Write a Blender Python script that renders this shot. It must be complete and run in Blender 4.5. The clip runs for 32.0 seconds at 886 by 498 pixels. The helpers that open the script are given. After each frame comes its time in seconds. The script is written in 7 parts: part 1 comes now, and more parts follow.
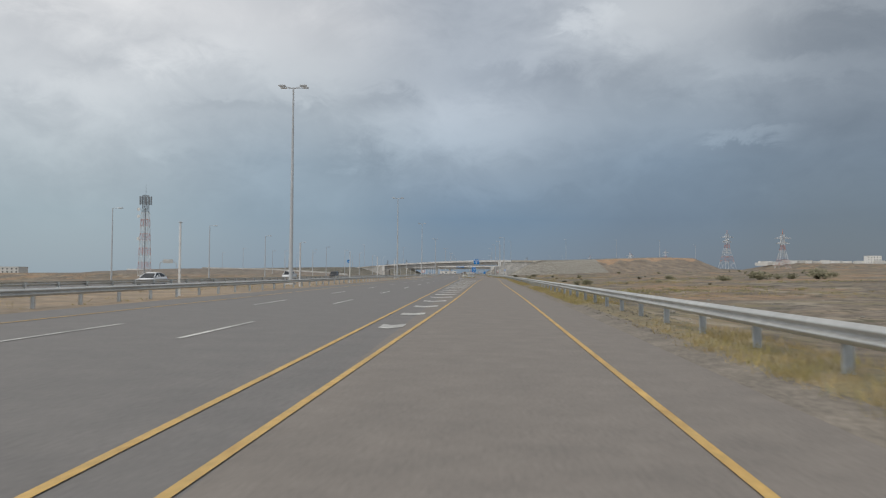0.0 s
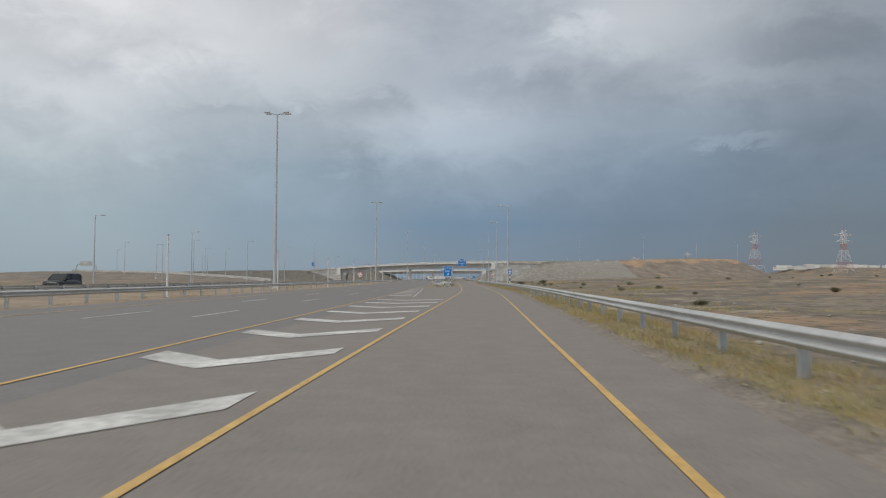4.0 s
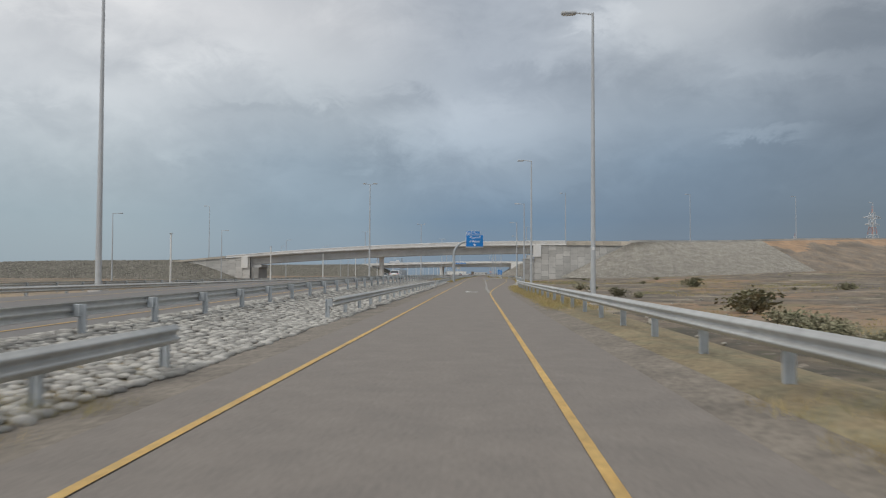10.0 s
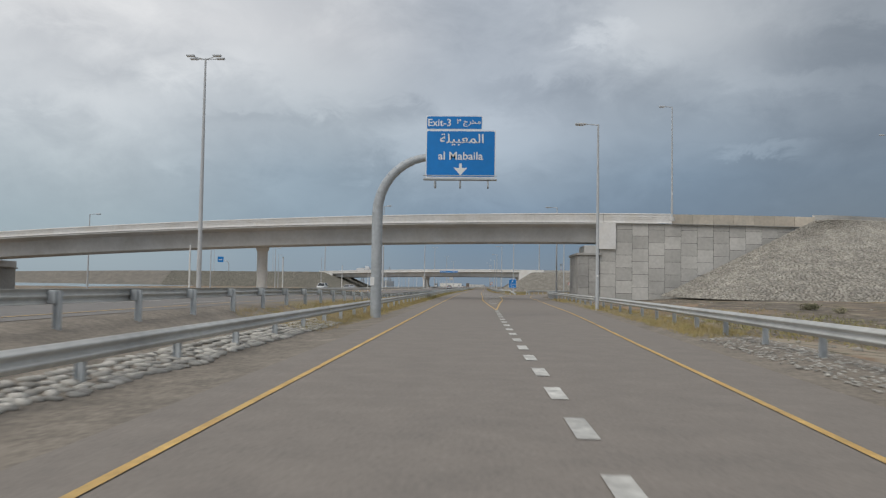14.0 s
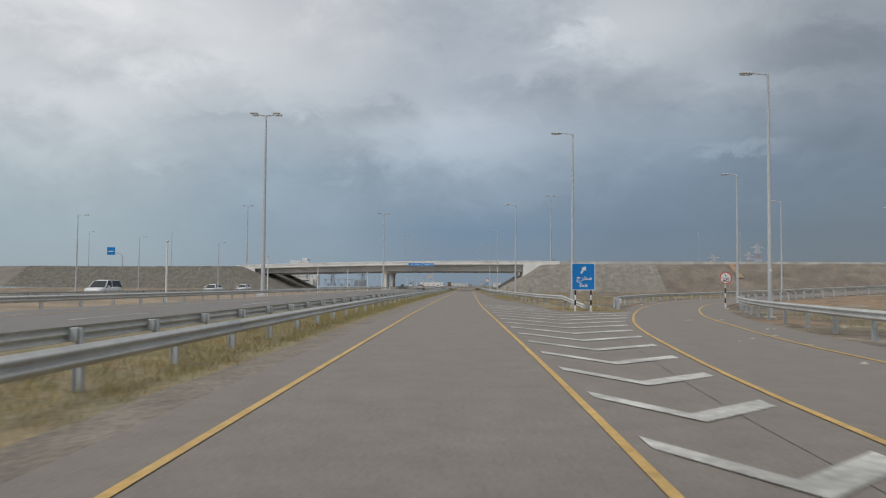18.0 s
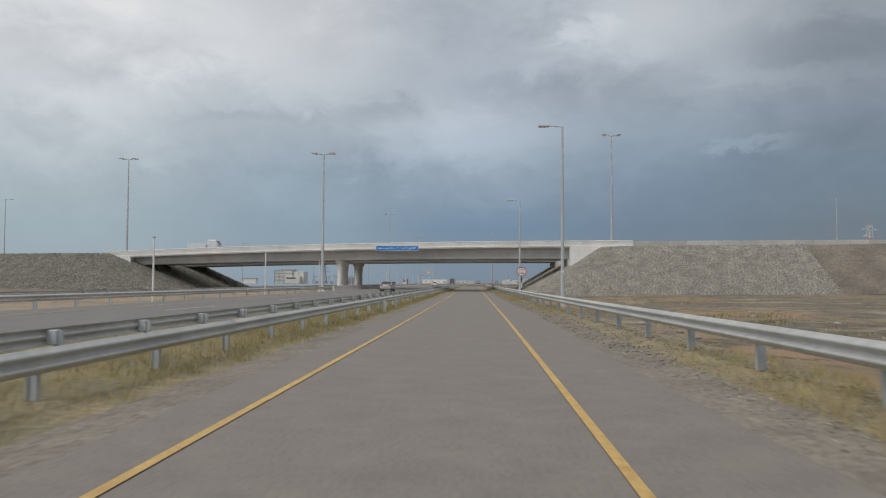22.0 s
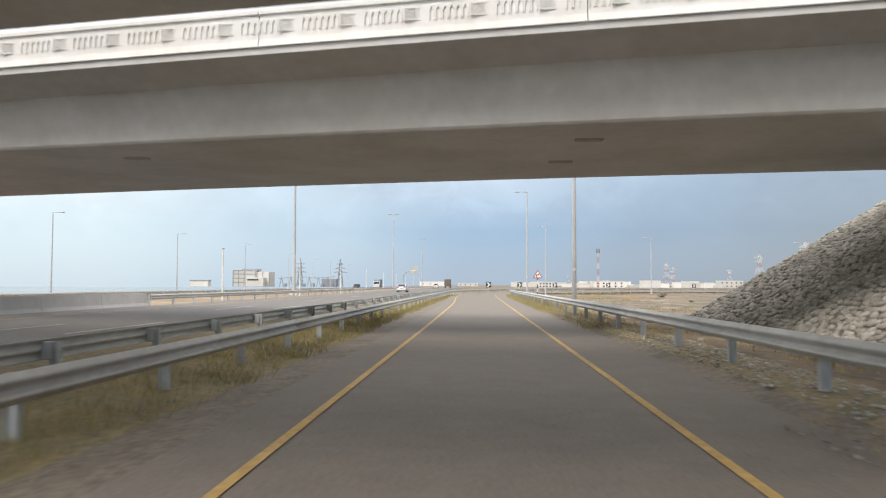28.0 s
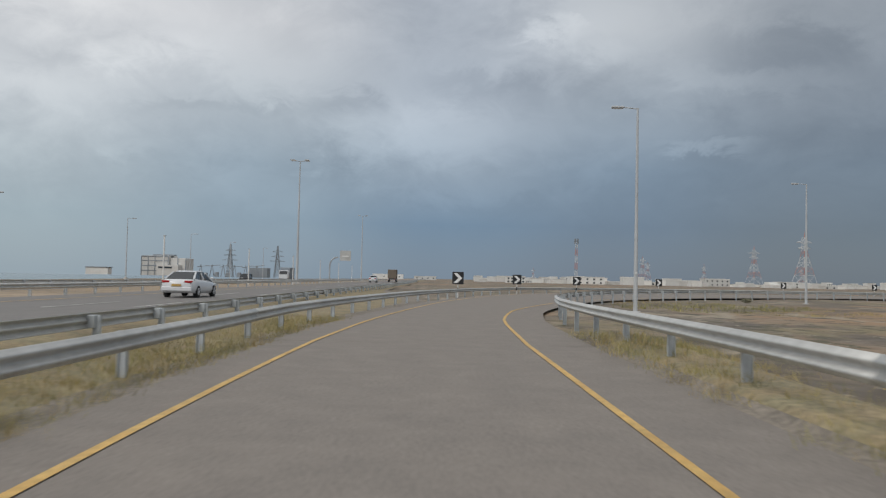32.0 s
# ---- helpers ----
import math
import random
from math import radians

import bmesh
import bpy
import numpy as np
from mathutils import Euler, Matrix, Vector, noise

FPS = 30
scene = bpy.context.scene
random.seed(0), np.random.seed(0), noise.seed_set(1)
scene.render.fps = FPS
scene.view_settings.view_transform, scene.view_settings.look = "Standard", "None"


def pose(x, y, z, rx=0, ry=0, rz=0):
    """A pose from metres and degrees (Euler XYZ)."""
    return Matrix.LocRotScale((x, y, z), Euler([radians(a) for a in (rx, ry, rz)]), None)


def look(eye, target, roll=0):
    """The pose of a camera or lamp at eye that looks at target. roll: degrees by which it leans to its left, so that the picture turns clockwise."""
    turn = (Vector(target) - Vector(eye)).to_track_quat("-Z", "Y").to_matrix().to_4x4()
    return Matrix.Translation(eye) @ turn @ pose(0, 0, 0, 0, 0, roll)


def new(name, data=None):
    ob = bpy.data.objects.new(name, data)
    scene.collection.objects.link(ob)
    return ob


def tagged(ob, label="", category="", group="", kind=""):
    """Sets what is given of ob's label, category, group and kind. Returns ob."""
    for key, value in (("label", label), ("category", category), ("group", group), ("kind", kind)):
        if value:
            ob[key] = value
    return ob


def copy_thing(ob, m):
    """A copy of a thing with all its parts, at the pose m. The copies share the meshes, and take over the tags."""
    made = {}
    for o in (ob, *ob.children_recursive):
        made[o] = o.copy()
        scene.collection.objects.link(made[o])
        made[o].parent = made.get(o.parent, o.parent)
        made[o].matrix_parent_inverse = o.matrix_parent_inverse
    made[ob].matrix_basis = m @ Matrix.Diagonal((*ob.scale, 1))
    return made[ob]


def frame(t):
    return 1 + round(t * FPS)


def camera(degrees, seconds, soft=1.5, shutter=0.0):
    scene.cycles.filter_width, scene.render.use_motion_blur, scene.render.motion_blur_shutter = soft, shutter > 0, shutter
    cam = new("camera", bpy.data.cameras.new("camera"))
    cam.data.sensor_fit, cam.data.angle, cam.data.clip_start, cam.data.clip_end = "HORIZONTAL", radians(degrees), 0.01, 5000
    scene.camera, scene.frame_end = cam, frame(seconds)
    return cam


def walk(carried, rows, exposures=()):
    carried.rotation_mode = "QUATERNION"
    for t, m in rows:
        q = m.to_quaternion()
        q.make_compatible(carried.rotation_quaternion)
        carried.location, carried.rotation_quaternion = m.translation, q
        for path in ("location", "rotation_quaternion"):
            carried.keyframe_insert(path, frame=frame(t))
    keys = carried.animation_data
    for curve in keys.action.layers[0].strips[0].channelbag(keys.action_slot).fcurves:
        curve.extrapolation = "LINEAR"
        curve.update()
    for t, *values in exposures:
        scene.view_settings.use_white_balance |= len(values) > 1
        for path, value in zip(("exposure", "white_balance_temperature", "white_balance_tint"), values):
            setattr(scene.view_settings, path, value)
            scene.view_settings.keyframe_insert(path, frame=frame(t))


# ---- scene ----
cam = camera(60.0, 32.0, soft=1.2, shutter=0.15)
# seconds, x, y, yaw, pitch, roll of the camera, which rides 1.65 m above the carriageway
PATH = [
    (0.0, -2.99, -0.00, 2.10, 1.79, 0.47),
    (0.5, -2.39, 16.71, 2.13, 1.92, 0.41),
    (1.0, -1.79, 33.49, 1.89, 1.71, 0.29),
    (1.5, -1.24, 50.40, 1.84, 1.80, 0.26),
    (2.0, -0.75, 67.45, 1.75, 1.84, 0.26),
    (2.5, -0.37, 84.59, 1.71, 1.84, 0.33),
    (3.0, -0.05, 101.68, 1.69, 1.94, 0.40),
    (3.5, 0.33, 118.37, 1.58, 2.06, 0.51),
    (4.0, 0.70, 134.92, 1.46, 2.18, 0.50),
    (4.5, 1.06, 151.31, 1.37, 2.23, 0.42),
    (5.0, 1.43, 167.54, 1.36, 2.18, 0.30),
    (5.5, 1.80, 183.59, 1.46, 1.98, 0.14),
    (6.0, 2.17, 199.46, 1.72, 1.62, -0.01),
    (6.5, 2.54, 215.33, 2.00, 1.65, 0.03),
    (7.0, 2.87, 231.30, 2.02, 1.78, 0.10),
    (7.5, 3.15, 247.21, 2.26, 1.94, 0.24),
    (8.0, 3.35, 263.21, 2.46, 2.19, 0.18),
    (8.5, 3.43, 279.27, 2.76, 2.51, 0.23),
    (9.0, 3.41, 295.43, 3.15, 2.02, 0.17),
    (9.5, 3.33, 311.69, 3.12, 1.86, 0.22),
    (10.0, 3.19, 328.02, 3.31, 1.84, 0.27),
    (10.5, 3.00, 344.36, 3.08, 1.90, 0.28),
    (11.0, 2.79, 360.66, 3.23, 1.92, 0.34),
    (11.5, 2.55, 376.72, 3.21, 2.03, 0.38),
    (12.0, 2.32, 392.22, 3.21, 2.10, 0.50),
    (12.5, 2.15, 407.04, 3.20, 2.20, 0.76),
    (13.0, 2.03, 421.34, 3.05, 2.23, 0.92),
    (13.5, 1.94, 435.23, 3.23, 2.36, 0.88),
    (14.0, 1.82, 449.06, 3.06, 2.73, 0.91),
    (14.5, 1.63, 462.94, 2.92, 2.54, 0.82),
    (15.0, 1.37, 476.84, 2.73, 2.42, 0.66),
    (15.5, 1.06, 490.67, 2.51, 2.40, 0.57),
    (16.0, 0.74, 504.41, 2.30, 2.45, 0.56),
    (16.5, 0.46, 517.97, 2.11, 2.52, 0.61),
    (17.0, 0.25, 531.32, 1.99, 2.57, 0.62),
    (17.5, 0.13, 544.46, 2.09, 2.68, 0.56),
    (18.0, 0.06, 557.39, 1.73, 2.69, 0.52),
    (18.5, -0.00, 570.10, 2.02, 2.59, 0.39),
    (19.0, -0.02, 582.50, 1.75, 2.56, 0.24),
    (19.5, -0.02, 594.80, 2.06, 2.78, 0.23),
    (20.0, 0.00, 606.98, 2.20, 2.54, 0.31),
    (20.5, 0.03, 619.03, 2.24, 2.57, 0.24),
    (21.0, 0.07, 630.97, 2.53, 2.51, 0.18),
    (21.5, 0.09, 642.82, 2.32, 2.53, 0.18),
    (22.0, 0.09, 654.63, 2.18, 2.49, 0.30),
    (22.5, 0.08, 666.39, 2.34, 2.63, 0.27),
    (23.0, 0.07, 678.20, 2.50, 2.77, 0.32),
    (23.5, 0.06, 690.02, 2.79, 2.64, 0.47),
    (24.0, 0.03, 701.91, 2.83, 2.42, 0.50),
    (24.5, -0.00, 713.80, 2.91, 2.34, 0.48),
    (25.0, -0.04, 725.70, 2.88, 2.32, 0.41),
    (25.5, -0.11, 737.59, 2.76, 2.35, 0.29),
    (26.0, -0.19, 749.47, 2.61, 2.40, 0.15),
    (26.5, -0.29, 761.33, 2.45, 2.46, 0.04),
    (27.0, -0.39, 773.16, 2.31, 2.48, 0.13),
    (27.5, -0.41, 784.99, 2.26, 2.60, 0.21),
    (28.0, -0.40, 796.87, 2.42, 2.68, 0.25),
    (28.5, -0.36, 808.87, 2.07, 2.60, 0.36),
    (29.0, -0.32, 820.99, 2.03, 2.62, 0.54),
    (29.5, -0.26, 833.11, 1.81, 2.57, 0.54),
    (30.0, -0.18, 845.11, 1.67, 2.57, 0.40),
    (30.5, -0.09, 857.01, 1.57, 2.35, 0.35),
    (31.0, -0.01, 868.84, 1.38, 2.47, 0.46),
    (31.5, 0.07, 880.58, 1.03, 2.36, 0.77),
    (32.0, 0.16, 892.32, -0.64, 2.22, 1.26),
]
CAM_Z = 1.65
walk(cam, [(t, pose(x, y, CAM_Z, 90 + p, 0, w) @ pose(0, 0, 0, 0, 0, r)) for t, x, y, w, p, r in PATH],
     exposures=[(0, 0.0, 6500, 10), (15.8, 0.0, 6500, 10), (16.6, 0.15, 6500, 10), (17.1, 0.4, 6500, 10), (17.7, 0.05, 6500, 10), (18.2, 0.0, 6500, 10), (26.0, 0.0, 6500, 10), (27.0, 0.3, 6400, 10), (27.6, 0.65, 6600, 10),
                (28.0, 1.08, 6800, 12), (28.5, 1.05, 7000, 13), (29.0, 0.72, 7000, 13), (29.6, 0.32, 6750, 11), (30.2, 0.12, 6550, 10), (31.0, 0.0, 6500, 10), (32.0, 0.0, 6500, 10)])

# ---------------------------------------------------------------- world and light
world = bpy.data.worlds.new("world")
scene.world = world
world.use_nodes = True


def make_world():
    nt = world.node_tree
    nt.nodes.clear()
    N, L = nt.nodes.new, nt.links.new

    def math_(op, a, b=None, clamp=False):
        n = N("ShaderNodeMath")
        n.operation = op
        n.use_clamp = clamp
        for i, v in enumerate((a, b)):
            if v is None:
                continue
            if isinstance(v, (int, float)):
                n.inputs[i].default_value = v
            else:
                L(v, n.inputs[i])
        return n.outputs[0]

    def mix(f, a, b):
        n = N("ShaderNodeMix")
        n.data_type = "RGBA"
        for sock, v in ((n.inputs[0], f), (n.inputs[6], a), (n.inputs[7], b)):
            if isinstance(v, tuple):
                sock.default_value = (*v, 1)
            elif isinstance(v, (int, float)):
                sock.default_value = v
            else:
                L(v, sock)
        return n.outputs[2]

    def ramp(v, stops):
        n = N("ShaderNodeValToRGB")
        e = n.color_ramp.elements
        while len(e) < len(stops):
            e.new(0.5)
        for el, (p, c) in zip(e, stops):
            el.position, el.color = p, (*c, 1)
        L(v, n.inputs[0])
        return n.outputs[0]

    tc = N("ShaderNodeTexCoord")
    sep = N("ShaderNodeSeparateXYZ")
    L(tc.outputs["Generated"], sep.inputs[0])
    x, y, z = sep.outputs
    # the heading of the road is +y: across and up as seen along it
    ahead = math_("MAXIMUM", y, 0.25)
    u, v = math_("DIVIDE", x, ahead), math_("DIVIDE", z, ahead)

    def cloud(scale, detail, rough, off, flat=1.7, distort=0.3):
        m = N("ShaderNodeMapping")
        m.inputs["Location"].default_value = (off, off * 0.7, off * 0.3)
        m.inputs["Scale"].default_value = (1, 1, flat)
        L(tc.outputs["Generated"], m.inputs[0])
        n = N("ShaderNodeTexNoise")
        n.inputs["Scale"].default_value, n.inputs["Detail"].default_value, n.inputs["Roughness"].default_value = scale, detail, rough
        n.inputs["Distortion"].default_value = distort
        L(m.outputs[0], n.inputs["Vector"])
        return n.outputs[0]

    def smooth(val, lo, hi):
        n = N("ShaderNodeMapRange")
        n.interpolation_type = "SMOOTHSTEP"
        n.inputs["From Min"].default_value, n.inputs["From Max"].default_value = lo, hi
        L(val, n.inputs[0])
        return n.outputs[0]

    up0 = math_("MAXIMUM", z, 0.0)
    HI = (1.0, (0.70, 0.71, 0.72))
    covers = [ramp(up0, [(h, (c[0], c[1] * 0.994, c[2] * 1.012)) for h, c in zip((0.0, 0.07, 0.14, 0.21, 0.31), cs)] + [HI]) for cs in (
        ((0.29, 0.362, 0.408), (0.325, 0.405, 0.448), (0.43, 0.49, 0.52), (0.55, 0.59, 0.61), (0.70, 0.715, 0.715)),
        ((0.225, 0.295, 0.36), (0.235, 0.315, 0.385), (0.285, 0.36, 0.42), (0.43, 0.485, 0.52), (0.62, 0.64, 0.65)),
        ((0.175, 0.235, 0.30), (0.145, 0.222, 0.315), (0.265, 0.33, 0.395), (0.36, 0.415, 0.47), (0.41, 0.455, 0.50)),
        ((0.145, 0.19, 0.24), (0.135, 0.19, 0.26), (0.195, 0.26, 0.33), (0.29, 0.345, 0.395), (0.44, 0.475, 0.50)),
        ((0.132, 0.166, 0.20), (0.128, 0.166, 0.208), (0.152, 0.195, 0.242), (0.205, 0.243, 0.282), (0.285, 0.32, 0.35)))]
    col = covers[0]
    for (lo, hi), c in zip(((-0.48, -0.22), (-0.22, 0.0), (0.02, 0.24), (0.24, 0.44)), covers[1:]):
        col = mix(smooth(x, lo, hi), col, c)
    up = smooth(z, 0.02, 0.14)
    big, mid_, fine = cloud(3.0, 5, 0.5, 3.1), cloud(7.5, 7, 0.58, 7.7, 1.5, 0.5), cloud(17.0, 8, 0.64, 1.3, 1.7, 0.6)
    dev = [math_("SUBTRACT", n, 0.5) for n in (big, mid_, fine)]
    # cloud masses bent by the noise: across, up, half width, half height, gain, softness of the edge (0: a soft swell)
    wu = math_("ADD", u, math_("ADD", math_("MULTIPLY", dev[1], 0.20), math_("MULTIPLY", dev[2], 0.11)))
    wv = math_("ADD", v, math_("ADD", math_("MULTIPLY", dev[0], 0.07), math_("ADD", math_("MULTIPLY", dev[1], 0.05), math_("MULTIPLY", dev[2], 0.075))))
    billow = smooth(mid_, 0.40, 0.62)
    gain = math_("ADD", math_("MULTIPLY", dev[0], 0.10), math_("ADD", math_("MULTIPLY", dev[1], 0.20), math_("ADD", math_("MULTIPLY", dev[2], 0.24), math_("MULTIPLY", math_("SUBTRACT", billow, 0.5), 0.07))))
    for cu, cv, ru, rv, k, edge in (
            (0.02, 0.19, 0.14, 0.042, 0.20, 0), (-0.19, 0.196, 0.07, 0.018, -0.08, 0), (-0.34, 0.30, 0.11, 0.05, 0.08, 0), (-0.56, 0.235, 0.10, 0.026, 0.12, 0),
            (0.21, 0.345, 0.08, 0.04, 0.14, 0), (0.13, 0.25, 0.10, 0.03, -0.12, 0), (-0.55, 0.285, 0.10, 0.03, -0.06, 0),
            (-0.09, 0.385, 0.225, 0.115, -0.10, 0.30), (-0.366, 0.290, 0.06, 0.016, 0.10, 0.9), (-0.517, 0.261, 0.05, 0.016, -0.08, 0.8), (-0.62, 0.327, 0.06, 0.020, -0.09, 0.8),
            (-0.359, 0.213, 0.05, 0.009, -0.09, 0.8), (-0.238, 0.215, 0.06, 0.009, -0.10, 0.8), (-0.120, 0.224, 0.045, 0.016, -0.17, 0.7), (-0.414, 0.154, 0.035, 0.012, 0.08, 0.8),
            (-0.061, 0.173, 0.10, 0.036, 0.10, 0.6), (-0.164, 0.147, 0.045, 0.032, -0.13, 0.7), (-0.002, 0.224, 0.055, 0.018, 0.11, 0.8), (0.072, 0.268, 0.055, 0.015, -0.10, 0.7),
            (0.17, 0.350, 0.035, 0.016, 0.16, 0.6), (0.234, 0.312, 0.04, 0.013, 0.10, 0.8), (0.46, 0.318, 0.10, 0.030, -0.16, 0.5), (0.425, 0.277, 0.10, 0.013, 0.10, 0.8),
            (0.361, 0.185, 0.046, 0.009, 0.26, 0.7), (0.36, 0.168, 0.06, 0.012, -0.06, 0.9), (0.02, 0.118, 0.10, 0.012, 0.07, 0.9), (0.27, 0.225, 0.07, 0.014, -0.07, 0.9)):
        a = math_("DIVIDE", math_("SUBTRACT", wu, cu), ru)
        b = math_("DIVIDE", math_("SUBTRACT", wv, cv), rv)
        r2 = math_("ADD", math_("MULTIPLY", a, a), math_("MULTIPLY", b, b))
        swell = math_("SUBTRACT", 1.0, smooth(math_("POWER", r2, 0.5), 1 - edge, 1 + edge)) if edge else math_("POWER", 2.718, math_("MULTIPLY", r2, -1.0))
        gain = math_("ADD", gain, math_("MULTIPLY", swell, k))
    gain = math_("ADD", 1.06, math_("MULTIPLY", gain, up))
    # thick cloud loses more red than blue
    tone = N("ShaderNodeCombineXYZ")
    for sock, p in zip(tone.inputs, (1.07, 1.01, 0.92)):
        L(math_("POWER", gain, p), sock)
    shade = N("ShaderNodeVectorMath")
    shade.operation = "MULTIPLY"
    L(col, shade.inputs[0]), L(tone.outputs[0], shade.inputs[1])
    col = shade.outputs[0]
    # clear sky behind the cover
    sky = N("ShaderNodeTexSky")
    sky.sky_type, sky.sun_disc = "NISHITA", False
    sky.sun_elevation, sky.sun_rotation = radians(48), radians(-150)
    skyc = N("ShaderNodeMix")
    skyc.data_type, skyc.blend_type = "RGBA", "MULTIPLY"
    skyc.inputs[0].default_value = 1.0
    L(sky.outputs[0], skyc.inputs[6])
    skyc.inputs[7].default_value = (0.10, 0.10, 0.10, 1)
    col = mix(0.93, skyc.outputs[2], col)
    bg = N("ShaderNodeBackground")
    L(col, bg.inputs[0])
    bg.inputs[1].default_value = 1.0
    out = N("ShaderNodeOutputWorld")
    L(bg.outputs[0], out.inputs[0])


make_world()
sun_data = bpy.data.lights.new("sun", "SUN")
sun_data.energy, sun_data.angle, sun_data.color = 1.1, radians(25), (1.0, 0.96, 0.90)
sun = new("sun", sun_data)
sun.matrix_world = look((-45, -75, 95), (0, 0, 0))

# ---------------------------------------------------------------- materials
MATS = {}


def mat(name, color, rough=0.8, metal=0.0, var=0.15, scale=1.0, big=0.1, bump=0.2, bscale=None, color2=None, voronoi=0.0, random_ob=0.0, island=0.0):
    """A surface with grain and larger stains: var and big are how far the value swings at the two scales (scale: grains a metre)."""
    if name in MATS:
        return MATS[name]
    m = bpy.data.materials.new(name)
    m.use_nodes = True
    nt = m.node_tree
    N, L = nt.nodes.new, nt.links.new
    b = nt.nodes["Principled BSDF"]
    b.inputs["Roughness"].default_value, b.inputs["Metallic"].default_value = rough, metal
    geo = N("ShaderNodeNewGeometry")

    def tex(s, detail):
        n = N("ShaderNodeTexNoise")
        n.inputs["Scale"].default_value, n.inputs["Detail"].default_value = s, detail
        L(geo.outputs["Position"], n.inputs["Vector"])
        return n.outputs[0]

    def swing(v, amount):
        n = N("ShaderNodeMapRange")
        n.inputs["From Min"].default_value, n.inputs["From Max"].default_value = 0.3, 0.7
        n.inputs["To Min"].default_value, n.inputs["To Max"].default_value = 1 - amount, 1 + amount
        L(v, n.inputs[0])
        return n.outputs[0]

    def times(a, c):
        n = N("ShaderNodeMath")
        n.operation = "MULTIPLY"
        L(a, n.inputs[0]), L(c, n.inputs[1])
        return n.outputs[0]

    grain = tex(scale, 6)
    stain = tex(scale * 0.07, 4)
    f = times(swing(grain, var), swing(stain, big))
    if random_ob:
        oi = N("ShaderNodeObjectInfo")
        n = N("ShaderNodeMapRange")
        n.inputs["To Min"].default_value, n.inputs["To Max"].default_value = 1 - random_ob, 1 + random_ob
        L(oi.outputs["Random"], n.inputs[0])
        f = times(f, n.outputs[0])
    if island:
        n = N("ShaderNodeMapRange")
        n.inputs["To Min"].default_value, n.inputs["To Max"].default_value = 1 - island, 1 + island
        L(geo.outputs["Random Per Island"], n.inputs[0])
        f = times(f, n.outputs[0])
    cn = N("ShaderNodeMix")
    cn.data_type = "RGBA"
    cn.inputs[6].default_value = (*color, 1)
    cn.inputs[7].default_value = (*(color2 or color), 1)
    sel = N("ShaderNodeMapRange")
    sel.inputs["From Min"].default_value, sel.inputs["From Max"].default_value = 0.42, 0.62
    L(tex(scale * 0.16, 5), sel.inputs[0])
    L(sel.outputs[0], cn.inputs[0])
    mul = N("ShaderNodeVectorMath")
    mul.operation = "SCALE"
    L(cn.outputs[2], mul.inputs[0]), L(f, mul.inputs["Scale"])
    L(mul.outputs[0], b.inputs["Base Color"])
    rr = N("ShaderNodeMapRange")
    rr.inputs["To Min"].default_value, rr.inputs["To Max"].default_value = max(0.02, rough - 0.12), min(1, rough + 0.12)
    L(stain, rr.inputs[0]), L(rr.outputs[0], b.inputs["Roughness"])
    if bump:
        bn = N("ShaderNodeBump")
        bn.inputs["Strength"].default_value, bn.inputs["Distance"].default_value = bump, 0.02
        h = tex((bscale or scale) * 1.0, 8)
        if voronoi:
            v = N("ShaderNodeTexVoronoi")
            v.inputs["Scale"].default_value = voronoi
            L(geo.outputs["Position"], v.inputs["Vector"])
            bn.inputs["Distance"].default_value = 0.25
            h = v.outputs["Distance"]
        L(h, bn.inputs["Height"]), L(bn.outputs[0], b.inputs["Normal"])
    MATS[name] = m
    return m


ASPHALT = mat("asphalt", (0.214, 0.188, 0.164), 0.8, var=0.14, scale=16, big=0.10, bump=0.2, color2=(0.227, 0.200, 0.174))
ASPHALT_HWY = mat("highway_asphalt", (0.172, 0.160, 0.150), 0.72, var=0.14, scale=12, big=0.12, bump=0.2, color2=(0.180, 0.168, 0.156))
YELLOW = mat("yellow_paint", (0.58, 0.38, 0.12), 0.6, var=0.22, scale=9, big=0.15, bump=0.1, color2=(0.55, 0.34, 0.10))
WHITE_LINE = mat("white_paint", (0.58, 0.57, 0.53), 0.6, var=0.25, scale=6, big=0.25, bump=0.1, color2=(0.42, 0.41, 0.38))
GALV = mat("galvanised_steel", (0.53, 0.53, 0.51), 0.5, metal=0.3, var=0.10, scale=4, big=0.12, bump=0.05)
GALV_POST = mat("galvanised_post", (0.46, 0.49, 0.51), 0.6, metal=0.15, var=0.12, scale=5, big=0.1, bump=0.05, random_ob=0.1)
LAMP_GREY = mat("lamp_pole_paint", (0.50, 0.52, 0.535), 0.5, metal=0.0, var=0.05, scale=3, big=0.08, bump=0.0)
WHITE_METAL = mat("white_metal", (0.74, 0.74, 0.72), 0.5, var=0.06, scale=4, big=0.08, bump=0.0)
BLACK_PAINT = mat("black_paint", (0.02, 0.02, 0.022), 0.5, var=0.1, scale=6, bump=0.0)
RED_PAINT = mat("red_paint", (0.55, 0.05, 0.03), 0.45, var=0.08, scale=5, bump=0.0)
SIGN_BLUE = mat("sign_blue", (0.004, 0.20, 0.58), 0.4, var=0.05, scale=3, bump=0.0)
SIGN_WHITE = mat("sign_white", (0.80, 0.80, 0.79), 0.4, var=0.04, scale=3, bump=0.0)
CONCRETE_WHITE = mat("painted_concrete", (0.80, 0.79, 0.77), 0.75, var=0.05, scale=3, big=0.08, bump=0.12, color2=(0.76, 0.74, 0.70))
CONCRETE = mat("girder_concrete", (0.60, 0.595, 0.585), 0.8, var=0.05, scale=2.5, big=0.10, bump=0.15, color2=(0.55, 0.54, 0.52))
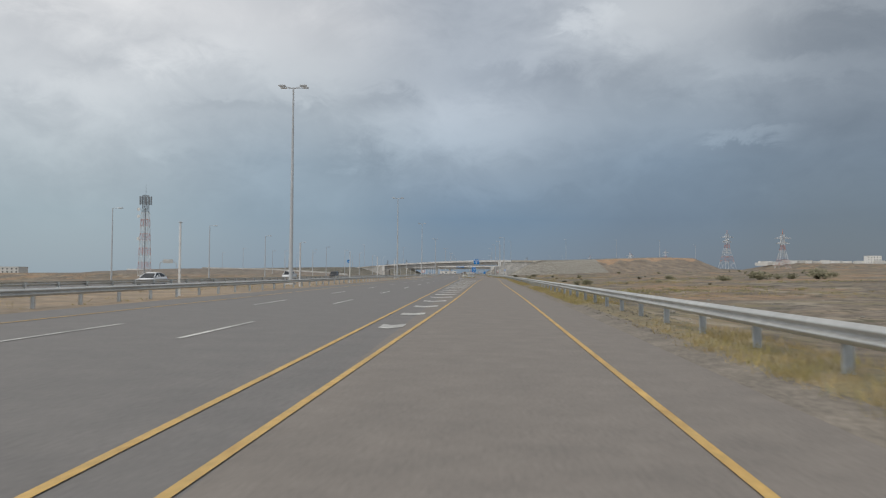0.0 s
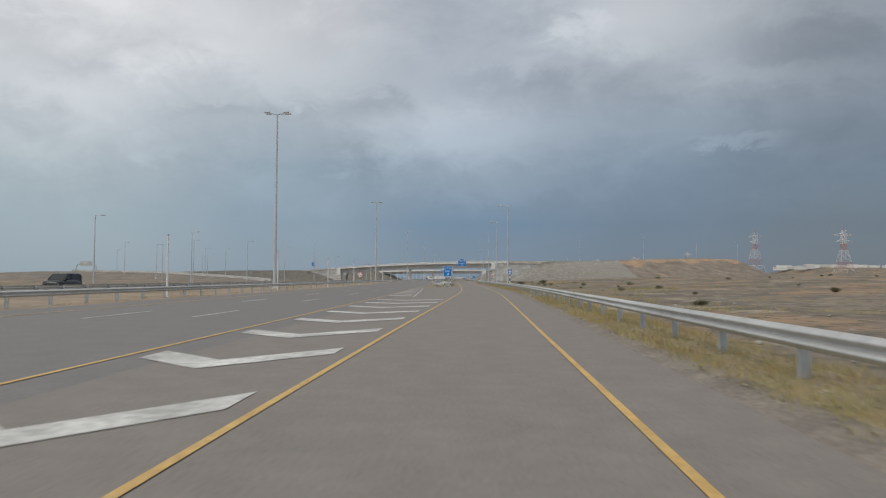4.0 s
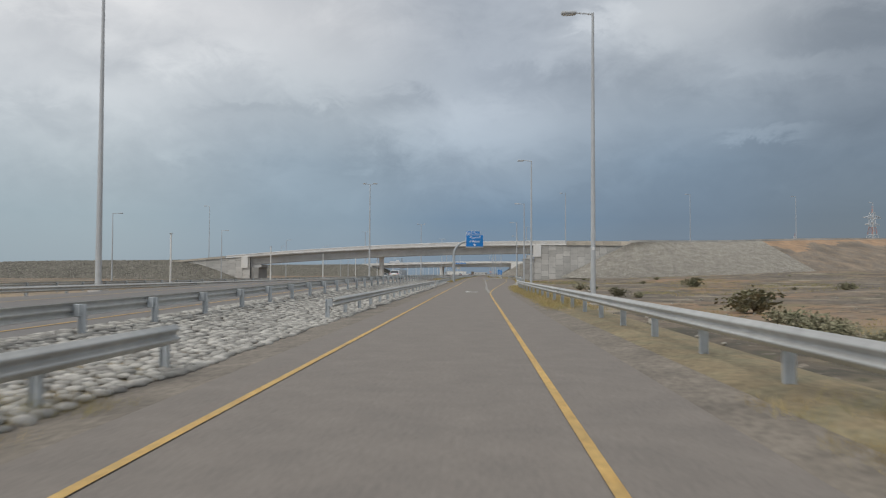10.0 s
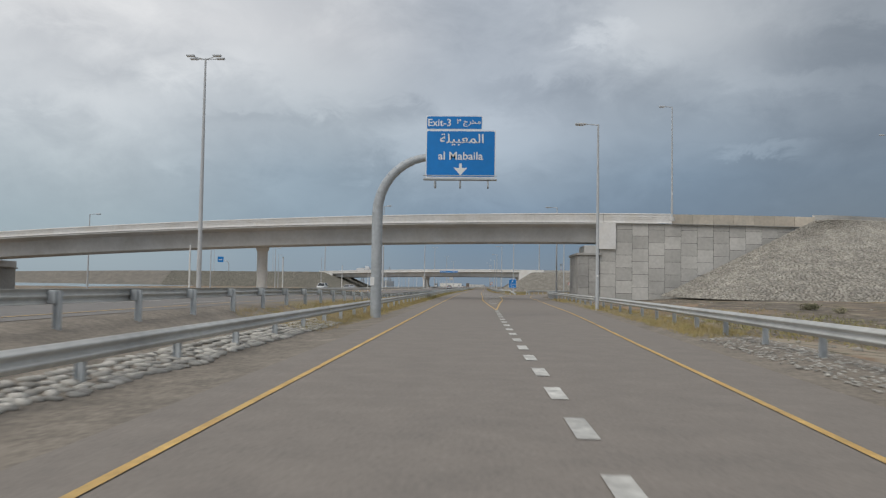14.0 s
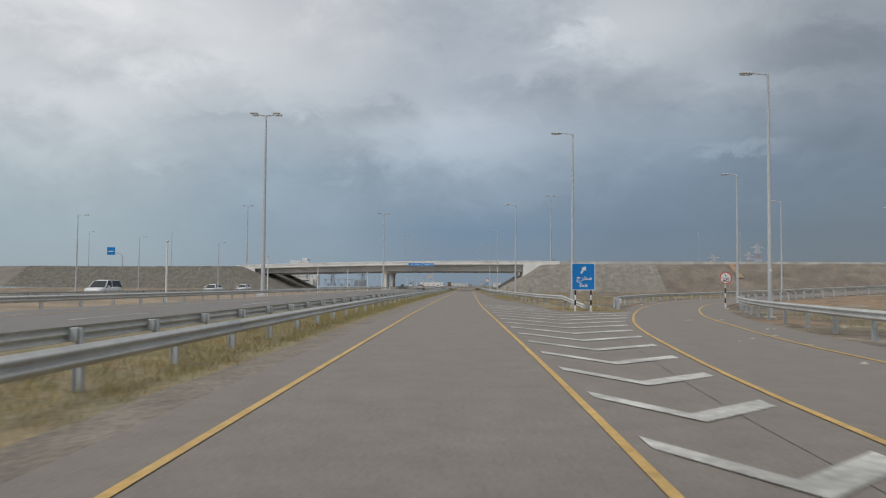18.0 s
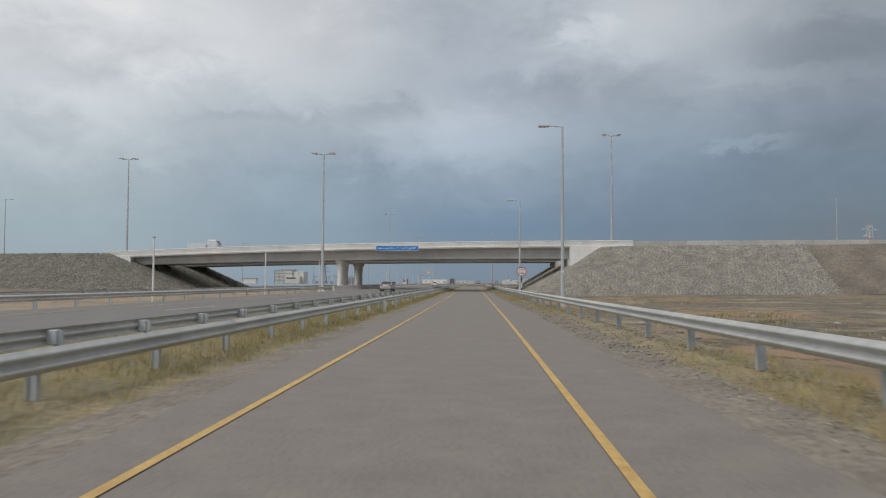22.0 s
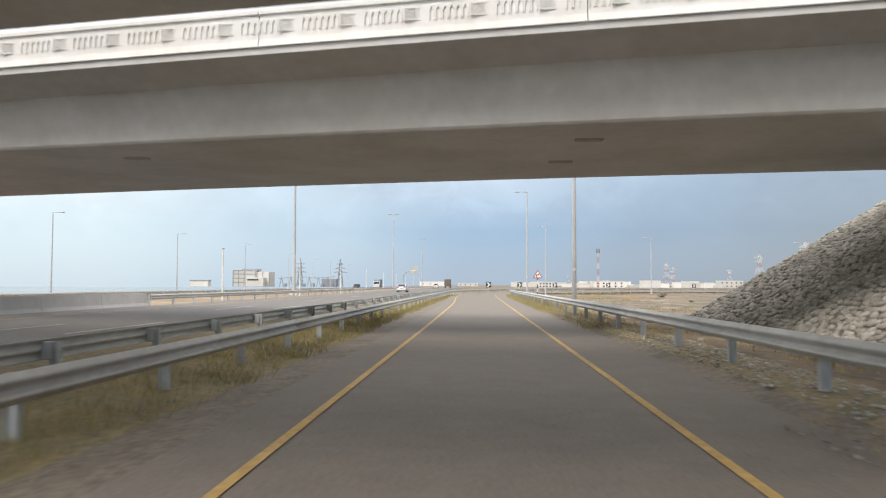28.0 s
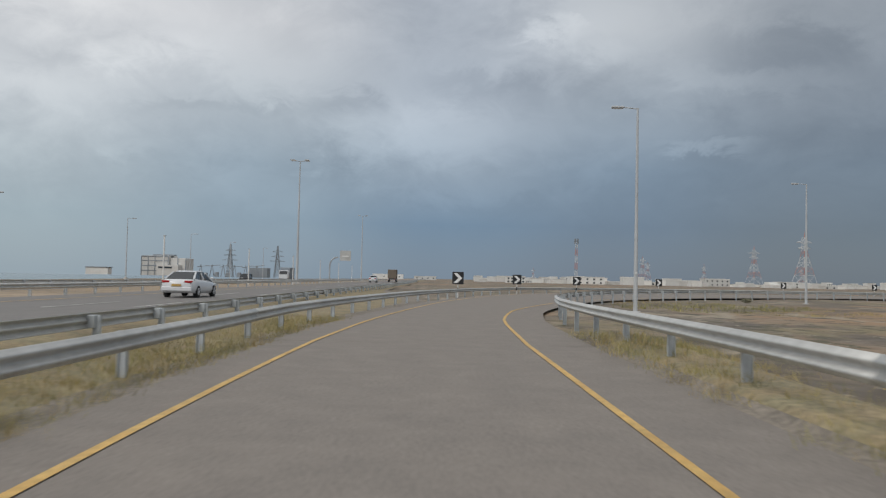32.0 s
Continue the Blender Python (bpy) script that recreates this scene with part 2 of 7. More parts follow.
CONCRETE_PANEL = mat("panel_concrete", (0.52, 0.505, 0.475), 0.85, var=0.08, scale=3, big=0.12, bump=0.2, random_ob=0.16)
WING = mat("wing_concrete", (0.56, 0.50, 0.42), 0.85, var=0.08, scale=3, big=0.12, bump=0.2, random_ob=0.10, color2=(0.50, 0.46, 0.39))
CONCRETE_DARK = mat("abutment_concrete", (0.40, 0.39, 0.37), 0.85, var=0.1, scale=3, big=0.15, bump=0.2, random_ob=0.12)
JOINT = mat("dark_joint", (0.10, 0.10, 0.095), 0.9, var=0.1, scale=5, bump=0.0)
PITCH = mat("stone_pitching", (0.205, 0.188, 0.163), 0.95, var=0.3, scale=5, big=0.15, bump=0.6, color2=(0.22, 0.20, 0.17), voronoi=3.4)
STONE = mat("fieldstone", (0.375, 0.353, 0.31), 0.9, var=0.15, scale=8, big=0.2, bump=0.3, color2=(0.345, 0.32, 0.275), island=0.22)
PEBBLE = mat("brown_pebble", (0.34, 0.305, 0.25), 0.9, var=0.15, scale=8, big=0.2, bump=0.3, color2=(0.23, 0.20, 0.165), island=0.4)
STONE_PALE = mat("pale_fieldstone", (0.42, 0.405, 0.37), 0.9, var=0.15, scale=8, big=0.15, bump=0.3, color2=(0.40, 0.385, 0.355), island=0.36)
STONE_DARK = mat("dark_fieldstone", (0.25, 0.238, 0.20), 0.9, var=0.15, scale=8, big=0.2, bump=0.3, color2=(0.21, 0.20, 0.165), island=0.28)
STONE_ONE = mat("single_fieldstone", (0.385, 0.362, 0.318), 0.9, var=0.15, scale=8, big=0.15, bump=0.3, color2=(0.345, 0.32, 0.275), random_ob=0.32)
DIRT_GREY = mat("grey_earth_slope", (0.180, 0.157, 0.130), 0.95, var=0.26, scale=3, big=0.25, bump=0.6, color2=(0.215, 0.176, 0.138))
STONE_ONE_PALE = mat("single_pale_stone", (0.42, 0.405, 0.37), 0.9, var=0.15, scale=8, big=0.15, bump=0.3, color2=(0.40, 0.385, 0.355), random_ob=0.34)
DIRT_SLOPE = mat("dirt_slope", (0.215, 0.180, 0.143), 0.95, var=0.25, scale=2, big=0.25, bump=0.5, color2=(0.275, 0.215, 0.155))
ORANGE_EARTH = mat("orange_earth", (0.41, 0.27, 0.165), 0.95, var=0.2, scale=3, big=0.2, bump=0.4, color2=(0.34, 0.235, 0.155))
SOIL = mat("desert_ground", (0.27, 0.215, 0.155), 0.95, var=0.25, scale=1.6, big=0.25, bump=0.5, color2=(0.34, 0.255, 0.17))
VERGE_GRASS = mat("grassy_verge", (0.265, 0.21, 0.125), 0.95, var=0.3, scale=7, big=0.25, bump=0.6, color2=(0.235, 0.205, 0.125))
VERGE = mat("gravel_verge", (0.205, 0.178, 0.146), 0.95, var=0.3, scale=9, big=0.2, bump=0.6, color2=(0.24, 0.208, 0.17))
DRY_GRASS = mat("dry_grass", (0.45, 0.34, 0.16), 0.9, var=0.2, scale=6, big=0.2, bump=0.0, color2=(0.36, 0.31, 0.12), island=0.3)
GREEN_GRASS = mat("green_grass", (0.24, 0.235, 0.11), 0.9, var=0.2, scale=6, big=0.2, bump=0.0, color2=(0.36, 0.31, 0.12), island=0.3)
SHRUB = mat("desert_shrub", (0.27, 0.265, 0.17), 0.9, var=0.25, scale=8, big=0.2, bump=0.0, color2=(0.31, 0.28, 0.19), island=0.3)
TWIG = mat("twig", (0.12, 0.09, 0.06), 0.9, var=0.2, scale=9, bump=0.0)
BUILDING_WHITE = mat("white_render", (0.70, 0.69, 0.66), 0.85, var=0.05, scale=0.6, big=0.1, bump=0.0, random_ob=0.18)
WINDOW_DARK = mat("dark_glazing", (0.05, 0.06, 0.07), 0.15, var=0.05, scale=1, bump=0.0)
STEEL_RED = mat("red_steelwork", (0.50, 0.23, 0.19), 0.6, var=0.08, scale=2, bump=0.0)
STEEL_WHITE = mat("white_steelwork", (0.66, 0.66, 0.66), 0.6, var=0.08, scale=2, bump=0.0)
STEEL_GREY = mat("grey_steelwork", (0.27, 0.30, 0.33), 0.6, var=0.08, scale=2, bump=0.0)
CAR_WHITE = mat("white_car_paint", (0.72, 0.73, 0.74), 0.18, var=0.02, scale=1, big=0.03, bump=0.0)
CAR_SILVER = mat("silver_car_paint", (0.46, 0.47, 0.48), 0.22, metal=0.5, var=0.02, scale=1, big=0.03, bump=0.0)
CAR_BLACK = mat("dark_car_paint", (0.03, 0.032, 0.036), 0.2, var=0.02, scale=1, bump=0.0)
CAR_GLASS = mat("car_glass", (0.02, 0.024, 0.028), 0.06, var=0.02, scale=1, bump=0.0)
TYRE = mat("tyre_rubber", (0.025, 0.025, 0.026), 0.85, var=0.1, scale=8, bump=0.1)
RIM = mat("alloy_rim", (0.5, 0.5, 0.51), 0.3, metal=0.8, var=0.05, scale=6, bump=0.0)
TAIL_RED = mat("tail_lamp_plastic", (0.42, 0.02, 0.02), 0.2, var=0.03, scale=4, bump=0.0)
LENS = mat("lamp_lens", (0.62, 0.64, 0.65), 0.25, var=0.03, scale=4, bump=0.0)
HULL_BROWN = mat("truck_brown", (0.16, 0.13, 0.10), 0.6, var=0.1, scale=2, bump=0.0)


# ---------------------------------------------------------------- building helpers
def link(name, bm, material, parent=None, label="", smooth=False):
    me = bpy.data.meshes.new(name)
    bm.to_mesh(me)
    bm.free()
    for m in (material if isinstance(material, (list, tuple)) else [material]):
        me.materials.append(m)
    if smooth:
        me.shade_smooth()
    ob = new(name, me)
    if parent is not None:
        ob.parent = parent
    if label:
        ob["label"] = label
    return ob


def part(name, bm, material, parent, label="", smooth=False):
    return link(name, bm, material, parent, label, smooth)


def share(name, me, parent, m):
    ob = new(name, me)
    ob.parent = parent
    ob.matrix_local = m
    return ob


def thing(name, label, category, m=Matrix(), group="", kind=""):
    ob = new(name)
    ob.matrix_world = m
    return tagged(ob, label, category, group, kind)


def add_box(bm, lo, hi, bevel=0.0, m=None):
    """A box between two corners, with edges rounded by bevel."""
    c = [(a + b) / 2 for a, b in zip(lo, hi)]
    s = [abs(b - a) for a, b in zip(lo, hi)]
    t = Matrix.LocRotScale(c, None, s)
    r = bmesh.ops.create_cube(bm, size=1.0, matrix=t)
    vs = r["verts"]
    if bevel:
        es = list({e for v in vs for e in v.link_edges})
        r2 = bmesh.ops.bevel(bm, geom=es, offset=bevel, segments=1, affect="EDGES", profile=0.5)
        vs = list({v for f in r2["faces"] for v in f.verts} | {v for v in vs if v.is_valid})
    if m is not None:
        bmesh.ops.transform(bm, matrix=m, verts=vs)
    return vs


def box(lo, hi, bevel=0.0, m=None):
    bm = bmesh.new()
    add_box(bm, lo, hi, bevel, m)
    return bm


def add_tube(bm, a, b, r1, r2=None, n=8, caps=True):
    """A round bar from a to b that tapers from r1 to r2."""
    a, b = Vector(a), Vector(b)
    r2 = r1 if r2 is None else r2
    d = (b - a)
    q = d.to_track_quat("Z", "Y").to_matrix().to_4x4()
    m = Matrix.Translation((a + b) / 2) @ q
    r = bmesh.ops.create_cone(bm, cap_ends=caps, segments=n, radius1=r1, radius2=max(r2, 1e-4), depth=d.length, matrix=m)
    return r["verts"]


def tube(a, b, r1, r2=None, n=8):
    bm = bmesh.new()
    add_tube(bm, a, b, r1, r2, n)
    return bm


def add_sweep(bm, pts, profile, closed=False, up=Vector((0, 0, 1)), caps=False):
    """A profile of (across, height) swept along a path of 3D points."""
    rows = []
    n = len(pts)
    for i, p in enumerate(pts):
        p = Vector(p)
        d = Vector(pts[min(i + 1, n - 1)]) - Vector(pts[max(i - 1, 0)])
        side = d.cross(up).normalized()
        rows.append([bm.verts.new(p + side * u + up * v) for u, v in profile])
    k = len(profile)
    for r, s in zip(rows, rows[1:]):
        for j in range(k if closed else k - 1):
            bm.faces.new((r[j], r[(j + 1) % k], s[(j + 1) % k], s[j]))
    if caps and closed:
        bm.faces.new(rows[0][::-1])
        bm.faces.new(rows[-1])
    return rows


def sweep(pts, profile, closed=False, caps=False):
    bm = bmesh.new()
    add_sweep(bm, pts, profile, closed, caps=caps)
    bmesh.ops.recalc_face_normals(bm, faces=bm.faces)
    return bm


def curve_of(knots):
    """A smooth function through (position, value) knots."""
    xs = [k[0] for k in knots]
    ys = [k[1] for k in knots]
    n = len(xs)
    s = [0.0] * n
    for i in range(n):
        a, b = max(i - 1, 0), min(i + 1, n - 1)
        s[i] = (ys[b] - ys[a]) / (xs[b] - xs[a])
        if 0 < i < n - 1 and (ys[i] - ys[a]) * (ys[b] - ys[i]) <= 0:
            s[i] = 0.0

    def f(x):
        if x <= xs[0]:
            return ys[0] + s[0] * (x - xs[0])
        if x >= xs[-1]:
            return ys[-1] + s[-1] * (x - xs[-1])
        i = max(j for j in range(n - 1) if xs[j] <= x)
        h = xs[i + 1] - xs[i]
        t = (x - xs[i]) / h
        return ((2 * t**3 - 3 * t**2 + 1) * ys[i] + (t**3 - 2 * t**2 + t) * h * s[i]
                + (-2 * t**3 + 3 * t**2) * ys[i + 1] + (t**3 - t**2) * h * s[i + 1])
    return f


def span(a, b, step):
    n = max(1, round((b - a) / step))
    return [a + (b - a) * i / n for i in range(n + 1)]


def resample(pts, step):
    """Points at even steps along a polyline of 2D or 3D points."""
    pts = [Vector(p) for p in pts]
    out, need = [pts[0].copy()], step
    for a, b in zip(pts, pts[1:]):
        d = (b - a).length
        pos = 0.0
        while d - pos >= need:
            pos += need
            out.append(a.lerp(b, pos / d))
            need = step
        need -= d - pos
    return out


def smoothstep(a, b, v):
    t = min(1, max(0, (v - a) / (b - a)))
    return t * t * (3 - 2 * t)


# ---------------------------------------------------------------- plan: lines across the road, as x over y
# left and right yellow edge lines of the slip road that the camera follows
LINE_L = curve_of([(-40, -6.6), (14, -4.95), (47, -3.98), (82, -3.2), (116, -2.45), (154, -1.55), (213, 0.2), (245, 0.65), (312, 0.28), (405, -0.78), (434, -1.02), (545, -2.5), (597, -2.97), (621, -2.98), (693, -2.64), (787, -2.5), (825, -2.34), (860, -2.32), (905, -2.95), (912, -2.85)])
LINE_R = curve_of([(-40, -2.0), (13, -0.55), (47, 0.42), (81, 1.2), (116, 1.95), (155, 3.05), (212, 4.65), (245, 4.95), (310, 4.5), (342, 4.08), (367, 3.74), (380, 3.56), (390, 3.46), (397, 3.5), (404, 3.68), (412, 3.95), (421, 4.3), (433, 4.8), (443, 5.2), (470, 6.3), (500, 7.5), (545, 8.45)])
LINE_R2 = curve_of([(503, 2.75), (515, 2.35), (546, 1.72), (566, 1.72), (597, 1.5), (621, 1.32), (645, 1.35), (692, 1.65), (786, 1.86), (821, 2.05), (858, 2.25), (905, 2.55), (912, 2.6)])
# right edge line of the highway, edge of its tarmac, and its rise above the slip road
HWY_R = curve_of([(-60, -6.2), (200, -6.2), (250, -6.75), (320, -7.9), (420, -9.3), (540, -9.9), (900, -9.6), (1400, -9.6)])


def hwy_z(y):
    return 0.72 * smoothstep(305, 415, y) * (1 - smoothstep(480, 535, y)) + 0.32 * smoothstep(480, 535, y)


HWY_L = -17.3
# the end of the slip road bends to the east
BEND_L = [(-2.85, 912), (-2.3, 921.5), (-1.1, 933), (0.8, 946.8), (4.6, 965), (8.6, 979), (13.5, 990.5), (22, 1002), (40, 1018), (68, 1036), (95, 1049), (150, 1068), (230, 1090)]
BEND_R = [(2.6, 912), (3.0, 922.8), (3.5, 927.5), (4.6, 934.3), (7.7, 945.3), (10.7, 953.8), (17, 966), (29, 982), (48, 998), (75, 1013), (102, 1025), (156, 1043), (236, 1064)]
# the exit ramp that leaves to the east between the two bridges
RAMP_L = [(2.75, 503), (3.4, 523), (4.2, 544.5), (4.55, 566), (6.1, 582), (8.0, 594), (12.1, 611.5), (16.8, 627), (24, 646), (36, 667), (54, 687), (80, 706), (120, 724), (180, 740)]
RAMP_R = [(7.5, 500), (8.45, 545), (8.8, 562), (9.8, 579), (11.8, 592), (14.0, 603), (19.0, 620), (25, 635.5), (34, 650), (46, 666), (64, 682), (90, 698), (126, 713), (184, 728)]


def ramp_z(x):
    return 2.6 * smoothstep(22, 130, x)


# guard rails, as x over y
RAIL_R = curve_of([(-40, 1.3), (13, 2.6), (116, 5.0), (155, 6.0), (212, 7.6), (245, 8.0), (312, 7.5), (380, 6.6), (405, 6.4), (430, 7.2), (463, 9.1), (500, 10.4), (545, 11.2)])
RAIL_R2 = curve_of([(618, 6.3), (650, 5.2), (711, 4.45), (782, 4.4), (854, 4.5), (900, 4.75), (912, 5.0)])
RAIL_L = curve_of([(285, -2.4), (305, -2.05), (401, -3.3), (433, -3.75), (461, -4.35), (545, -5.35), (617, -6.0), (713, -5.3), (784, -5.2), (856, -5.0), (900, -4.75), (912, -4.6)])
RAIL_M = curve_of([(284, -4.6), (295, -5.4), (310, -5.9), (404, -7.0), (464, -7.6), (545, -8.1), (620, -8.3), (715, -7.85), (786, -7.55), (858, -7.45), (907, -7.4), (1300, -7.4)])


def tarmac_r(y):
    """Right edge of the slip road's tarmac."""
    if y < 545:
        return LINE_R(y) + 1.7
    return LINE_R2(y) + 1.7 + 2.9 * (1 - smoothstep(616, 668, y))


def tarmac_l(y):
    k = smoothstep(262, 284, y)
    return (HWY_R(y) + 1.1) * (1 - k) + (LINE_L(y) - 1.0) * k


def offset_path(pts, d):
    """A polyline moved sideways by d, to its right."""
    out = []
    for i, p in enumerate(pts):
        a, b = Vector(pts[max(i - 1, 0)]), Vector(pts[min(i + 1, len(pts) - 1)])
        t = (b - a).normalized()
        out.append((p[0] + t.y * d, p[1] - t.x * d))
    return out


def smooth_path(pts, step=3.0):
    """A smooth polyline through 2D points, by arc length."""
    s = [0.0]
    for a, b in zip(pts, pts[1:]):
        s.append(s[-1] + math.dist(a, b))
    fx, fy = curve_of([(k, p[0]) for k, p in zip(s, pts)]), curve_of([(k, p[1]) for k, p in zip(s, pts)])
    return [(fx(k), fy(k)) for k in span(0, s[-1], step)]


def near_path(pts, x, y):
    return min(math.hypot(px - x, py - y) for px, py in pts)


RAMP_MID = smooth_path([((a[0] + b[0]) / 2, (a[1] + b[1]) / 2) for a, b in zip(RAMP_L, RAMP_R)], 8)
BEND_MID = smooth_path([((a[0] + b[0]) / 2, (a[1] + b[1]) / 2) for a, b in zip(BEND_L, BEND_R)], 8)


def east_rise(x, y):
    """Height of the far rise that carries the white town quarter."""
    return 24.0 * smoothstep(430, 540, x) * smoothstep(1120, 1330, y) * (1 - smoothstep(1000, 1300, x)) * (1 - smoothstep(1440, 1560, y))


def ground_z(x, y):
    """Height of the open ground."""
    n = noise.noise((x * 0.03, y * 0.03, 0.5)) * 0.5 + noise.noise((x * 0.11, y * 0.11, 3.5)) * 0.18
    if y < 600:
        edge = RAIL_R(min(y, 545)) + 0.6
    elif y < 912:
        edge = RAIL_R2(max(y, 618)) + 0.6
    else:
        edge = 5.6
    z = -0.12
    if x > edge - 3 and y < 912:
        d = x - edge
        z = -0.12 + 0.20 * smoothstep(-0.6, 0.6, d) - 0.50 * smoothstep(1.0, 7.0, d) + n * smoothstep(2, 14, d)
        z += 0.034 * max(0, d - 12) * (1 - smoothstep(560, 900, y)) * (1 - smoothstep(260, 700, d))
        z += 0.006 * max(0, min(x, 1500) - 330) * smoothstep(650, 1100, y)
    elif x < -34 or y > 912:
        z = -0.15 + n * 0.5 * smoothstep(34, 60, max(abs(x), (y - 900) * 0.6))
        z += 0.006 * max(0, min(x, 1500) - 330) * smoothstep(650, 1100, y)
        # the land west of the highway falls towards the sea
        if x < -70:
            shore = 80 + 190 * smoothstep(330, 400, y) * (1 - smoothstep(570, 700, y)) + 60 * smoothstep(700, 800, y) * (1 - smoothstep(850, 950, y))
            z -= 0.030 * max(0, -x - shore) * (1 - smoothstep(900, 1500, -x)) + 18 * smoothstep(900, 1500, -x)
    z = max(z, east_rise(x, y)) if x > 330 and y > 1100 else z
    z += 0.85 * smoothstep(13.5, 22, x) * smoothstep(470, 522, y) * (1 - smoothstep(552, 575, y)) * (1 - smoothstep(80, 130, x))
    if y > 495 and x > 2:
        k = near_path(RAMP_MID, x, y)
        t = 1 - smoothstep(6, 22, k)
        z = z * (1 - t) + (ramp_z(x) - 0.05) * t
    if y > 905 and x > -6:
        k = near_path(BEND_MID, x, y)
        z = min(z, -0.12) if k < 16 else z
    return z


def make_ground():
    xs = sorted(set([-4200, -2600, -1600, -1000, -700, -480, -340, -250, -190, -150, -120, -100, -85, -72, -62, -54, -47, -41, -36]
                    + [-32 + 2 * i for i in range(11)] + [-10.5 + 1.5 * i for i in range(36)]
                    + [45, 48, 52, 56, 61, 66, 72, 78, 85, 93, 102, 112, 124, 138, 155, 175, 200, 230, 265, 310, 370, 450, 560, 640, 720, 820, 950, 1100, 1300, 1900, 2800, 4200]))
    ys = [-500, -200, -90] + [-40 + 5 * i for i in range(226)] + [1095, 1105, 1120, 1140, 1170, 1210, 1270, 1350, 1460, 1600, 1800, 2100, 2500, 3100, 3900, 4700]
    bm = bmesh.new()
    g = [[bm.verts.new((x, y, ground_z(x, y))) for x in xs] for y in ys]
    for r, s in zip(g, g[1:]):
        for a, b, c, d in zip(r, r[1:], s[1:], s):
            bm.faces.new((a, b, c, d))
    ob = link("ground", bm, GROUND_MAT, smooth=True)
    tagged(ob, "dry gravelly desert plain with sparse yellow grass", "ground", kind="structure")


def ground_material():
    m = mat("open_desert", (0.150, 0.126, 0.100), 0.95, var=0.40, scale=1.1, big=0.35, bump=0.7, color2=(0.215, 0.168, 0.118))
    nt = m.node_tree
    b = nt.nodes["Principled BSDF"]
    N, L = nt.nodes.new, nt.links.new
    src = b.inputs["Base Color"].links[0].from_socket
    geo = N("ShaderNodeNewGeometry")

    def mask(scale, lo, hi, off):
        mp = N("ShaderNodeMapping")
        mp.inputs["Location"].default_value = (off, off, 0)
        mp.inputs["Scale"].default_value = (1, 0.6, 1)
        L(geo.outputs["Position"], mp.inputs[0])
        n = N("ShaderNodeTexNoise")
        n.inputs["Scale"].default_value, n.inputs["Detail"].default_value, n.inputs["Roughness"].default_value = scale, 7, 0.62
        L(mp.outputs[0], n.inputs["Vector"])
        r = N("ShaderNodeMapRange")
        r.inputs["From Min"].default_value, r.inputs["From Max"].default_value = lo, hi
        L(n.outputs[0], r.inputs[0])
        return r.outputs[0]

    def over(a, fac, col):
        x = N("ShaderNodeMix")
        x.data_type = "RGBA"
        L(fac, x.inputs[0]), L(a, x.inputs[6])
        x.inputs[7].default_value = (*col, 1)
        return x.outputs[2]

    c = over(src, mask(0.05, 0.50, 0.60, 5), (0.315, 0.205, 0.12))
    c = over(c, mask(0.09, 0.56, 0.64, 31), (0.225, 0.185, 0.105))
    c = over(c, mask(0.16, 0.56, 0.62, 53), (0.33, 0.28, 0.21))
    c = over(c, mask(0.32, 0.56, 0.64, 77), (0.085, 0.075, 0.055))
    c = over(c, mask(0.9, 0.56, 0.62, 91), (0.10, 0.092, 0.055))
    c = over(c, mask(2.6, 0.60, 0.66, 17), (0.30, 0.26, 0.205))
    L(c, b.inputs["Base Color"])
    return m


GROUND_MAT = ground_material()
make_ground()


def make_sea():
    """A calm grey sea beyond the low western plain."""
    bm = bmesh.new()
    bm.faces.new([bm.verts.new(p) for p in ((-4900, -500, -15.5), (-560, -500, -15.5), (-560, 4700, -15.5), (-4900, 4700, -15.5))])
    water = mat("sea_water", (0.10, 0.14, 0.17), 0.12, var=0.05, scale=0.05, big=0.05, bump=0.0)
    tagged(link("water", bm, water), "calm hazy grey-blue sea beyond the plain", "water", kind="structure")


make_sea()


def strip(name, ys, fl, fr, z, material, label, category, cols=1):
    bm = bmesh.new()
    rows = []
    for y in ys:
        a, b = fl(y), fr(y)
        rows.append([bm.verts.new((a + (b - a) * i / cols, y, z(y) if callable(z) else z)) for i in range(cols + 1)])
    for r, s in zip(rows, rows[1:]):
        for i in range(cols):
            bm.faces.new((r[i], r[i + 1], s[i + 1], s[i]))
    return tagged(link(name, bm, material), label, category, kind="structure")


def ribbon(bm, left, right, zf):
    """A sheet between two polylines of as many points."""
    n = min(len(left), len(right))
    a = [bm.verts.new((x, y, zf(x, y))) for x, y in left[:n]]
    b = [bm.verts.new((x, y, zf(x, y))) for x, y in right[:n]]
    for i in range(n - 1):
        bm.faces.new((a[i], b[i], b[i + 1], a[i + 1]))


YS = span(-60, 912, 6)
strip("road", YS, tarmac_l, lambda y: tarmac_r(y) if y < 507 or y > 604 else LINE_R2(y) + 0.4, 0.0, ASPHALT, "worn grey-brown asphalt slip road with yellow edge lines", "road", 4)
strip("highway", span(-60, 4500, 12), lambda y: -20.2, lambda y: HWY_R(y) + 1.1, lambda y: hwy_z(y), ASPHALT_HWY, "grey three-lane highway carriageway beside the slip road", "road", 4)
strip("opposite_highway", span(-60, 4500, 60), lambda y: -50, lambda y: -33.5, 0.0, ASPHALT_HWY, "grey carriageway of the opposite direction behind the median", "road", 2)
# the verge between the slip road and the highway, and the sandy median


BEND_X = curve_of([(p[1], p[0]) for p in BEND_L])


def bend_edge(y):
    """Left edge of the tarmac where the road begins to bend."""
    e = BEND_X(min(y, 945)) - 0.95
    return e + (-6.0 - e) * smoothstep(945, 1000, y)


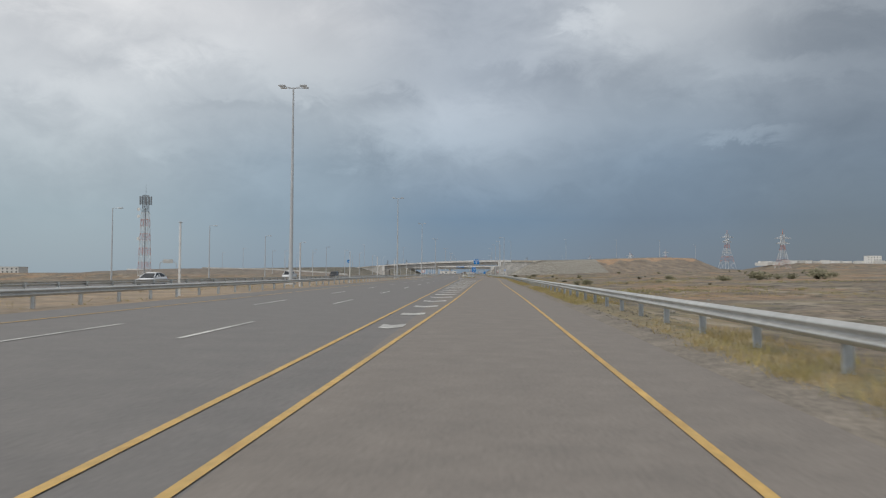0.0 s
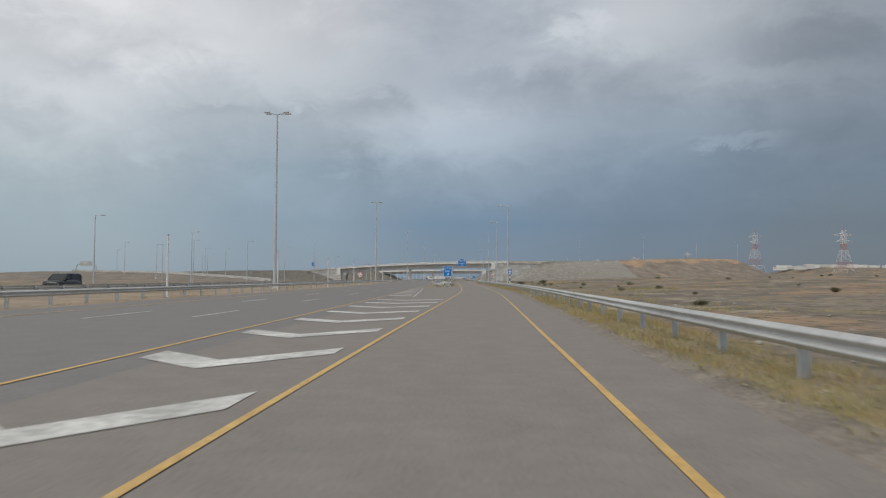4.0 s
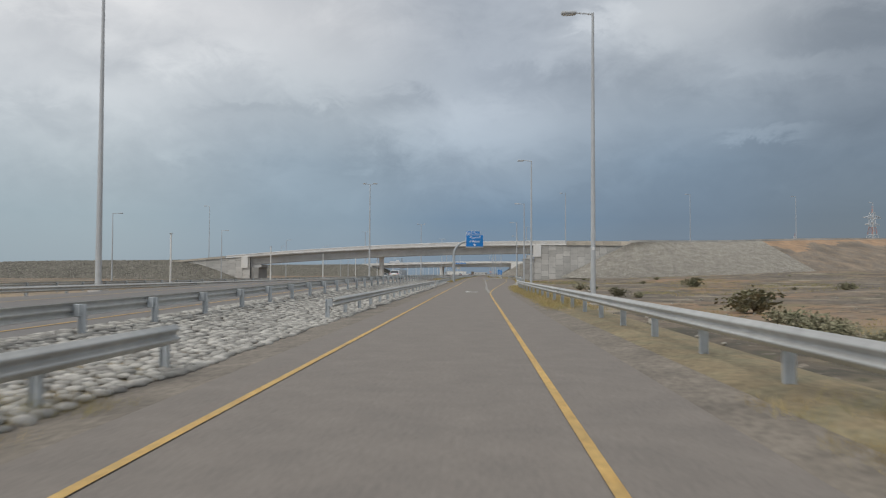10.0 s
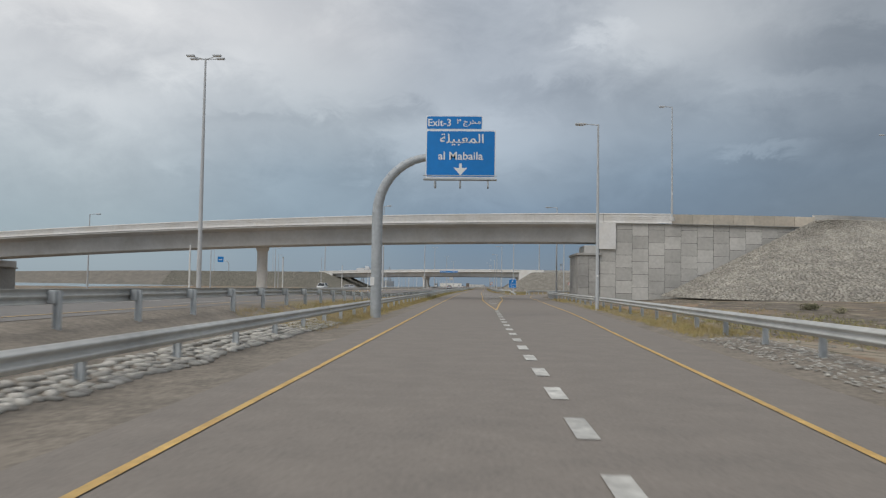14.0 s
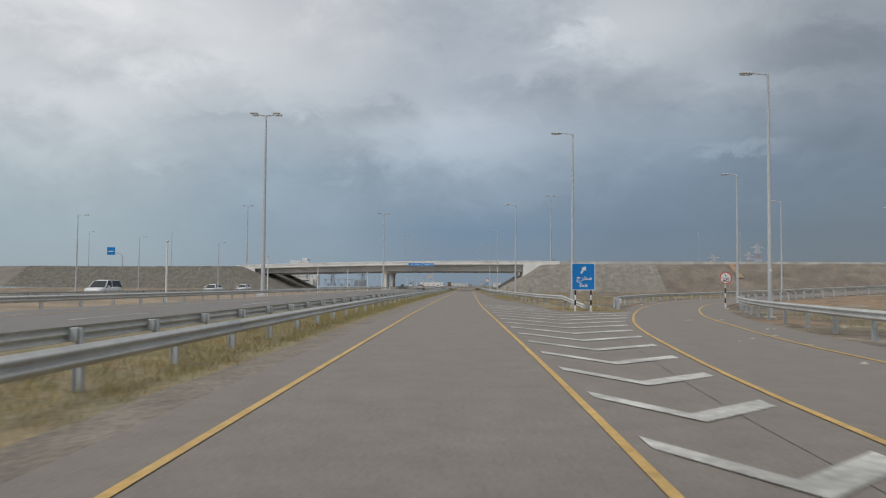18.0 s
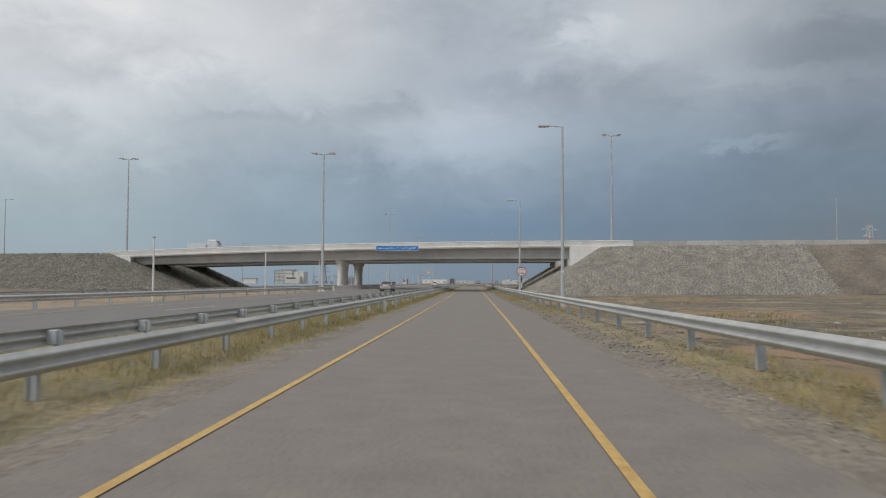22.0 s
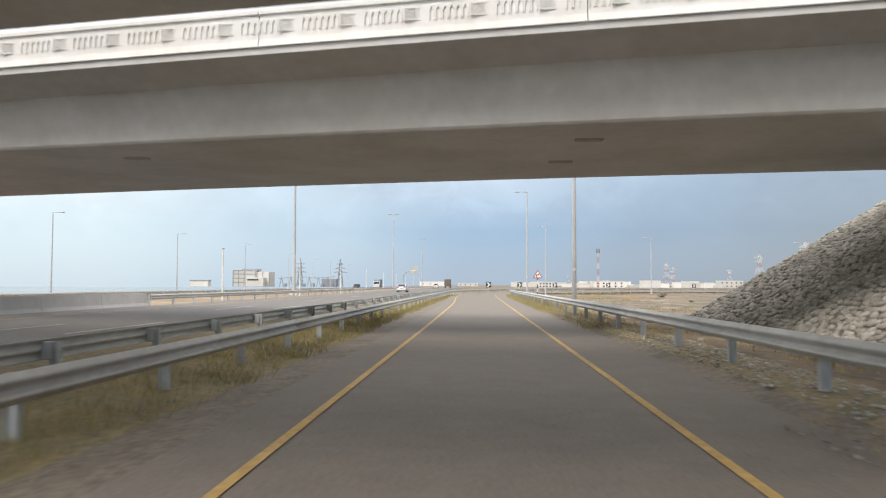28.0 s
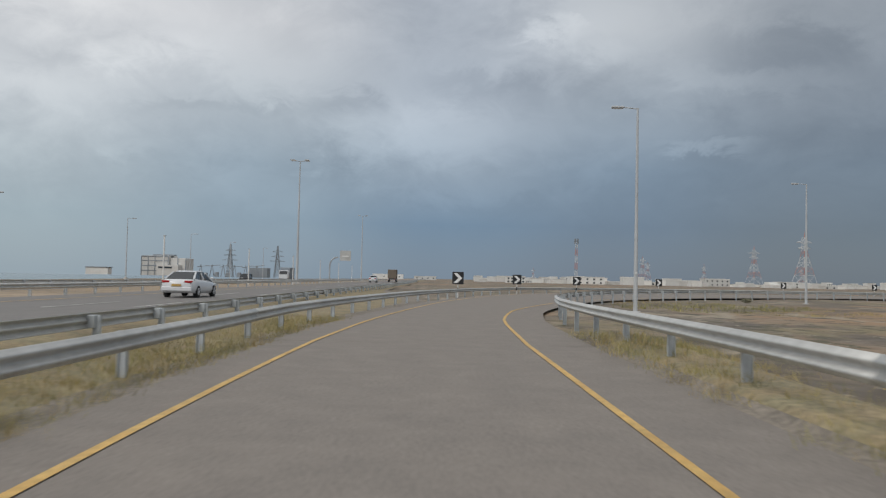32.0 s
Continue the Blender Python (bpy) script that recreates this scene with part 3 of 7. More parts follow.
def make_verges():
    """The strip between highway and slip road falls from one to the other; the median is slightly dished."""
    bm = bmesh.new()
    rows = []
    for y in span(262, 1500, 4):
        a, b = HWY_R(y) + 1.1, (tarmac_l(y) if y < 912 else bend_edge(y))
        za, zb = hwy_z(y) - 0.01, -0.02
        row = []
        for u, k in ((0, 0), (0.12, 0.03), (0.35, 0.45), (0.6, 0.85), (0.8, 1.0), (1.0, 1.0)):
            n = noise.noise((u * 5, y * 0.4, 1.7)) * 0.05 * (0 < u < 1)
            row.append(bm.verts.new((a + (b - a) * u, y, za + (zb - za) * k + n - 0.06 * (0.3 < u < 0.9))))
        rows.append(row)
    for r, s in zip(rows, rows[1:]):
        for i in range(5):
            f = bm.faces.new((r[i], r[i + 1], s[i + 1], s[i]))
            f.material_index = 1 if i == 4 or 340 < r[0].co.y < 484 else 0
    tagged(link("verge_median", bm, [VERGE_GRASS, VERGE], smooth=True), "gravel strip with dry grass between two guard rails", "verge", kind="structure")
    bm = bmesh.new()
    rows = []
    for y in span(-60, 4000, 30):
        lift = 0.12 * smoothstep(480, 535, y)
        rows.append([bm.verts.new((x, y, z)) for x, z in ((-33.5, -0.02), (-31, lift), (-27, lift - 0.06), (-22, lift), (-20.2, hwy_z(y) - 0.01))])
    for r, s in zip(rows, rows[1:]):
        for i in range(4):
            bm.faces.new((r[i], r[i + 1], s[i + 1], s[i]))
    # stony verge between the tarmac and the right guard rail
    for name, f, e, a, b in (("verge_east", tarmac_r, RAIL_R, -40, 545), ("verge_east_two", tarmac_r, RAIL_R2, 616, 912)):
        b2 = bmesh.new()
        rows = []
        for y in span(a, b, 3):
            u, v = f(y), e(y)
            w = noise.noise((y * 0.35, 4.4, 0)) * 0.16
            rows.append([b2.verts.new((x, y, z)) for x, z in ((u - 0.05, -0.02), (u + 0.16 + w, 0.005), (u + (v - u) * 0.6, 0.08), (v - 0.1, 0.15), (v + 0.9, 0.17 + w * 0.3), (v + 2.2, -0.1))])
            if y == 616:
                for q in rows[-1]:
                    q.co.z = -0.16
        for r, s in zip(rows, rows[1:]):
            for i in range(5):
                b2.faces.new((r[i], r[i + 1], s[i + 1], s[i])).material_index = 1 if i > 1 and not 424 < r[0].co.y < 474 else 0
        tagged(link(name, b2, [VERGE, VERGE_GRASS], smooth=True), "stony verge below the guard rail", "verge", kind="structure")
    tagged(link("median", bm, SOIL), "sandy median strip with dry grass", "verge", kind="structure")


make_verges()


def make_side_roads():
    bm = bmesh.new()
    l, r = smooth_path(RAMP_L, 4), smooth_path(RAMP_R, 4)
    n = min(len(l), len(r))
    l, r = [l[round(i * (len(l) - 1) / (n - 1))] for i in range(n)], [r[round(i * (len(r) - 1) / (n - 1))] for i in range(n)]
    lo = [(max(p[0] - 1.0, LINE_R2(p[1]) + 0.4) if p[1] < 612 else q[0], p[1] if p[1] < 612 else q[1]) for p, q in zip(l, offset_path(l, -1.2))]
    ribbon(bm, lo, offset_path(r, 2.0), lambda x, y: ramp_z(x) + 0.004)
    tagged(link("exit_ramp", bm, ASPHALT), "grey-brown asphalt exit ramp curving away to the east", "road", kind="structure")
    bm = bmesh.new()
    # the gore between slip road and ramp
    ys = span(503, 608.6, 3.3)
    fl = curve_of([(p[1], p[0]) for p in RAMP_L])
    ribbon(bm, [(LINE_R2(y) + 0.38, y) for y in ys], [(max(LINE_R2(y) + 0.5, fl(y) - 0.9), y) for y in ys], lambda x, y: -0.004)
    tagged(link("gore_tarmac", bm, ASPHALT), "asphalt gore between slip road and exit ramp", "road", kind="structure")
    bm = bmesh.new()
    l, r = smooth_path(BEND_L, 4), smooth_path(BEND_R, 4)
    n = min(len(l), len(r))
    l, r = [l[round(i * (len(l) - 1) / (n - 1))] for i in range(n)], [r[round(i * (len(r) - 1) / (n - 1))] for i in range(n)]
    ribbon(bm, offset_path(l, -1.1), offset_path(r, 1.7), lambda x, y: 0.0)
    tagged(link("road_bend", bm, ASPHALT), "grey-brown asphalt road bending to the east", "road", kind="structure")


make_side_roads()

# ---------------------------------------------------------------- road markings
PAINT_Z = 0.012


def line(name, pts, width, material, label, zf=lambda x, y: 0.0):
    bm = bmesh.new()
    ribbon(bm, offset_path(pts, -width / 2), offset_path(pts, width / 2), lambda x, y: zf(x, y) + PAINT_Z)
    return tagged(link(name, bm, material), label, "road marking", kind="structure")


def along(f, a, b, step=4.0):
    return [(f(y), y) for y in span(a, b, step)]


line("edge_line", along(LINE_L, -40, 912) + smooth_path(BEND_L, 3)[1:], 0.12, YELLOW, "yellow edge line on the left of the slip road")
line("edge_line", along(LINE_R, -40, 500) + smooth_path(RAMP_R, 3)[1:], 0.12, YELLOW, "yellow edge line that follows the exit ramp", lambda x, y: ramp_z(x) + 0.004 if y > 500 else 0.0)
line("edge_line", along(LINE_R2, 503, 912) + smooth_path(BEND_R, 3)[1:], 0.12, YELLOW, "yellow edge line on the right of the slip road")
line("edge_line", smooth_path(RAMP_L, 3), 0.12, YELLOW, "yellow edge line on the inside of the exit ramp", lambda x, y: ramp_z(x) + 0.006)
line("edge_line", along(HWY_R, -60, 1500, 8), 0.12, YELLOW, "yellow right edge line of the highway", lambda x, y: hwy_z(y))
line("edge_line", along(lambda y: HWY_L, -60, 2500, 12), 0.12, YELLOW, "yellow left edge line of the highway", lambda x, y: hwy_z(y))
line("gore_line", along(curve_of([(203, -3.6), (213, -3.9), (247, -5.15), (266, -6.2)]), 203, 266, 4), 0.10, WHITE_LINE, "thin worn white line of the first gore")


def dashes(name, x_of, start, end, length, period, width, label, zf=lambda y: 0.0):
    bm = bmesh.new()
    y = start
    while y < end:
        vs = []
        for a, b in ((-1, 0), (1, 0), (1, 1), (-1, 1)):
            yy = y + b * length
            vs.append(bm.verts.new((x_of(yy) + a * width / 2, yy, zf(yy) + PAINT_Z)))
        bm.faces.new(vs)
        y += period
    ob = tagged(link(name, bm, WHITE_LINE), label, "road marking", kind="stuff")
    return ob


dashes("lane_dashes", lambda y: -10.1 if y < 250 else -10.1 - 1.0 * smoothstep(250, 420, y), -23.5, 1500, 6.4, 21.0, 0.16, "white dashes between two highway lanes", hwy_z)
dashes("lane_dashes", lambda y: -13.7, -25.3, 1500, 6.6, 21.0, 0.16, "white dashes between the fast highway lanes", hwy_z)
dashes("exit_dashes", lambda y: 3.36 - 0.26 * smoothstep(396, 415, y) - 0.35 * smoothstep(430, 503, y), 395.6, 502, 1.35, 2.95, 0.26, "short bold white dashes of the exit lane")


def chevron(bm, y, l, m, r, apex, thick, z=PAINT_Z):
    """A V on the road from left x to right x whose apex points to the traffic."""
    rows = []
    for x, dy in ((l, apex[0]), (m, 0.0), (r, apex[1])):
        rows.append((bm.verts.new((x, y + dy, z)), bm.verts.new((x, y + dy + thick, z))))
    for a, b in zip(rows, rows[1:]):
        bm.faces.new((a[0], b[0], b[1], a[1]))


def make_chevrons():
    g = thing("gore_chevrons", "white chevrons painted on the asphalt between yellow lines", "road marking", kind="structure")
    y = -12.5
    while y < 196:
        l, r = HWY_R(y) + 0.45, LINE_L(y) - 0.35
        if r - l > 0.5:
            bm = bmesh.new()
            k = min(1.0, (r - l) / 3.2)
            chevron(bm, y, l, l + (r - l) * 0.46, r, (1.7 * k, 2.9 * k), 1.45)
            part("chevron", bm, WHITE_LINE, g)
        y += 7.0
    for y in (205, 212, 219, 226, 233, 241.5, 251, 259.5):
        bm = bmesh.new()
        l, r = HWY_R(y) + 0.14, (-3.9 if y < 210 else curve_of([(213, -4.35), (247, -5.5), (266, -6.4)])(y))
        if r - l > 0.3:
            chevron(bm, y, l, (l + r) / 2, r, (0.9, -0.9), 1.6)
            part("block", bm, WHITE_LINE, g)
    g2 = thing("exit_gore_chevrons", "white chevrons painted on the exit gore", "road marking", kind="structure")
    fl = curve_of([(p[1], p[0]) for p in RAMP_L])
    y = 508.8
    while y < 602:
        l = LINE_R2(y) + 0.25
        dr, r, m = 2.0, l, l
        for _ in range(6):
            r = fl(y + dr) - 0.3
            m = l + 0.43 * (r - l)
            dr = 0.97 * (r - m)
        if r - l > 0.45:
            bm = bmesh.new()
            chevron(bm, y, l, m, r, (1.92 * (m - l), dr), 0.62)
            part("chevron", bm, WHITE_LINE, g2)
        y += 3.42
    # plain slanting bars beyond the nose
    for k in range(4):
        y = 612.8 + k * 3.42
        l, r = LINE_R2(y) + 0.25, (6.0, 6.0, 5.8, 5.4)[k]
        bm = bmesh.new()
        d = 1.93 * (r - l)
        bm.faces.new([bm.verts.new((x, yy, PAINT_Z)) for x, yy in ((l, y), (r, y - d), (r, y - d + 0.62), (l, y + 0.62))])
        part("bar", bm, WHITE_LINE, g2)


make_chevrons()


def make_arrow():
    """Arrow for ahead and right in the lane before the exit."""
    bm = bmesh.new()
    for pts in ([(-0.08, 0), (0.08, 0), (0.08, 3.5), (-0.08, 3.5)], [(-0.40, 3.5), (0.38, 3.5), (0.0, 5.9)], [(0.08, 0.85), (0.72, 1.0), (0.72, 2.2), (0.08, 1.75)], [(0.72, 0.4), (1.02, 2.0), (0.72, 3.3)]):
        bm.faces.new([bm.verts.new((1.38 + x, 395.6 + y, PAINT_Z)) for x, y in pts])
    tagged(link("lane_arrow", bm, WHITE_LINE), "white ahead-and-right arrow painted on the asphalt", "road marking", kind="structure")


make_arrow()

# ---------------------------------------------------------------- guard rails
# the W section of the beam, rounded: two lobes towards the traffic
W_BEAM = [(0.042 - 0.042 * math.cos(4 * math.pi * k / 16), 0.34 * k / 16) for k in range(17)]


def beam_profile(side, top):
    out = [(side * u, top - 0.34 + v) for u, v in W_BEAM]
    return out + [(u - side * 0.012, v) for u, v in out[::-1]]


def shared_mesh(name, bm, material):
    me = bpy.data.meshes.new(name)
    bm.to_mesh(me)
    bm.free()
    me.materials.append(material)
    return me


def post_bm(top):
    bm = bmesh.new()
    # a channel post: a web and two flanges
    add_box(bm, (-0.065, -0.008, -0.55), (0.065, 0.008, top - 0.04))
    add_box(bm, (-0.075, -0.055, -0.55), (-0.06, 0.055, top - 0.04))
    add_box(bm, (0.06, -0.055, -0.55), (0.075, 0.055, top - 0.04))
    return bm


POST = shared_mesh("post", post_bm(0.78), GALV_POST)
SPACER = shared_mesh("spacer", box((-0.095, -0.075, -0.16), (0.085, 0.075, 0.13), 0.012), GALV_POST)


def guard_rail(pts, side, top, label, spacers=True, chunk=12, step=4.0, ends=(True, True)):
    """A steel beam on posts along 3D points on the ground; side: 1 when the traffic is on its right."""
    pts = resample(pts, step)
    for i in range(0, len(pts) - 1, chunk):
        run = pts[i:i + chunk + 1]
        if len(run) < 2:
            continue
        o = run[0]
        g = thing("guard_rail", label, "guard rail", Matrix.Translation(o), group="guard rails")
        rel = [p - o for p in run]
        fine = []
        for a, b in zip(rel, rel[1:]):
            fine += [a, a.lerp(b, 0.5)]
        fine.append(rel[-1])
        bm = bmesh.new()
        add_sweep(bm, fine, beam_profile(side, top), True, caps=True)
        bmesh.ops.recalc_face_normals(bm, faces=bm.faces)
        part("beam", bm, GALV, g, smooth=True)
        for j, p in enumerate(rel[:-1] if i + chunk < len(pts) - 1 else rel):
            a, b = rel[max(j - 1, 0)], rel[min(j + 1, len(rel) - 1)]
            ang = math.atan2((b - a).y, (b - a).x) - math.pi / 2
            away = Matrix.Rotation(ang, 4, "Z")
            off = 0.20 if spacers else 0.09
            share("post", POST, g, Matrix.Translation(p + Vector((0, 0, top - 0.78))) @ away @ Matrix.Translation((-side * off, 0, 0)))
            if spacers:
                share("spacer", SPACER, g, Matrix.Translation(p + Vector((0, 0, top - 0.17))) @ away @ Matrix.Translation((-side * 0.10, 0, 0)))


def on(f, a, b, zf):
    return [(f(y), y, zf(y)) for y in span(a, b, 4)]


STEEL = "galvanised W-beam guard rail on steel posts beside the road"
guard_rail(on(RAIL_R, -40, 131, lambda y: 0.18), -1, 0.80, STEEL)
guard_rail([(5.9, 127, 0.18)] + on(RAIL_R, 132, 545, lambda y: 0.18)
           + [(x, y, ramp_z(x) + 0.18) for x, y in offset_path(smooth_path(RAMP_R, 4), 2.8)[12:]], -1, 0.80, STEEL)
guard_rail([(8.5, 612.6, -0.42), (8.1, 614.2, -0.1), (7.5, 616.3, 0.14)] + on(RAIL_R2, 619.5, 905, lambda y: 0.18)
           + [(x, y, 0.15) for x, y in offset_path(smooth_path(BEND_R, 4), 2.3)[1:]], -1, 0.80, STEEL)
guard_rail([(11.1, 612.3, 0.0), (11.8, 615.5, 0.05)] + [(x, y, ramp_z(x) + 0.08) for x, y in offset_path(smooth_path(RAMP_L, 4), -2.2) if y > 618], 1, 0.78, STEEL)
guard_rail([(-1.6, 277.5, -0.25), (-1.9, 280, -0.1)] + on(RAIL_L, 283, 345, lambda y: -0.05), 1, 0.78, STEEL)
guard_rail(on(RAIL_L, 356.5, 430, lambda y: -0.05), 1, 0.78, STEEL)
for y in (349.2, 353.2):
    g = thing("bare_post", "bare galvanised guard rail post without its beam", "guard rail post", Matrix.Translation((RAIL_L(y), y, -0.07)), group="bare rail posts")
    share("post", POST, g, Matrix.Translation((RAIL_L(y), y, -0.07)))
guard_rail([(-3.6, 433, -0.05)] + on(RAIL_L, 436, 908, lambda y: -0.05) + [(x, y, -0.02) for x, y in offset_path(smooth_path(BEND_L, 4), -1.9)[1:]], 1, 0.78, STEEL)
guard_rail([(-3.2, 277.5, -0.25), (-3.8, 280.5, -0.1)] + on(RAIL_M, 284, 1240, lambda y: -0.05 + hwy_z(y) - 0.32 * smoothstep(480, 535, y)), -1, 0.78, STEEL)
guard_rail(on(lambda y: -21.5, -40, 772, lambda y: 0.06 + 0.1 * smoothstep(480, 535, y)), 1, 0.80, "galvanised guard rail along the highway median", False)
guard_rail(on(lambda y: -21.5, 846, 1240, lambda y: 0.06 + 0.1 * smoothstep(480, 535, y)), 1, 0.80, "galvanised guard rail along the highway median", False)
guard_rail(on(lambda y: -31.5, -40, 1240, lambda y: 0.06), -1, 0.80, "galvanised guard rail on the far side of the median", False, 24)

# ---------------------------------------------------------------- bridges
def xsection(xs, ring, yf):
    """A bridge member: a closed ring of (depth, height function) drawn along x."""
    bm = bmesh.new()
    rows = [[bm.verts.new((x, yf(x) + d, zf(x))) for d, zf in ring] for x in xs]
    k = len(ring)
    for r, s in zip(rows, rows[1:]):
        for j in range(k):
            bm.faces.new((r[j], r[(j + 1) % k], s[(j + 1) % k], s[j]))
    bm.faces.new(rows[0][::-1])
    bm.faces.new(rows[-1])
    bmesh.ops.recalc_face_normals(bm, faces=bm.faces)
    return bm


def frieze(bm_arch, bm_lattice, x0, x1, yf, zf, out):
    """Relief on a parapet: lattice panels between rows of six small pointed arches."""
    n = max(1, round((x1 - x0) / 1.76))
    unit = (x1 - x0) / n
    w = unit * 0.36
    step = (unit - w - 0.06) / 6
    for k in range(n):
        a = x0 + k * unit + unit * 0.32
        b = a + w
        c = (a + b) / 2
        y, z = yf(c), zf(c)
        lo, hi = z - 0.17, z + 0.17
        for p, q in (((a, lo), (b, lo + 0.03)), ((a, hi - 0.03), (b, hi)), ((a, lo + 0.03), (a + 0.03, hi - 0.03)), ((b - 0.03, lo + 0.03), (b, hi - 0.03))):
            add_box(bm_lattice, (p[0], y - out * 0.03, p[1]), (q[0], y + out * 0.01, q[1]))
        for i in range(7):
            cc = a + w * (i + 0.5) / 7
            for s in (1, -1):
                m = Matrix.Translation((cc, y - out * (0.010 + 0.006 * s), z)) @ Matrix.Rotation(s * radians(40), 4, "Y")
                h = min(0.16, (min(cc - a, b - cc) + 0.02) / math.sin(radians(40)))
                add_box(bm_lattice, (-0.008, -0.008, -h), (0.008, 0.008, h), m=m)
        for i in range(6):
            c = b + 0.03 + step * (i + 0.5)
            if c + step / 2 > x1:
                c -= x1 - x0
            z, y = zf(c), yf(c)
            e, g = step / 2, step * 0.31
            pts = [(-e, -0.18), (-g, -0.18), (-g, 0.05), (0.0, 0.15), (g, 0.05), (g, -0.18), (e, -0.18), (e, 0.19), (-e, 0.19)]
            ya, yb = y - out * 0.035, y + out * 0.005
            f1 = [bm_arch.verts.new((c + u, ya, z + v)) for u, v in pts]
            f2 = [bm_arch.verts.new((c + u, yb, z + v)) for u, v in pts]
            for quad in ((0, 1, 2, 8), (2, 3, 7, 8), (3, 4, 7), (4, 5, 6, 7)):
                bm_arch.faces.new([f1[k2] for k2 in quad])
            for k2 in (1, 2, 3, 4, 7):
                bm_arch.faces.new((f1[k2], f1[k2 + 1], f2[k2 + 1], f2[k2]))


def parapets(b, xs_range, yf, zt, zb, out, seg=8.8, relief=True):
    """Parapet segments with coping and frieze; out is 1 when the outer face looks towards -y."""
    a, e = xs_range
    n = round((e - a) / seg)
    for i in range(n):
        x0, x1 = a + (e - a) * i / n + 0.012, a + (e - a) * (i + 1) / n - 0.012
        xs = span(x0, x1, 2.2)
        t = 0.38
        body = xsection(xs, [(0, zb), (out * t, zb), (out * t, lambda x: zt(x) - 0.16), (0, lambda x: zt(x) - 0.16)], yf)
        seg_ob = part("parapet_segment", body, CONCRETE_WHITE, b, "white painted concrete parapet with a frieze of arches")
        part("coping", xsection(xs, [(-out * 0.07, lambda x: zt(x) - 0.16), (out * (t + 0.04), lambda x: zt(x) - 0.16), (out * (t + 0.04), lambda x: zt(x) - 0.02), (out * t * 0.5, zt), (-out * 0.07, lambda x: zt(x) - 0.05)], yf), CONCRETE_WHITE, seg_ob)
        part("lower_moulding", xsection(xs, [(-out * 0.06, lambda x: zb(x) - 0.02), (out * 0.1, lambda x: zb(x) - 0.02), (out * 0.1, lambda x: zb(x) + 0.16), (-out * 0.02, lambda x: zb(x) + 0.16)], yf), CONCRETE_WHITE, seg_ob)
        if relief:
            ba, bl = bmesh.new(), bmesh.new()
            frieze(ba, bl, x0, x1, yf, lambda x: (zt(x) + zb(x)) / 2 + 0.02, out)
            part("arch_relief", ba, CONCRETE_WHITE, seg_ob)["kind"] = "stuff"
            part("lattice_relief", bl, CONCRETE_WHITE, seg_ob)["kind"] = "stuff"


def deck(b, xs, yf, zb, zg, width, overhang=1.5):
    """Box girder with cantilevered slab: the slab, the box and small drain outlets under it."""
    top = lambda x: zb(x) + 0.02
    edge = lambda x: zb(x) - 0.22
    root = lambda x: zb(x) - 0.55
    part("deck_slab", xsection(xs, [(0.02, top), (0.02, edge), (overhang, root), (width - overhang, root), (width - 0.02, edge), (width - 0.02, top)], yf), CONCRETE, b)
    part("box_girder", xsection(xs, [(overhang, lambda x: root(x) + 0.05), (overhang + 0.30, lambda x: zg(x) + 0.10), (overhang + 0.36, lambda x: zg(x) + 0.03), (overhang + 0.44, zg),
                                     (width - overhang - 0.44, zg), (width - overhang - 0.36, lambda x: zg(x) + 0.03), (width - overhang - 0.30, lambda x: zg(x) + 0.10), (width - overhang, lambda x: root(x) + 0.05)], yf),
         CONCRETE, b, "plain beige concrete box girder", smooth=False)


def drain(b, x, y, z):
    bm = bmesh.new()
    add_box(bm, (x - 0.42, y - 0.16, z - 0.05), (x + 0.42, y + 0.16, z + 0.04), 0.02)
    part("drain_cover", bm, CONCRETE_DARK, b, "dark rectangular drain cover under the girder")


def panel_wall(parent, origin, ux, width, height_of, base, cols, h=1.5, face=None, material=None, proud=0.06):
    """Precast panels in offset columns on a wall; height_of gives the top at a distance along it."""
    material = material or CONCRETE_PANEL
    w = width / cols
    for c in range(cols):
        z = base + (0 if c % 2 else -h * 0.5)
        a, b = c * w + 0.02, (c + 1) * w - 0.02
        while True:
            z0, z1 = max(z + 0.02, base), z + h - 0.02
            ta, tb = height_of(a), height_of(b)
            if z0 > max(ta, tb) - 0.1:
                break
            if z1 - z0 > 0.15:
                bm = bmesh.new()
                pts = [(a, z0), (b, z0), (b, max(z0 + 0.02, min(z1, tb))), (a, max(z0 + 0.02, min(z1, ta)))]
                f = [bm.verts.new(Vector(origin) + ux * u + Vector((0, 0, v)) + face * proud) for u, v in pts]
                g = [bm.verts.new(Vector(origin) + ux * u + Vector((0, 0, v)) - face * 0.05) for u, v in pts]
                bm.faces.new(f)
                for k in range(4):
                    bm.faces.new((f[k], f[(k + 1) % 4], g[(k + 1) % 4], g[k]))
                bmesh.ops.recalc_face_normals(bm, faces=bm.faces)
                part("panel", bm, material, parent)
            z += h


# first bridge: one deck over both carriageways
B1 = dict(y=lambda x: 545.2 + 0.08 * x, zt=lambda x: 10.74 + 0.030 * x - 0.00045 * x * x, zb=lambda x: 9.65 + 0.024 * x - 0.00045 * x * x, zg=lambda x: 7.22 + 0.023 * x - 0.00045 * x * x)
# second bridge: two decks side by side
B2 = dict(y=lambda x: 796.0 - 0.18 * x, zt=lambda x: 9.22 + 0.006 * x - 0.0002 * x * x, zb=lambda x: 8.20 + 0.008 * x - 0.0002 * x * x, zg=lambda x: 6.02 + 0.003 * x - 0.0002 * x * x)


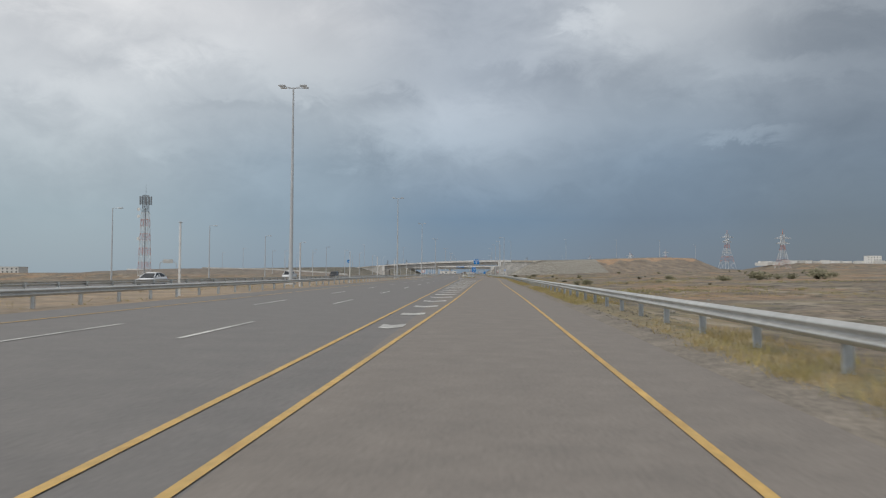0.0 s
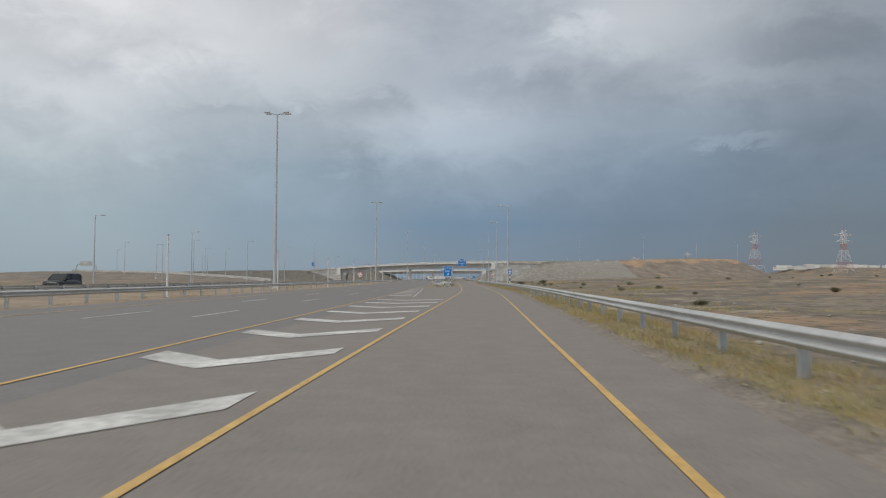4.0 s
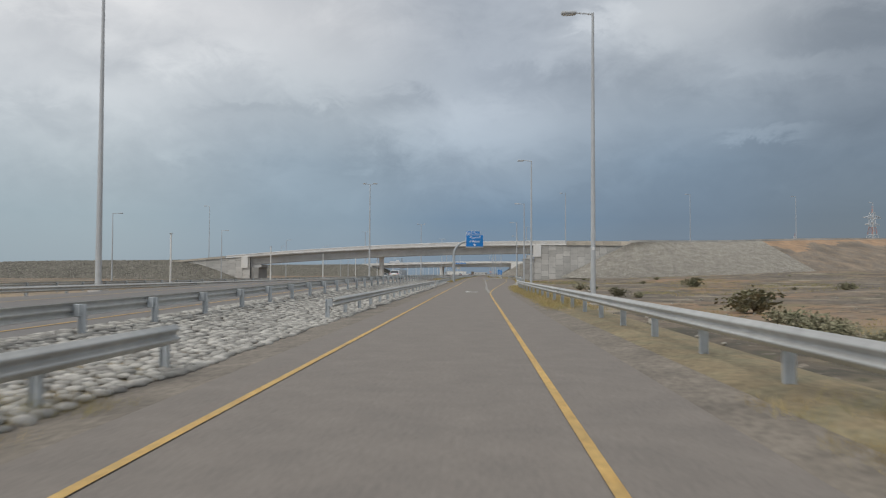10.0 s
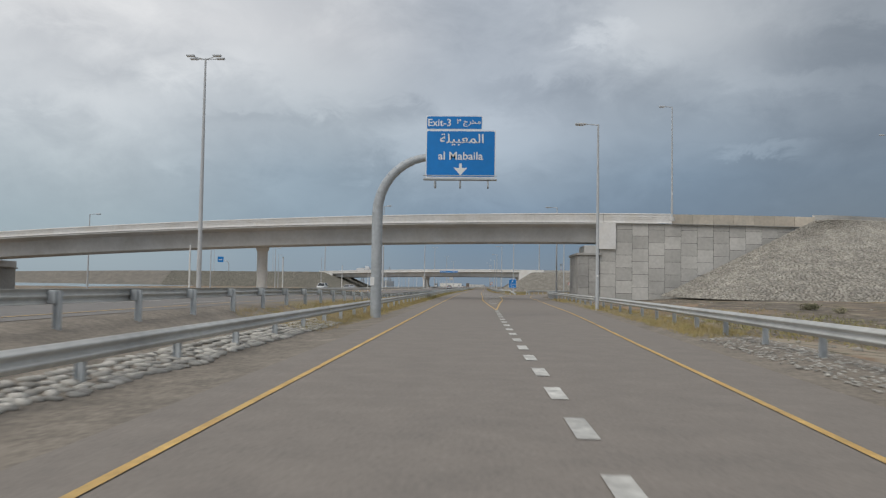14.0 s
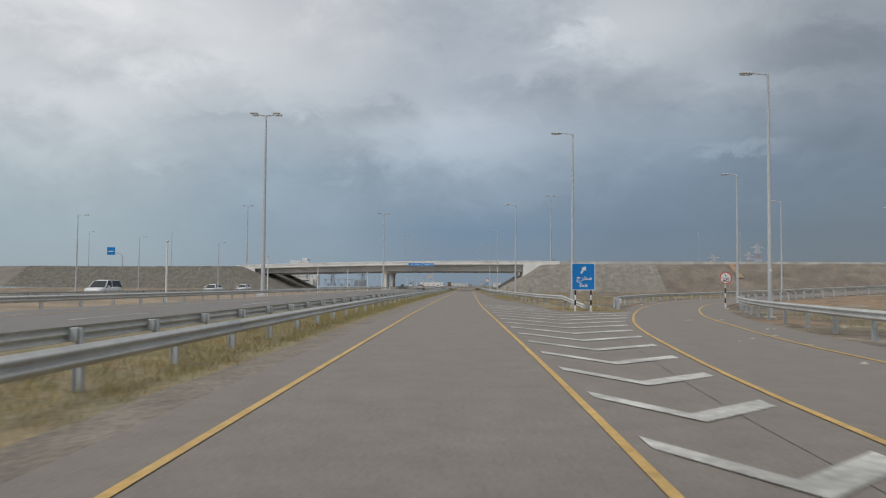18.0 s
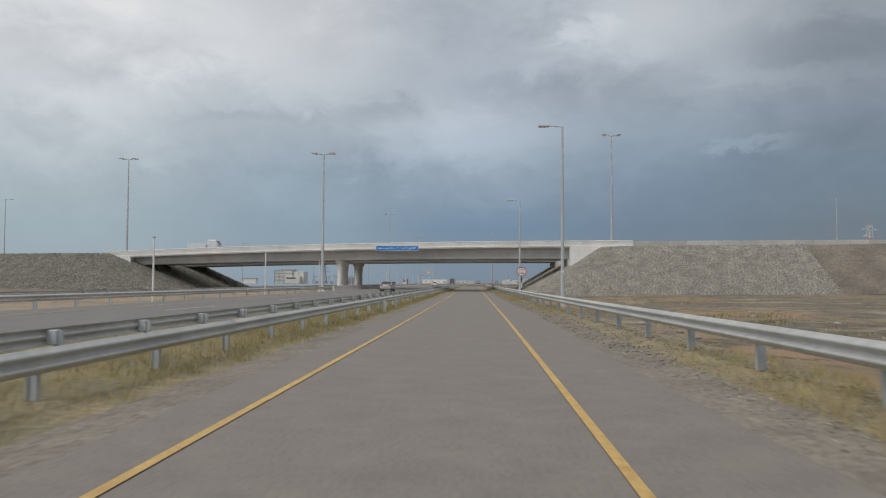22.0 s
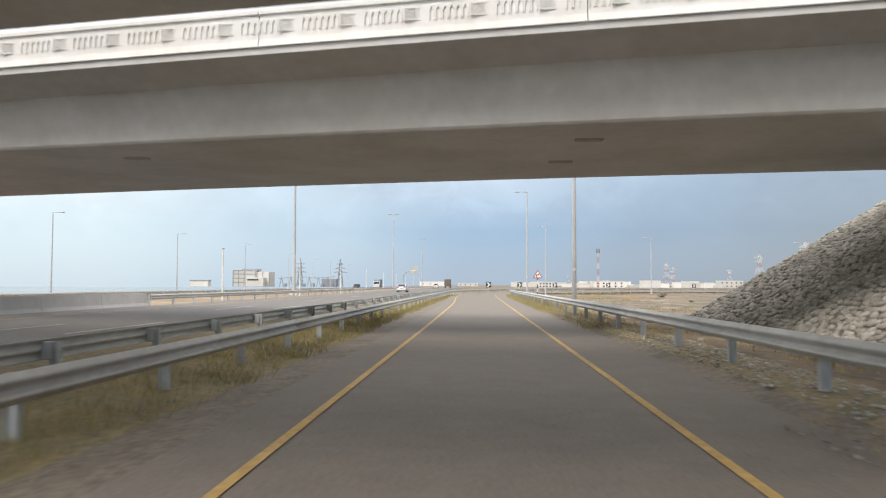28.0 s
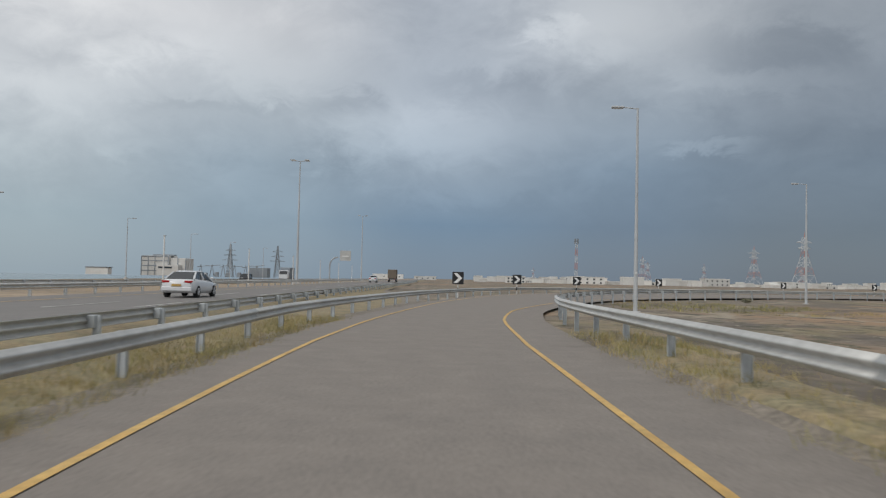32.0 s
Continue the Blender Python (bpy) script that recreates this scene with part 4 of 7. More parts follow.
def first_bridge():
    b = thing("bridge", "beige concrete road bridge with white ornamental parapets over the highway", "bridge", group="bridges")
    xs = span(-64, 17, 2.7)
    W1 = 7.8
    deck(b, xs, B1["y"], B1["zb"], B1["zg"], W1, 1.5)
    parapets(b, (-70, 25.5), B1["y"], B1["zt"], B1["zb"], 1)
    parapets(b, (-70, 25.5), lambda x: B1["y"](x) + W1, B1["zt"], B1["zb"], -1, relief=False)
    part("road_surface", xsection(xs, [(0.4, lambda x: B1["zb"](x) + 0.1), (0.4, lambda x: B1["zb"](x) + 0.03), (W1 - 0.4, lambda x: B1["zb"](x) + 0.03), (W1 - 0.4, lambda x: B1["zb"](x) + 0.1)], B1["y"]), ASPHALT, b)
    for x in (7.5, 10.6):
        drain(b, x, B1["y"](x) + 3.2, B1["zg"](x))
    # end blocks of white concrete beside the abutments
    for x0, x1 in ((16.2, 18.4), (-65.8, -64.02)):
        part("end_block", xsection([x0, x1], [(-0.06, lambda x: B1["zb"](x) - 0.04), (1.2, lambda x: B1["zb"](x) - 0.04), (1.2, lambda x: B1["zg"](x) - 0.9), (-0.06, lambda x: B1["zg"](x) - 0.9)], B1["y"]), CONCRETE_WHITE, b, "white painted concrete end block")
    # the round column in the median
    x, y = -27.4, 549.0
    bm = bmesh.new()
    add_tube(bm, (x, y, -0.3), (x, y, B1["zg"](x) - 0.22), 0.68, 0.68, 28)
    add_tube(bm, (x, y, B1["zg"](x) - 0.5), (x, y, B1["zg"](x) - 0.2), 0.68, 0.86, 28)
    add_tube(bm, (x, y, B1["zg"](x) - 0.2), (x, y, B1["zg"](x) + 0.02), 0.86, 0.86, 28)
    part("column", bm, CONCRETE_WHITE, b, "pale round concrete column with a plain cap", smooth=False)
    return b


first_bridge()


def second_bridge():
    b = thing("bridge", "beige twin-deck concrete bridge with white ornamental parapets", "bridge", group="bridges")
    xs = span(-70, 19.5, 2.8)
    W2, W3 = 14.0, 14.6
    for off in (0.0, 20.2):
        yf = (lambda o: lambda x: B2["y"](x) + o)(off)
        deck(b, xs, yf, B2["zb"], B2["zg"], W2 if off == 0 else W3, 1.6)
        w = W2 if off == 0 else W3
        parapets(b, (-76, 28.5), yf, B2["zt"], B2["zb"], 1)
        parapets(b, (-76, 28.5), (lambda f, ww: lambda x: f(x) + ww)(yf, w), B2["zt"], B2["zb"], -1, relief=False)
        part("road_surface", xsection(xs, [(0.4, lambda x: B2["zb"](x) + 0.1), (0.4, lambda x: B2["zb"](x) + 0.03), (w - 0.4, lambda x: B2["zb"](x) + 0.03), (w - 0.4, lambda x: B2["zb"](x) + 0.1)], yf), ASPHALT, b)
        for x, d in ((3.0, 4.2), (2.6, 8.2), (-12.0, 4.2), (-27.0, 5.0)):
            drain(b, x, yf(x) + d, B2["zg"](x))
        for x0, x1, s in ((17.6, 23.4, 1), (-75.0, -69.5, -1)):
            foot = (lambda a, c, q: lambda x: B2["zb"](x) - 0.06 - 3.6 * ((c - x) if q > 0 else (x - a)) / (c - a))(x0, x1, s)
            part("end_block", xsection([x0, x1], [(-0.05, lambda x: B2["zb"](x) - 0.04), (1.65, lambda x: B2["zb"](x) - 0.04), (1.65, foot), (-0.05, foot)], yf), CONCRETE_WHITE if off == 0 else CONCRETE, b, "pale wedge-shaped concrete end block")
        # bearing seats at both abutments
        for x0, x1 in ((17.4, 21.0), (-72, -68.4)):
            part("abutment_seat", xsection([x0, x1], [(1.4, lambda x: B2["zg"](x) - 0.03), (w - 1.4, lambda x: B2["zg"](x) - 0.03), (w - 1.4, lambda x: 4.2), (1.4, lambda x: 4.2)], yf), CONCRETE, b, "beige concrete abutment seat")
    zg = B2["zg"](-25.7)
    for y in (803.7, 810.4, 825.4, 831.0):
        c = part("column", column_bm(-25.7, y, zg), CONCRETE_WHITE, b, "pale round concrete column with ornamented capital")
        part("capital", capital_bm(-25.7, y, zg), CONCRETE_WHITE, c, "flared capital with carved ribs")
    return b


def column_bm(x, y, zg):
    bm = bmesh.new()
    for z0, z1, r0, r1 in ((-0.3, 0.2, 0.66, 0.66), (0.2, 0.3, 0.60, 0.60), (0.3, 0.72, 0.56, 0.56), (0.72, 0.82, 0.60, 0.60), (0.82, zg - 1.75, 0.52, 0.51), (zg - 1.75, zg - 1.66, 0.58, 0.58)):
        add_tube(bm, (x, y, z0), (x, y, z1), r0, r1, 24)
    # zigzag band round the foot
    for i in range(16):
        a, c = 2 * math.pi * i / 16, 2 * math.pi * (i + 0.5) / 16
        for p, q in ((a, c), (c + math.pi / 16, c)):
            add_tube(bm, (x + 0.565 * math.cos(p), y + 0.565 * math.sin(p), 0.34), (x + 0.565 * math.cos(q), y + 0.565 * math.sin(q), 0.68), 0.025, 0.025, 4)
    return bm


def capital_bm(x, y, zg):
    bm = bmesh.new()
    prof = [(0.52, -1.66), (0.54, -1.15), (0.60, -0.85), (0.72, -0.56), (0.88, -0.34), (0.98, -0.26), (0.98, -0.16), (0.92, -0.14), (0.92, -0.01)]
    for (r1, a), (r2, c) in zip(prof, prof[1:]):
        add_tube(bm, (x, y, zg + a), (x, y, zg + c), r1, r2, 24, caps=(c > -0.1))
    add_tube(bm, (x, y, zg - 1.12), (x, y, zg - 1.04), 0.60, 0.60, 24)
    for i in range(16):
        t = 2 * math.pi * i / 16
        add_tube(bm, (x + 0.55 * math.cos(t), y + 0.55 * math.sin(t), zg - 1.6), (x + 0.57 * math.cos(t), y + 0.57 * math.sin(t), zg - 1.16), 0.035, 0.035, 5)
        add_tube(bm, (x + 0.60 * math.cos(t), y + 0.60 * math.sin(t), zg - 0.85), (x + 0.86 * math.cos(t), y + 0.86 * math.sin(t), zg - 0.38), 0.035, 0.035, 5)
    return bm


second_bridge()


# retaining walls of the first bridge
def first_bridge_walls():
    g = thing("wall_abutment_east", "grey precast concrete panel retaining wall of the bridge abutment", "retaining wall", kind="structure")
    top = lambda x: B1["zb"](x) - 0.05
    base_y = lambda x: B1["y"](x) + 0.25
    bm = xsection([16.4, 30, 43.5], [(0.10, top), (0.5, top), (0.5, lambda x: -1.0), (0.10, lambda x: -1.0)], lambda x: base_y(x))
    part("backing", bm, JOINT, g)
    o = Vector((16.4, base_y(16.4) + 0.1, 0))
    ux = Vector((1, 0.08, 0)).normalized()
    panel_wall(g, o, ux, 27.0, lambda s: top(16.4 + s), -0.6, 13, 1.62, Vector((0, -1, 0)))
    # wing parapet on the wall, in plain beige blocks
    for i in range(7):
        x0, x1 = 25.6 + i * 2.6, 25.6 + (i + 1) * 2.6 - 0.03
        part("wing_block", xsection([x0, x1], [(-0.02, lambda x: B1["zb"](x) - 0.02), (0.4, lambda x: B1["zb"](x) - 0.02), (0.4, lambda x: B1["zt"](x) - 0.1), (-0.02, lambda x: B1["zt"](x) - 0.1)], B1["y"]), WING, g)
        part("wing_moulding", xsection([x0, x1], [(-0.10, lambda x: B1["zb"](x) - 0.12), (0.1, lambda x: B1["zb"](x) - 0.12), (0.1, lambda x: B1["zb"](x) - 0.03), (-0.10, lambda x: B1["zb"](x) - 0.03)], B1["y"]), CONCRETE_DARK, g)
    # the face along the road under the deck
    zf = lambda s: 5.9
    bm = bmesh.new()
    add_box(bm, (13.75, 546.6, -0.8), (16.3, 555.5, 5.75))
    part("pedestal", bm, JOINT, g)
    panel_wall(g, Vector((13.72, 546.5, 0)), Vector((0, 1, 0)), 9.1, lambda s: 5.75, -0.6, 6, 1.5, Vector((-1, 0, 0)), CONCRETE_DARK)
    panel_wall(g, Vector((13.72, 546.55, 0)), Vector((1, 0, 0)), 2.6, lambda s: 5.75, -0.6, 2, 1.5, Vector((0, -1, 0)), CONCRETE_DARK)
    part("cap", box((13.5, 546.3, 5.75), (16.6, 555.7, 6.05), 0.04), CONCRETE_DARK, g)
    part("bearing", box((14.6, 547.4, 6.05), (16.2, 553.0, 7.05), 0.03), CONCRETE, g)
    h = thing("wall_abutment_west", "grey precast concrete panel retaining wall at the far abutment", "retaining wall", kind="structure")
    bm = xsection([-92, -78, -63.4], [(0.10, lambda x: B1["zb"](x) - 0.05), (0.5, lambda x: B1["zb"](x) - 0.05), (0.5, lambda x: -1.0), (0.10, lambda x: -1.0)], base_y)
    part("backing", bm, JOINT, h)
    panel_wall(h, Vector((-92, base_y(-92) + 0.1, 0)), ux, 28.6, lambda s: B1["zb"](-92 + s) - 0.05, -0.6, 14, 1.62, Vector((0, -1, 0)))
    part("pedestal", box((-63.98, 541.1, -0.8), (-61.2, 549.4, 3.0), 0.04), CONCRETE_DARK, h)
    panel_wall(h, Vector((-63.98, 541.08, 0)), Vector((1, 0, 0)), 2.78, lambda s: 3.0, -0.6, 2, 1.7, Vector((0, -1, 0)), CONCRETE_DARK)
    part("cap", box((-64.0, 540.9, 3.0), (-61.0, 549.6, 3.2), 0.04), CONCRETE_DARK, h)
    part("bearing", box((-63.9, 541.7, 3.2), (-60.6, 548.6, 4.02), 0.03), CONCRETE, h)
    for i in range(9):
        x0, x1 = -93.2 + i * 2.55, -93.2 + (i + 1) * 2.55 - 0.03
        part("wing_block", xsection([x0, x1], [(-0.02, lambda x: B1["zb"](x) - 0.02), (0.4, lambda x: B1["zb"](x) - 0.02), (0.4, lambda x: B1["zt"](x) - 0.1), (-0.02, lambda x: B1["zt"](x) - 0.1)], B1["y"]), WING, h)


first_bridge_walls()


# ---------------------------------------------------------------- embankments
def slope_sheet(name, crest, toe, material, label, n=10, rough=0.25, top=8.0, back_to=None, cap=None):
    """A slope between a crest line and a toe line, with a flat top behind the crest."""
    bm = bmesh.new()
    m = len(crest)
    cols = []
    for i in range(m):
        c, t = Vector(crest[i]), Vector(toe[i])
        col = []
        for j in range(n + 1):
            p = c.lerp(t, j / n)
            k = noise.noise((p.x * 0.25, p.y * 0.25, p.z * 0.25)) * rough * (0.3 + math.sin(math.pi * j / n))
            col.append(bm.verts.new((p.x, p.y, p.z + k)))
        back = (c - t)
        back.z = 0
        back = Vector(back_to) * top if back_to else back.normalized() * top
        col.insert(0, bm.verts.new((c.x + back.x, c.y + back.y, c.z)))
        cols.append(col)
    for a, b in zip(cols, cols[1:]):
        for j in range(n + 1):
            f = bm.faces.new((a[j], b[j], b[j + 1], a[j + 1]))
            if cap:
                f.material_index = int(j < n * (0.22 + 0.35 * noise.noise((a[j].co.x * 0.09, 0.7, a[j].co.z * 0.06))))
    bmesh.ops.recalc_face_normals(bm, faces=bm.faces)
    ob = link(name, bm, [material, cap] if cap else material, smooth=True)
    tagged(ob, label, "embankment", kind="structure")
    return ob


def path3(knots, step):
    s = [0.0]
    for a, b in zip(knots, knots[1:]):
        s.append(s[-1] + math.dist(a, b))
    fs = [curve_of([(k, p[i]) for k, p in zip(s, knots)]) for i in range(3)]
    n = max(2, round(s[-1] / step))
    return [tuple(f(s[-1] * i / n) for f in fs) for i in range(n + 1)]


def pair(crest, toe, n):
    a, b = path3(crest, 0.08), path3(toe, 0.08)
    return [a[round(i * (len(a) - 1) / n)] for i in range(n + 1)], [b[round(i * (len(b) - 1) / n)] for i in range(n + 1)]


E1_C = [(43.6, 548.6, 10.55), (45.0, 548.7, 10.75), (48.0, 550.0, 10.9), (60, 556, 11.1), (75, 565, 11.6), (90, 575.8, 12.3)]
E1_T = [(23.9, 546.4, 0.75), (28.6, 532.0, 0.6), (45.0, 527.2, 0.6), (66, 529.2, 0.8), (82, 536.5, 1.1), (96, 545.3, 1.5)]
E1B_C = [(90, 575.8, 12.3), (110, 590, 13.4), (160, 630, 15.5), (181, 651, 15.8), (200, 671, 11.8), (218, 692, 7.4), (227, 702, 5.2)]
E1B_T = [(96, 545.3, 1.5), (128, 566, 2.6), (176, 604, 4.6), (200, 638, 5.2), (218, 676, 5.3), (227, 696, 5.0)]
c, t = pair(E1_C, E1_T, 60)
slope_sheet("embankment_east", c, t, PITCH, "embankment paved with grey pitched stones beside the first bridge", 24, 0.03, 6.0, (0.1, 0.99, -0.02))
c, t = pair(E1B_C, E1B_T, 60)
slope_sheet("embankment_east_dirt", c, t, DIRT_SLOPE, "brown earth embankment with an orange crest carrying the approach road", 28, 0.35, cap=ORANGE_EARTH)
# west of the first bridge: a curved earth ramp
c, t = pair([(-79, 540.0, 5.2), (-95, 537.5, 5.0), (-120, 532, 4.6), (-160, 520, 3.0), (-200, 500, 1.3), (-260, 470, -0.2)], [(-66.5, 540.2, -0.2), (-73, 529.0, -0.2), (-112, 515, -0.1), (-150, 498, -0.1), (-190, 476, -0.1), (-255, 452, -0.1)], 50)
WEST_ONE = (c, t)
slope_sheet("embankment_west", c, t, PITCH, "stone pitched embankment west of the first bridge", 14, 0.08)
c, t = pair([(-69, 404, -0.1), (-83, 418, 1.0), (-100, 432, 1.7), (-126, 446, 2.8), (-165, 455, 3.2), (-230, 458, 1.0)], [(-68, 398, -0.2), (-84, 406, -0.2), (-104, 415, -0.2), (-132, 424, -0.2), (-170, 428, -0.2), (-232, 436, -0.2)], 50)
slope_sheet("earth_mound_west", c, t, DIRT_GREY, "brown earth mound beside a loop ramp", 10, 0.3, 16)

# second bridge: pitched slopes on both sides, running under the decks
E2_C = [(18.2, 832.5, 5.5), (18.6, 812, 5.5), (19.0, 806, 5.75), (19.8, 800.0, 6.0), (20.6, 795.8, 6.7), (22.6, 792.3, 7.9), (24.0, 791.5, 8.1), (27.0, 791.2, 8.15), (40, 788.8, 8.3), (56, 786.0, 8.35)]
E2_T = [(8.5, 834, -0.6), (8.4, 806, -0.6), (8.3, 794.0, -0.6), (12.2, 783.4, -0.7), (23.8, 776.0, -0.7), (40, 773.8, -0.6), (56, 771.6, -0.5)]
c, t = pair(E2_C, E2_T, 90)
slope_sheet("embankment_east_two", c, t, PITCH, "embankment paved with grey pitched stones under and beside the second bridge", 24, 0.03, 6.0, (0.5, 0.86, -0.02))
c, t = pair([(56, 786.0, 8.35), (90, 780, 8.5), (140, 774, 8.6), (220, 772, 8.4), (320, 780, 6)], [(56, 772.6, 0.1), (92, 766, 1.2), (142, 759, 2.4), (222, 757, 3.0), (322, 764, 3.2)], 50)
E2_DIRT = (c, t)
slope_sheet("embankment_east_two_dirt", c, t, DIRT_GREY, "brown earth embankment with an orange streak", 12, 0.7)
c, t = pair([(-66.0, 843, 5.1), (-67.0, 822, 5.1), (-68.0, 813, 5.1), (-74.0, 809.3, 7.2), (-80, 808.4, 7.2), (-110, 813, 7.0), (-160, 816, 6.8), (-240, 815, 5.2)], [(-55, 846, -0.1), (-56, 822, -0.1), (-58, 802, -0.1), (-66, 796.0, -0.1), (-82, 795.4, -0.1), (-112, 800, -0.1), (-162, 802, -0.1), (-242, 803, -0.1)], 80)
WEST_TWO = (c, t)
slope_sheet("embankment_west_two", c, t, PITCH, "stone pitched embankment west of the second bridge", 16, 0.05)
# approach parapet beyond the second bridge
def approach_walls():
    g = thing("wall_approach", "long row of plain concrete parapet blocks on the embankment", "parapet", kind="structure")
    for i in range(60):
        x0 = 28.6 + i * 3.0
        x1 = x0 + 2.96
        part("wall_block", xsection([x0, x1], [(0, lambda x: 8.0), (0.4, lambda x: 8.0), (0.4, lambda x: B2["zt"](28) - 0.1 + 0.004 * (x - 28)), (0, lambda x: B2["zt"](28) - 0.1 + 0.004 * (x - 28))], lambda x: 791.4 - 0.12 * (x - 28.6) + 0.0006 * (x - 28.6) ** 2), CONCRETE_PANEL, g)


approach_walls()


def crest_walls():
    g = thing("wall_crest", "low row of pale concrete blocks along the first embankment crest", "parapet", kind="structure")
    pts = path3([(43.8, 549.0, 10.75), (48.0, 550.6, 10.9), (60, 556.6, 11.1), (75, 565.6, 11.6), (110, 590.8, 13.4), (160, 630.8, 15.5)], 3.0)
    for a, b in zip(pts, pts[1:]):
        bm = bmesh.new()
        d = (Vector(b) - Vector(a)).normalized()
        q = Vector(b) - d * 0.03
        add_sweep_block(bm, Vector(a), q)
        part("wall_block", bm, CONCRETE_PANEL, g)


def add_sweep_block(bm, a, b, h=0.62, w=0.3):
    side = Vector((-(b - a).y, (b - a).x, 0)).normalized() * w
    lo = [bm.verts.new(p + Vector((0, 0, -0.5))) for p in (a, b, b + side, a + side)]
    hi = [bm.verts.new(p + Vector((0, 0, h))) for p in (a, b, b + side, a + side)]
    bm.faces.new(hi)
    for i in range(4):
        bm.faces.new((lo[i], lo[(i + 1) % 4], hi[(i + 1) % 4], hi[i]))
    bmesh.ops.recalc_face_normals(bm, faces=bm.faces)


crest_walls()


def loop_ramp():
    inner = path3([(-69, 405, -0.1), (-83, 419.5, 0.6), (-100, 433.5, 1.2), (-126, 447.5, 2.4), (-165, 457, 3.0)], 3.0)
    outer = path3([(-71.5, 424, -0.1), (-80, 433, 0.5), (-95, 447, 1.2), (-122, 462, 2.4), (-165, 470, 3.0)], 3.0)
    g = thing("wall_loop_ramp", "white concrete parapets of a curving loop ramp", "parapet", kind="structure")
    for pts in (inner, outer):
        for a, b in zip(pts, pts[1:]):
            bm = bmesh.new()
            add_sweep_block(bm, Vector(a), Vector(b) - (Vector(b) - Vector(a)).normalized() * 0.03, 0.95, 0.3)
            part("wall_block", bm, CONCRETE_PANEL, g)
    n = min(len(inner), len(outer))
    bm = bmesh.new()
    a = [bm.verts.new(Vector(inner[round(i * (len(inner) - 1) / (n - 1))]) + Vector((0, 0, 0.06))) for i in range(n)]
    b = [bm.verts.new(Vector(outer[round(i * (len(outer) - 1) / (n - 1))]) + Vector((0, 0, 0.06))) for i in range(n)]
    for i in range(n - 1):
        bm.faces.new((a[i], a[i + 1], b[i + 1], b[i]))
    bmesh.ops.recalc_face_normals(bm, faces=bm.faces)
    tagged(link("loop_ramp", bm, ASPHALT_HWY), "grey asphalt loop ramp between white parapets", "road", kind="structure")
    # outer bank
    c = [(x, y + 0.6, z + 0.02) for x, y, z in outer]
    t = [(x - 3 - z * 1.0, y + 3 + z * 2.0, -0.2) for x, y, z in outer]
    slope_sheet("embankment_loop", c, t, DIRT_SLOPE, "brown earth bank of the loop ramp", 6, 0.2, 2.0)


loop_ramp()


def orange_streak():
    """Bare orange earth washed down the second embankment."""
    c, t = E2_DIRT
    bm = bmesh.new()
    rows = []
    for j in range(13):
        k = 0.02 + 0.52 * j / 12
        row = []
        for i, w in ((0, 0.0), (1, 1.0)):
            x = 75.8 + 1.5 * w + 1.2 * k + noise.noise((k * 4, w * 3, 2.2)) * 0.5
            q = min(range(len(c) - 1), key=lambda n: abs(c[n][0] + (t[n][0] - c[n][0]) * k - x))
            p = Vector(c[q]).lerp(Vector(t[q]), k)
            row.append(bm.verts.new((x, p.y - 0.12, p.z + 0.22)))
        rows.append(row)
    for a, b in zip(rows, rows[1:]):
        bm.faces.new((a[0], a[1], b[1], b[0]))
    bmesh.ops.recalc_face_normals(bm, faces=bm.faces)
    tagged(link("earth_streak", bm, ORANGE_EARTH), "streak of bare orange earth on the embankment", "earth", kind="structure")


orange_streak()

# ---------------------------------------------------------------- street lamps
def lamp_single(height=14.0, arm=0.9):
    g = thing("street_lamp", "grey steel street lamp with one arm behind the guard rail", "street lamp", group="street lamps")
    part("pole", tube((0, 0, 0.0), (0, 0, height), 0.135, 0.065, 12), LAMP_GREY, g)
    bm = bmesh.new()
    add_tube(bm, (0, 0, -0.4), (0, 0, 0.06), 0.32, 0.32, 10)
    part("base", bm, CONCRETE, g)
    part("arm", tube((0.03, 0, height - 0.06), (-arm, 0, height + 0.02), 0.045, 0.035, 8), LAMP_GREY, g)
    bm = bmesh.new()
    add_box(bm, (-arm - 0.75, -0.16, height - 0.06), (-arm + 0.05, 0.16, height + 0.09), 0.05)
    head = part("lamp_head", bm, LAMP_GREY, g)
    part("lens", box((-arm - 0.68, -0.12, height - 0.085), (-arm - 0.1, 0.12, height - 0.058), 0.01), LENS, head)
    part("hatch", box((-0.16, -0.06, 0.7), (-0.12, 0.06, 1.15), 0.01), GALV_POST, g)
    part("number_plate", box((-0.06, -0.145, 2.6), (0.06, -0.115, 2.75), 0.005), SIGN_WHITE, g, "small white plate")
    return g


def lamp_tall(height=25.6):
    g = thing("high_mast_lamp", "tall grey median lamp mast with four heads", "street lamp", group="median lamp masts")
    part("mast", tube((0, 0, 0.0), (0, 0, height), 0.26, 0.10, 14), LAMP_GREY, g)
    bm = bmesh.new()
    add_box(bm, (-0.6, -0.6, -0.5), (0.6, 0.6, 0.28), 0.05)
    part("foundation", bm, CONCRETE, g)
    for s in (-1, 1):
        for d in (-0.55, 0.55):
            part("arm", tube((0, 0, height - 0.1), (s * 1.5, d, height + 0.12), 0.05, 0.04, 8), LAMP_GREY, g)
            head = part("lamp_head", box((s * 1.4 - 0.45, d - 0.18, height + 0.05), (s * 1.4 + 0.45, d + 0.18, height + 0.24), 0.05), LAMP_GREY, g)
            part("lens", box((s * 1.4 - 0.38, d - 0.14, height + 0.02), (s * 1.4 + 0.38, d + 0.14, height + 0.052), 0.01), LENS, head)
    return g


LAMP = lamp_single()
LAMP.matrix_world = Matrix.Translation((8.3, 264.1, ground_z(8.3, 264.1)))


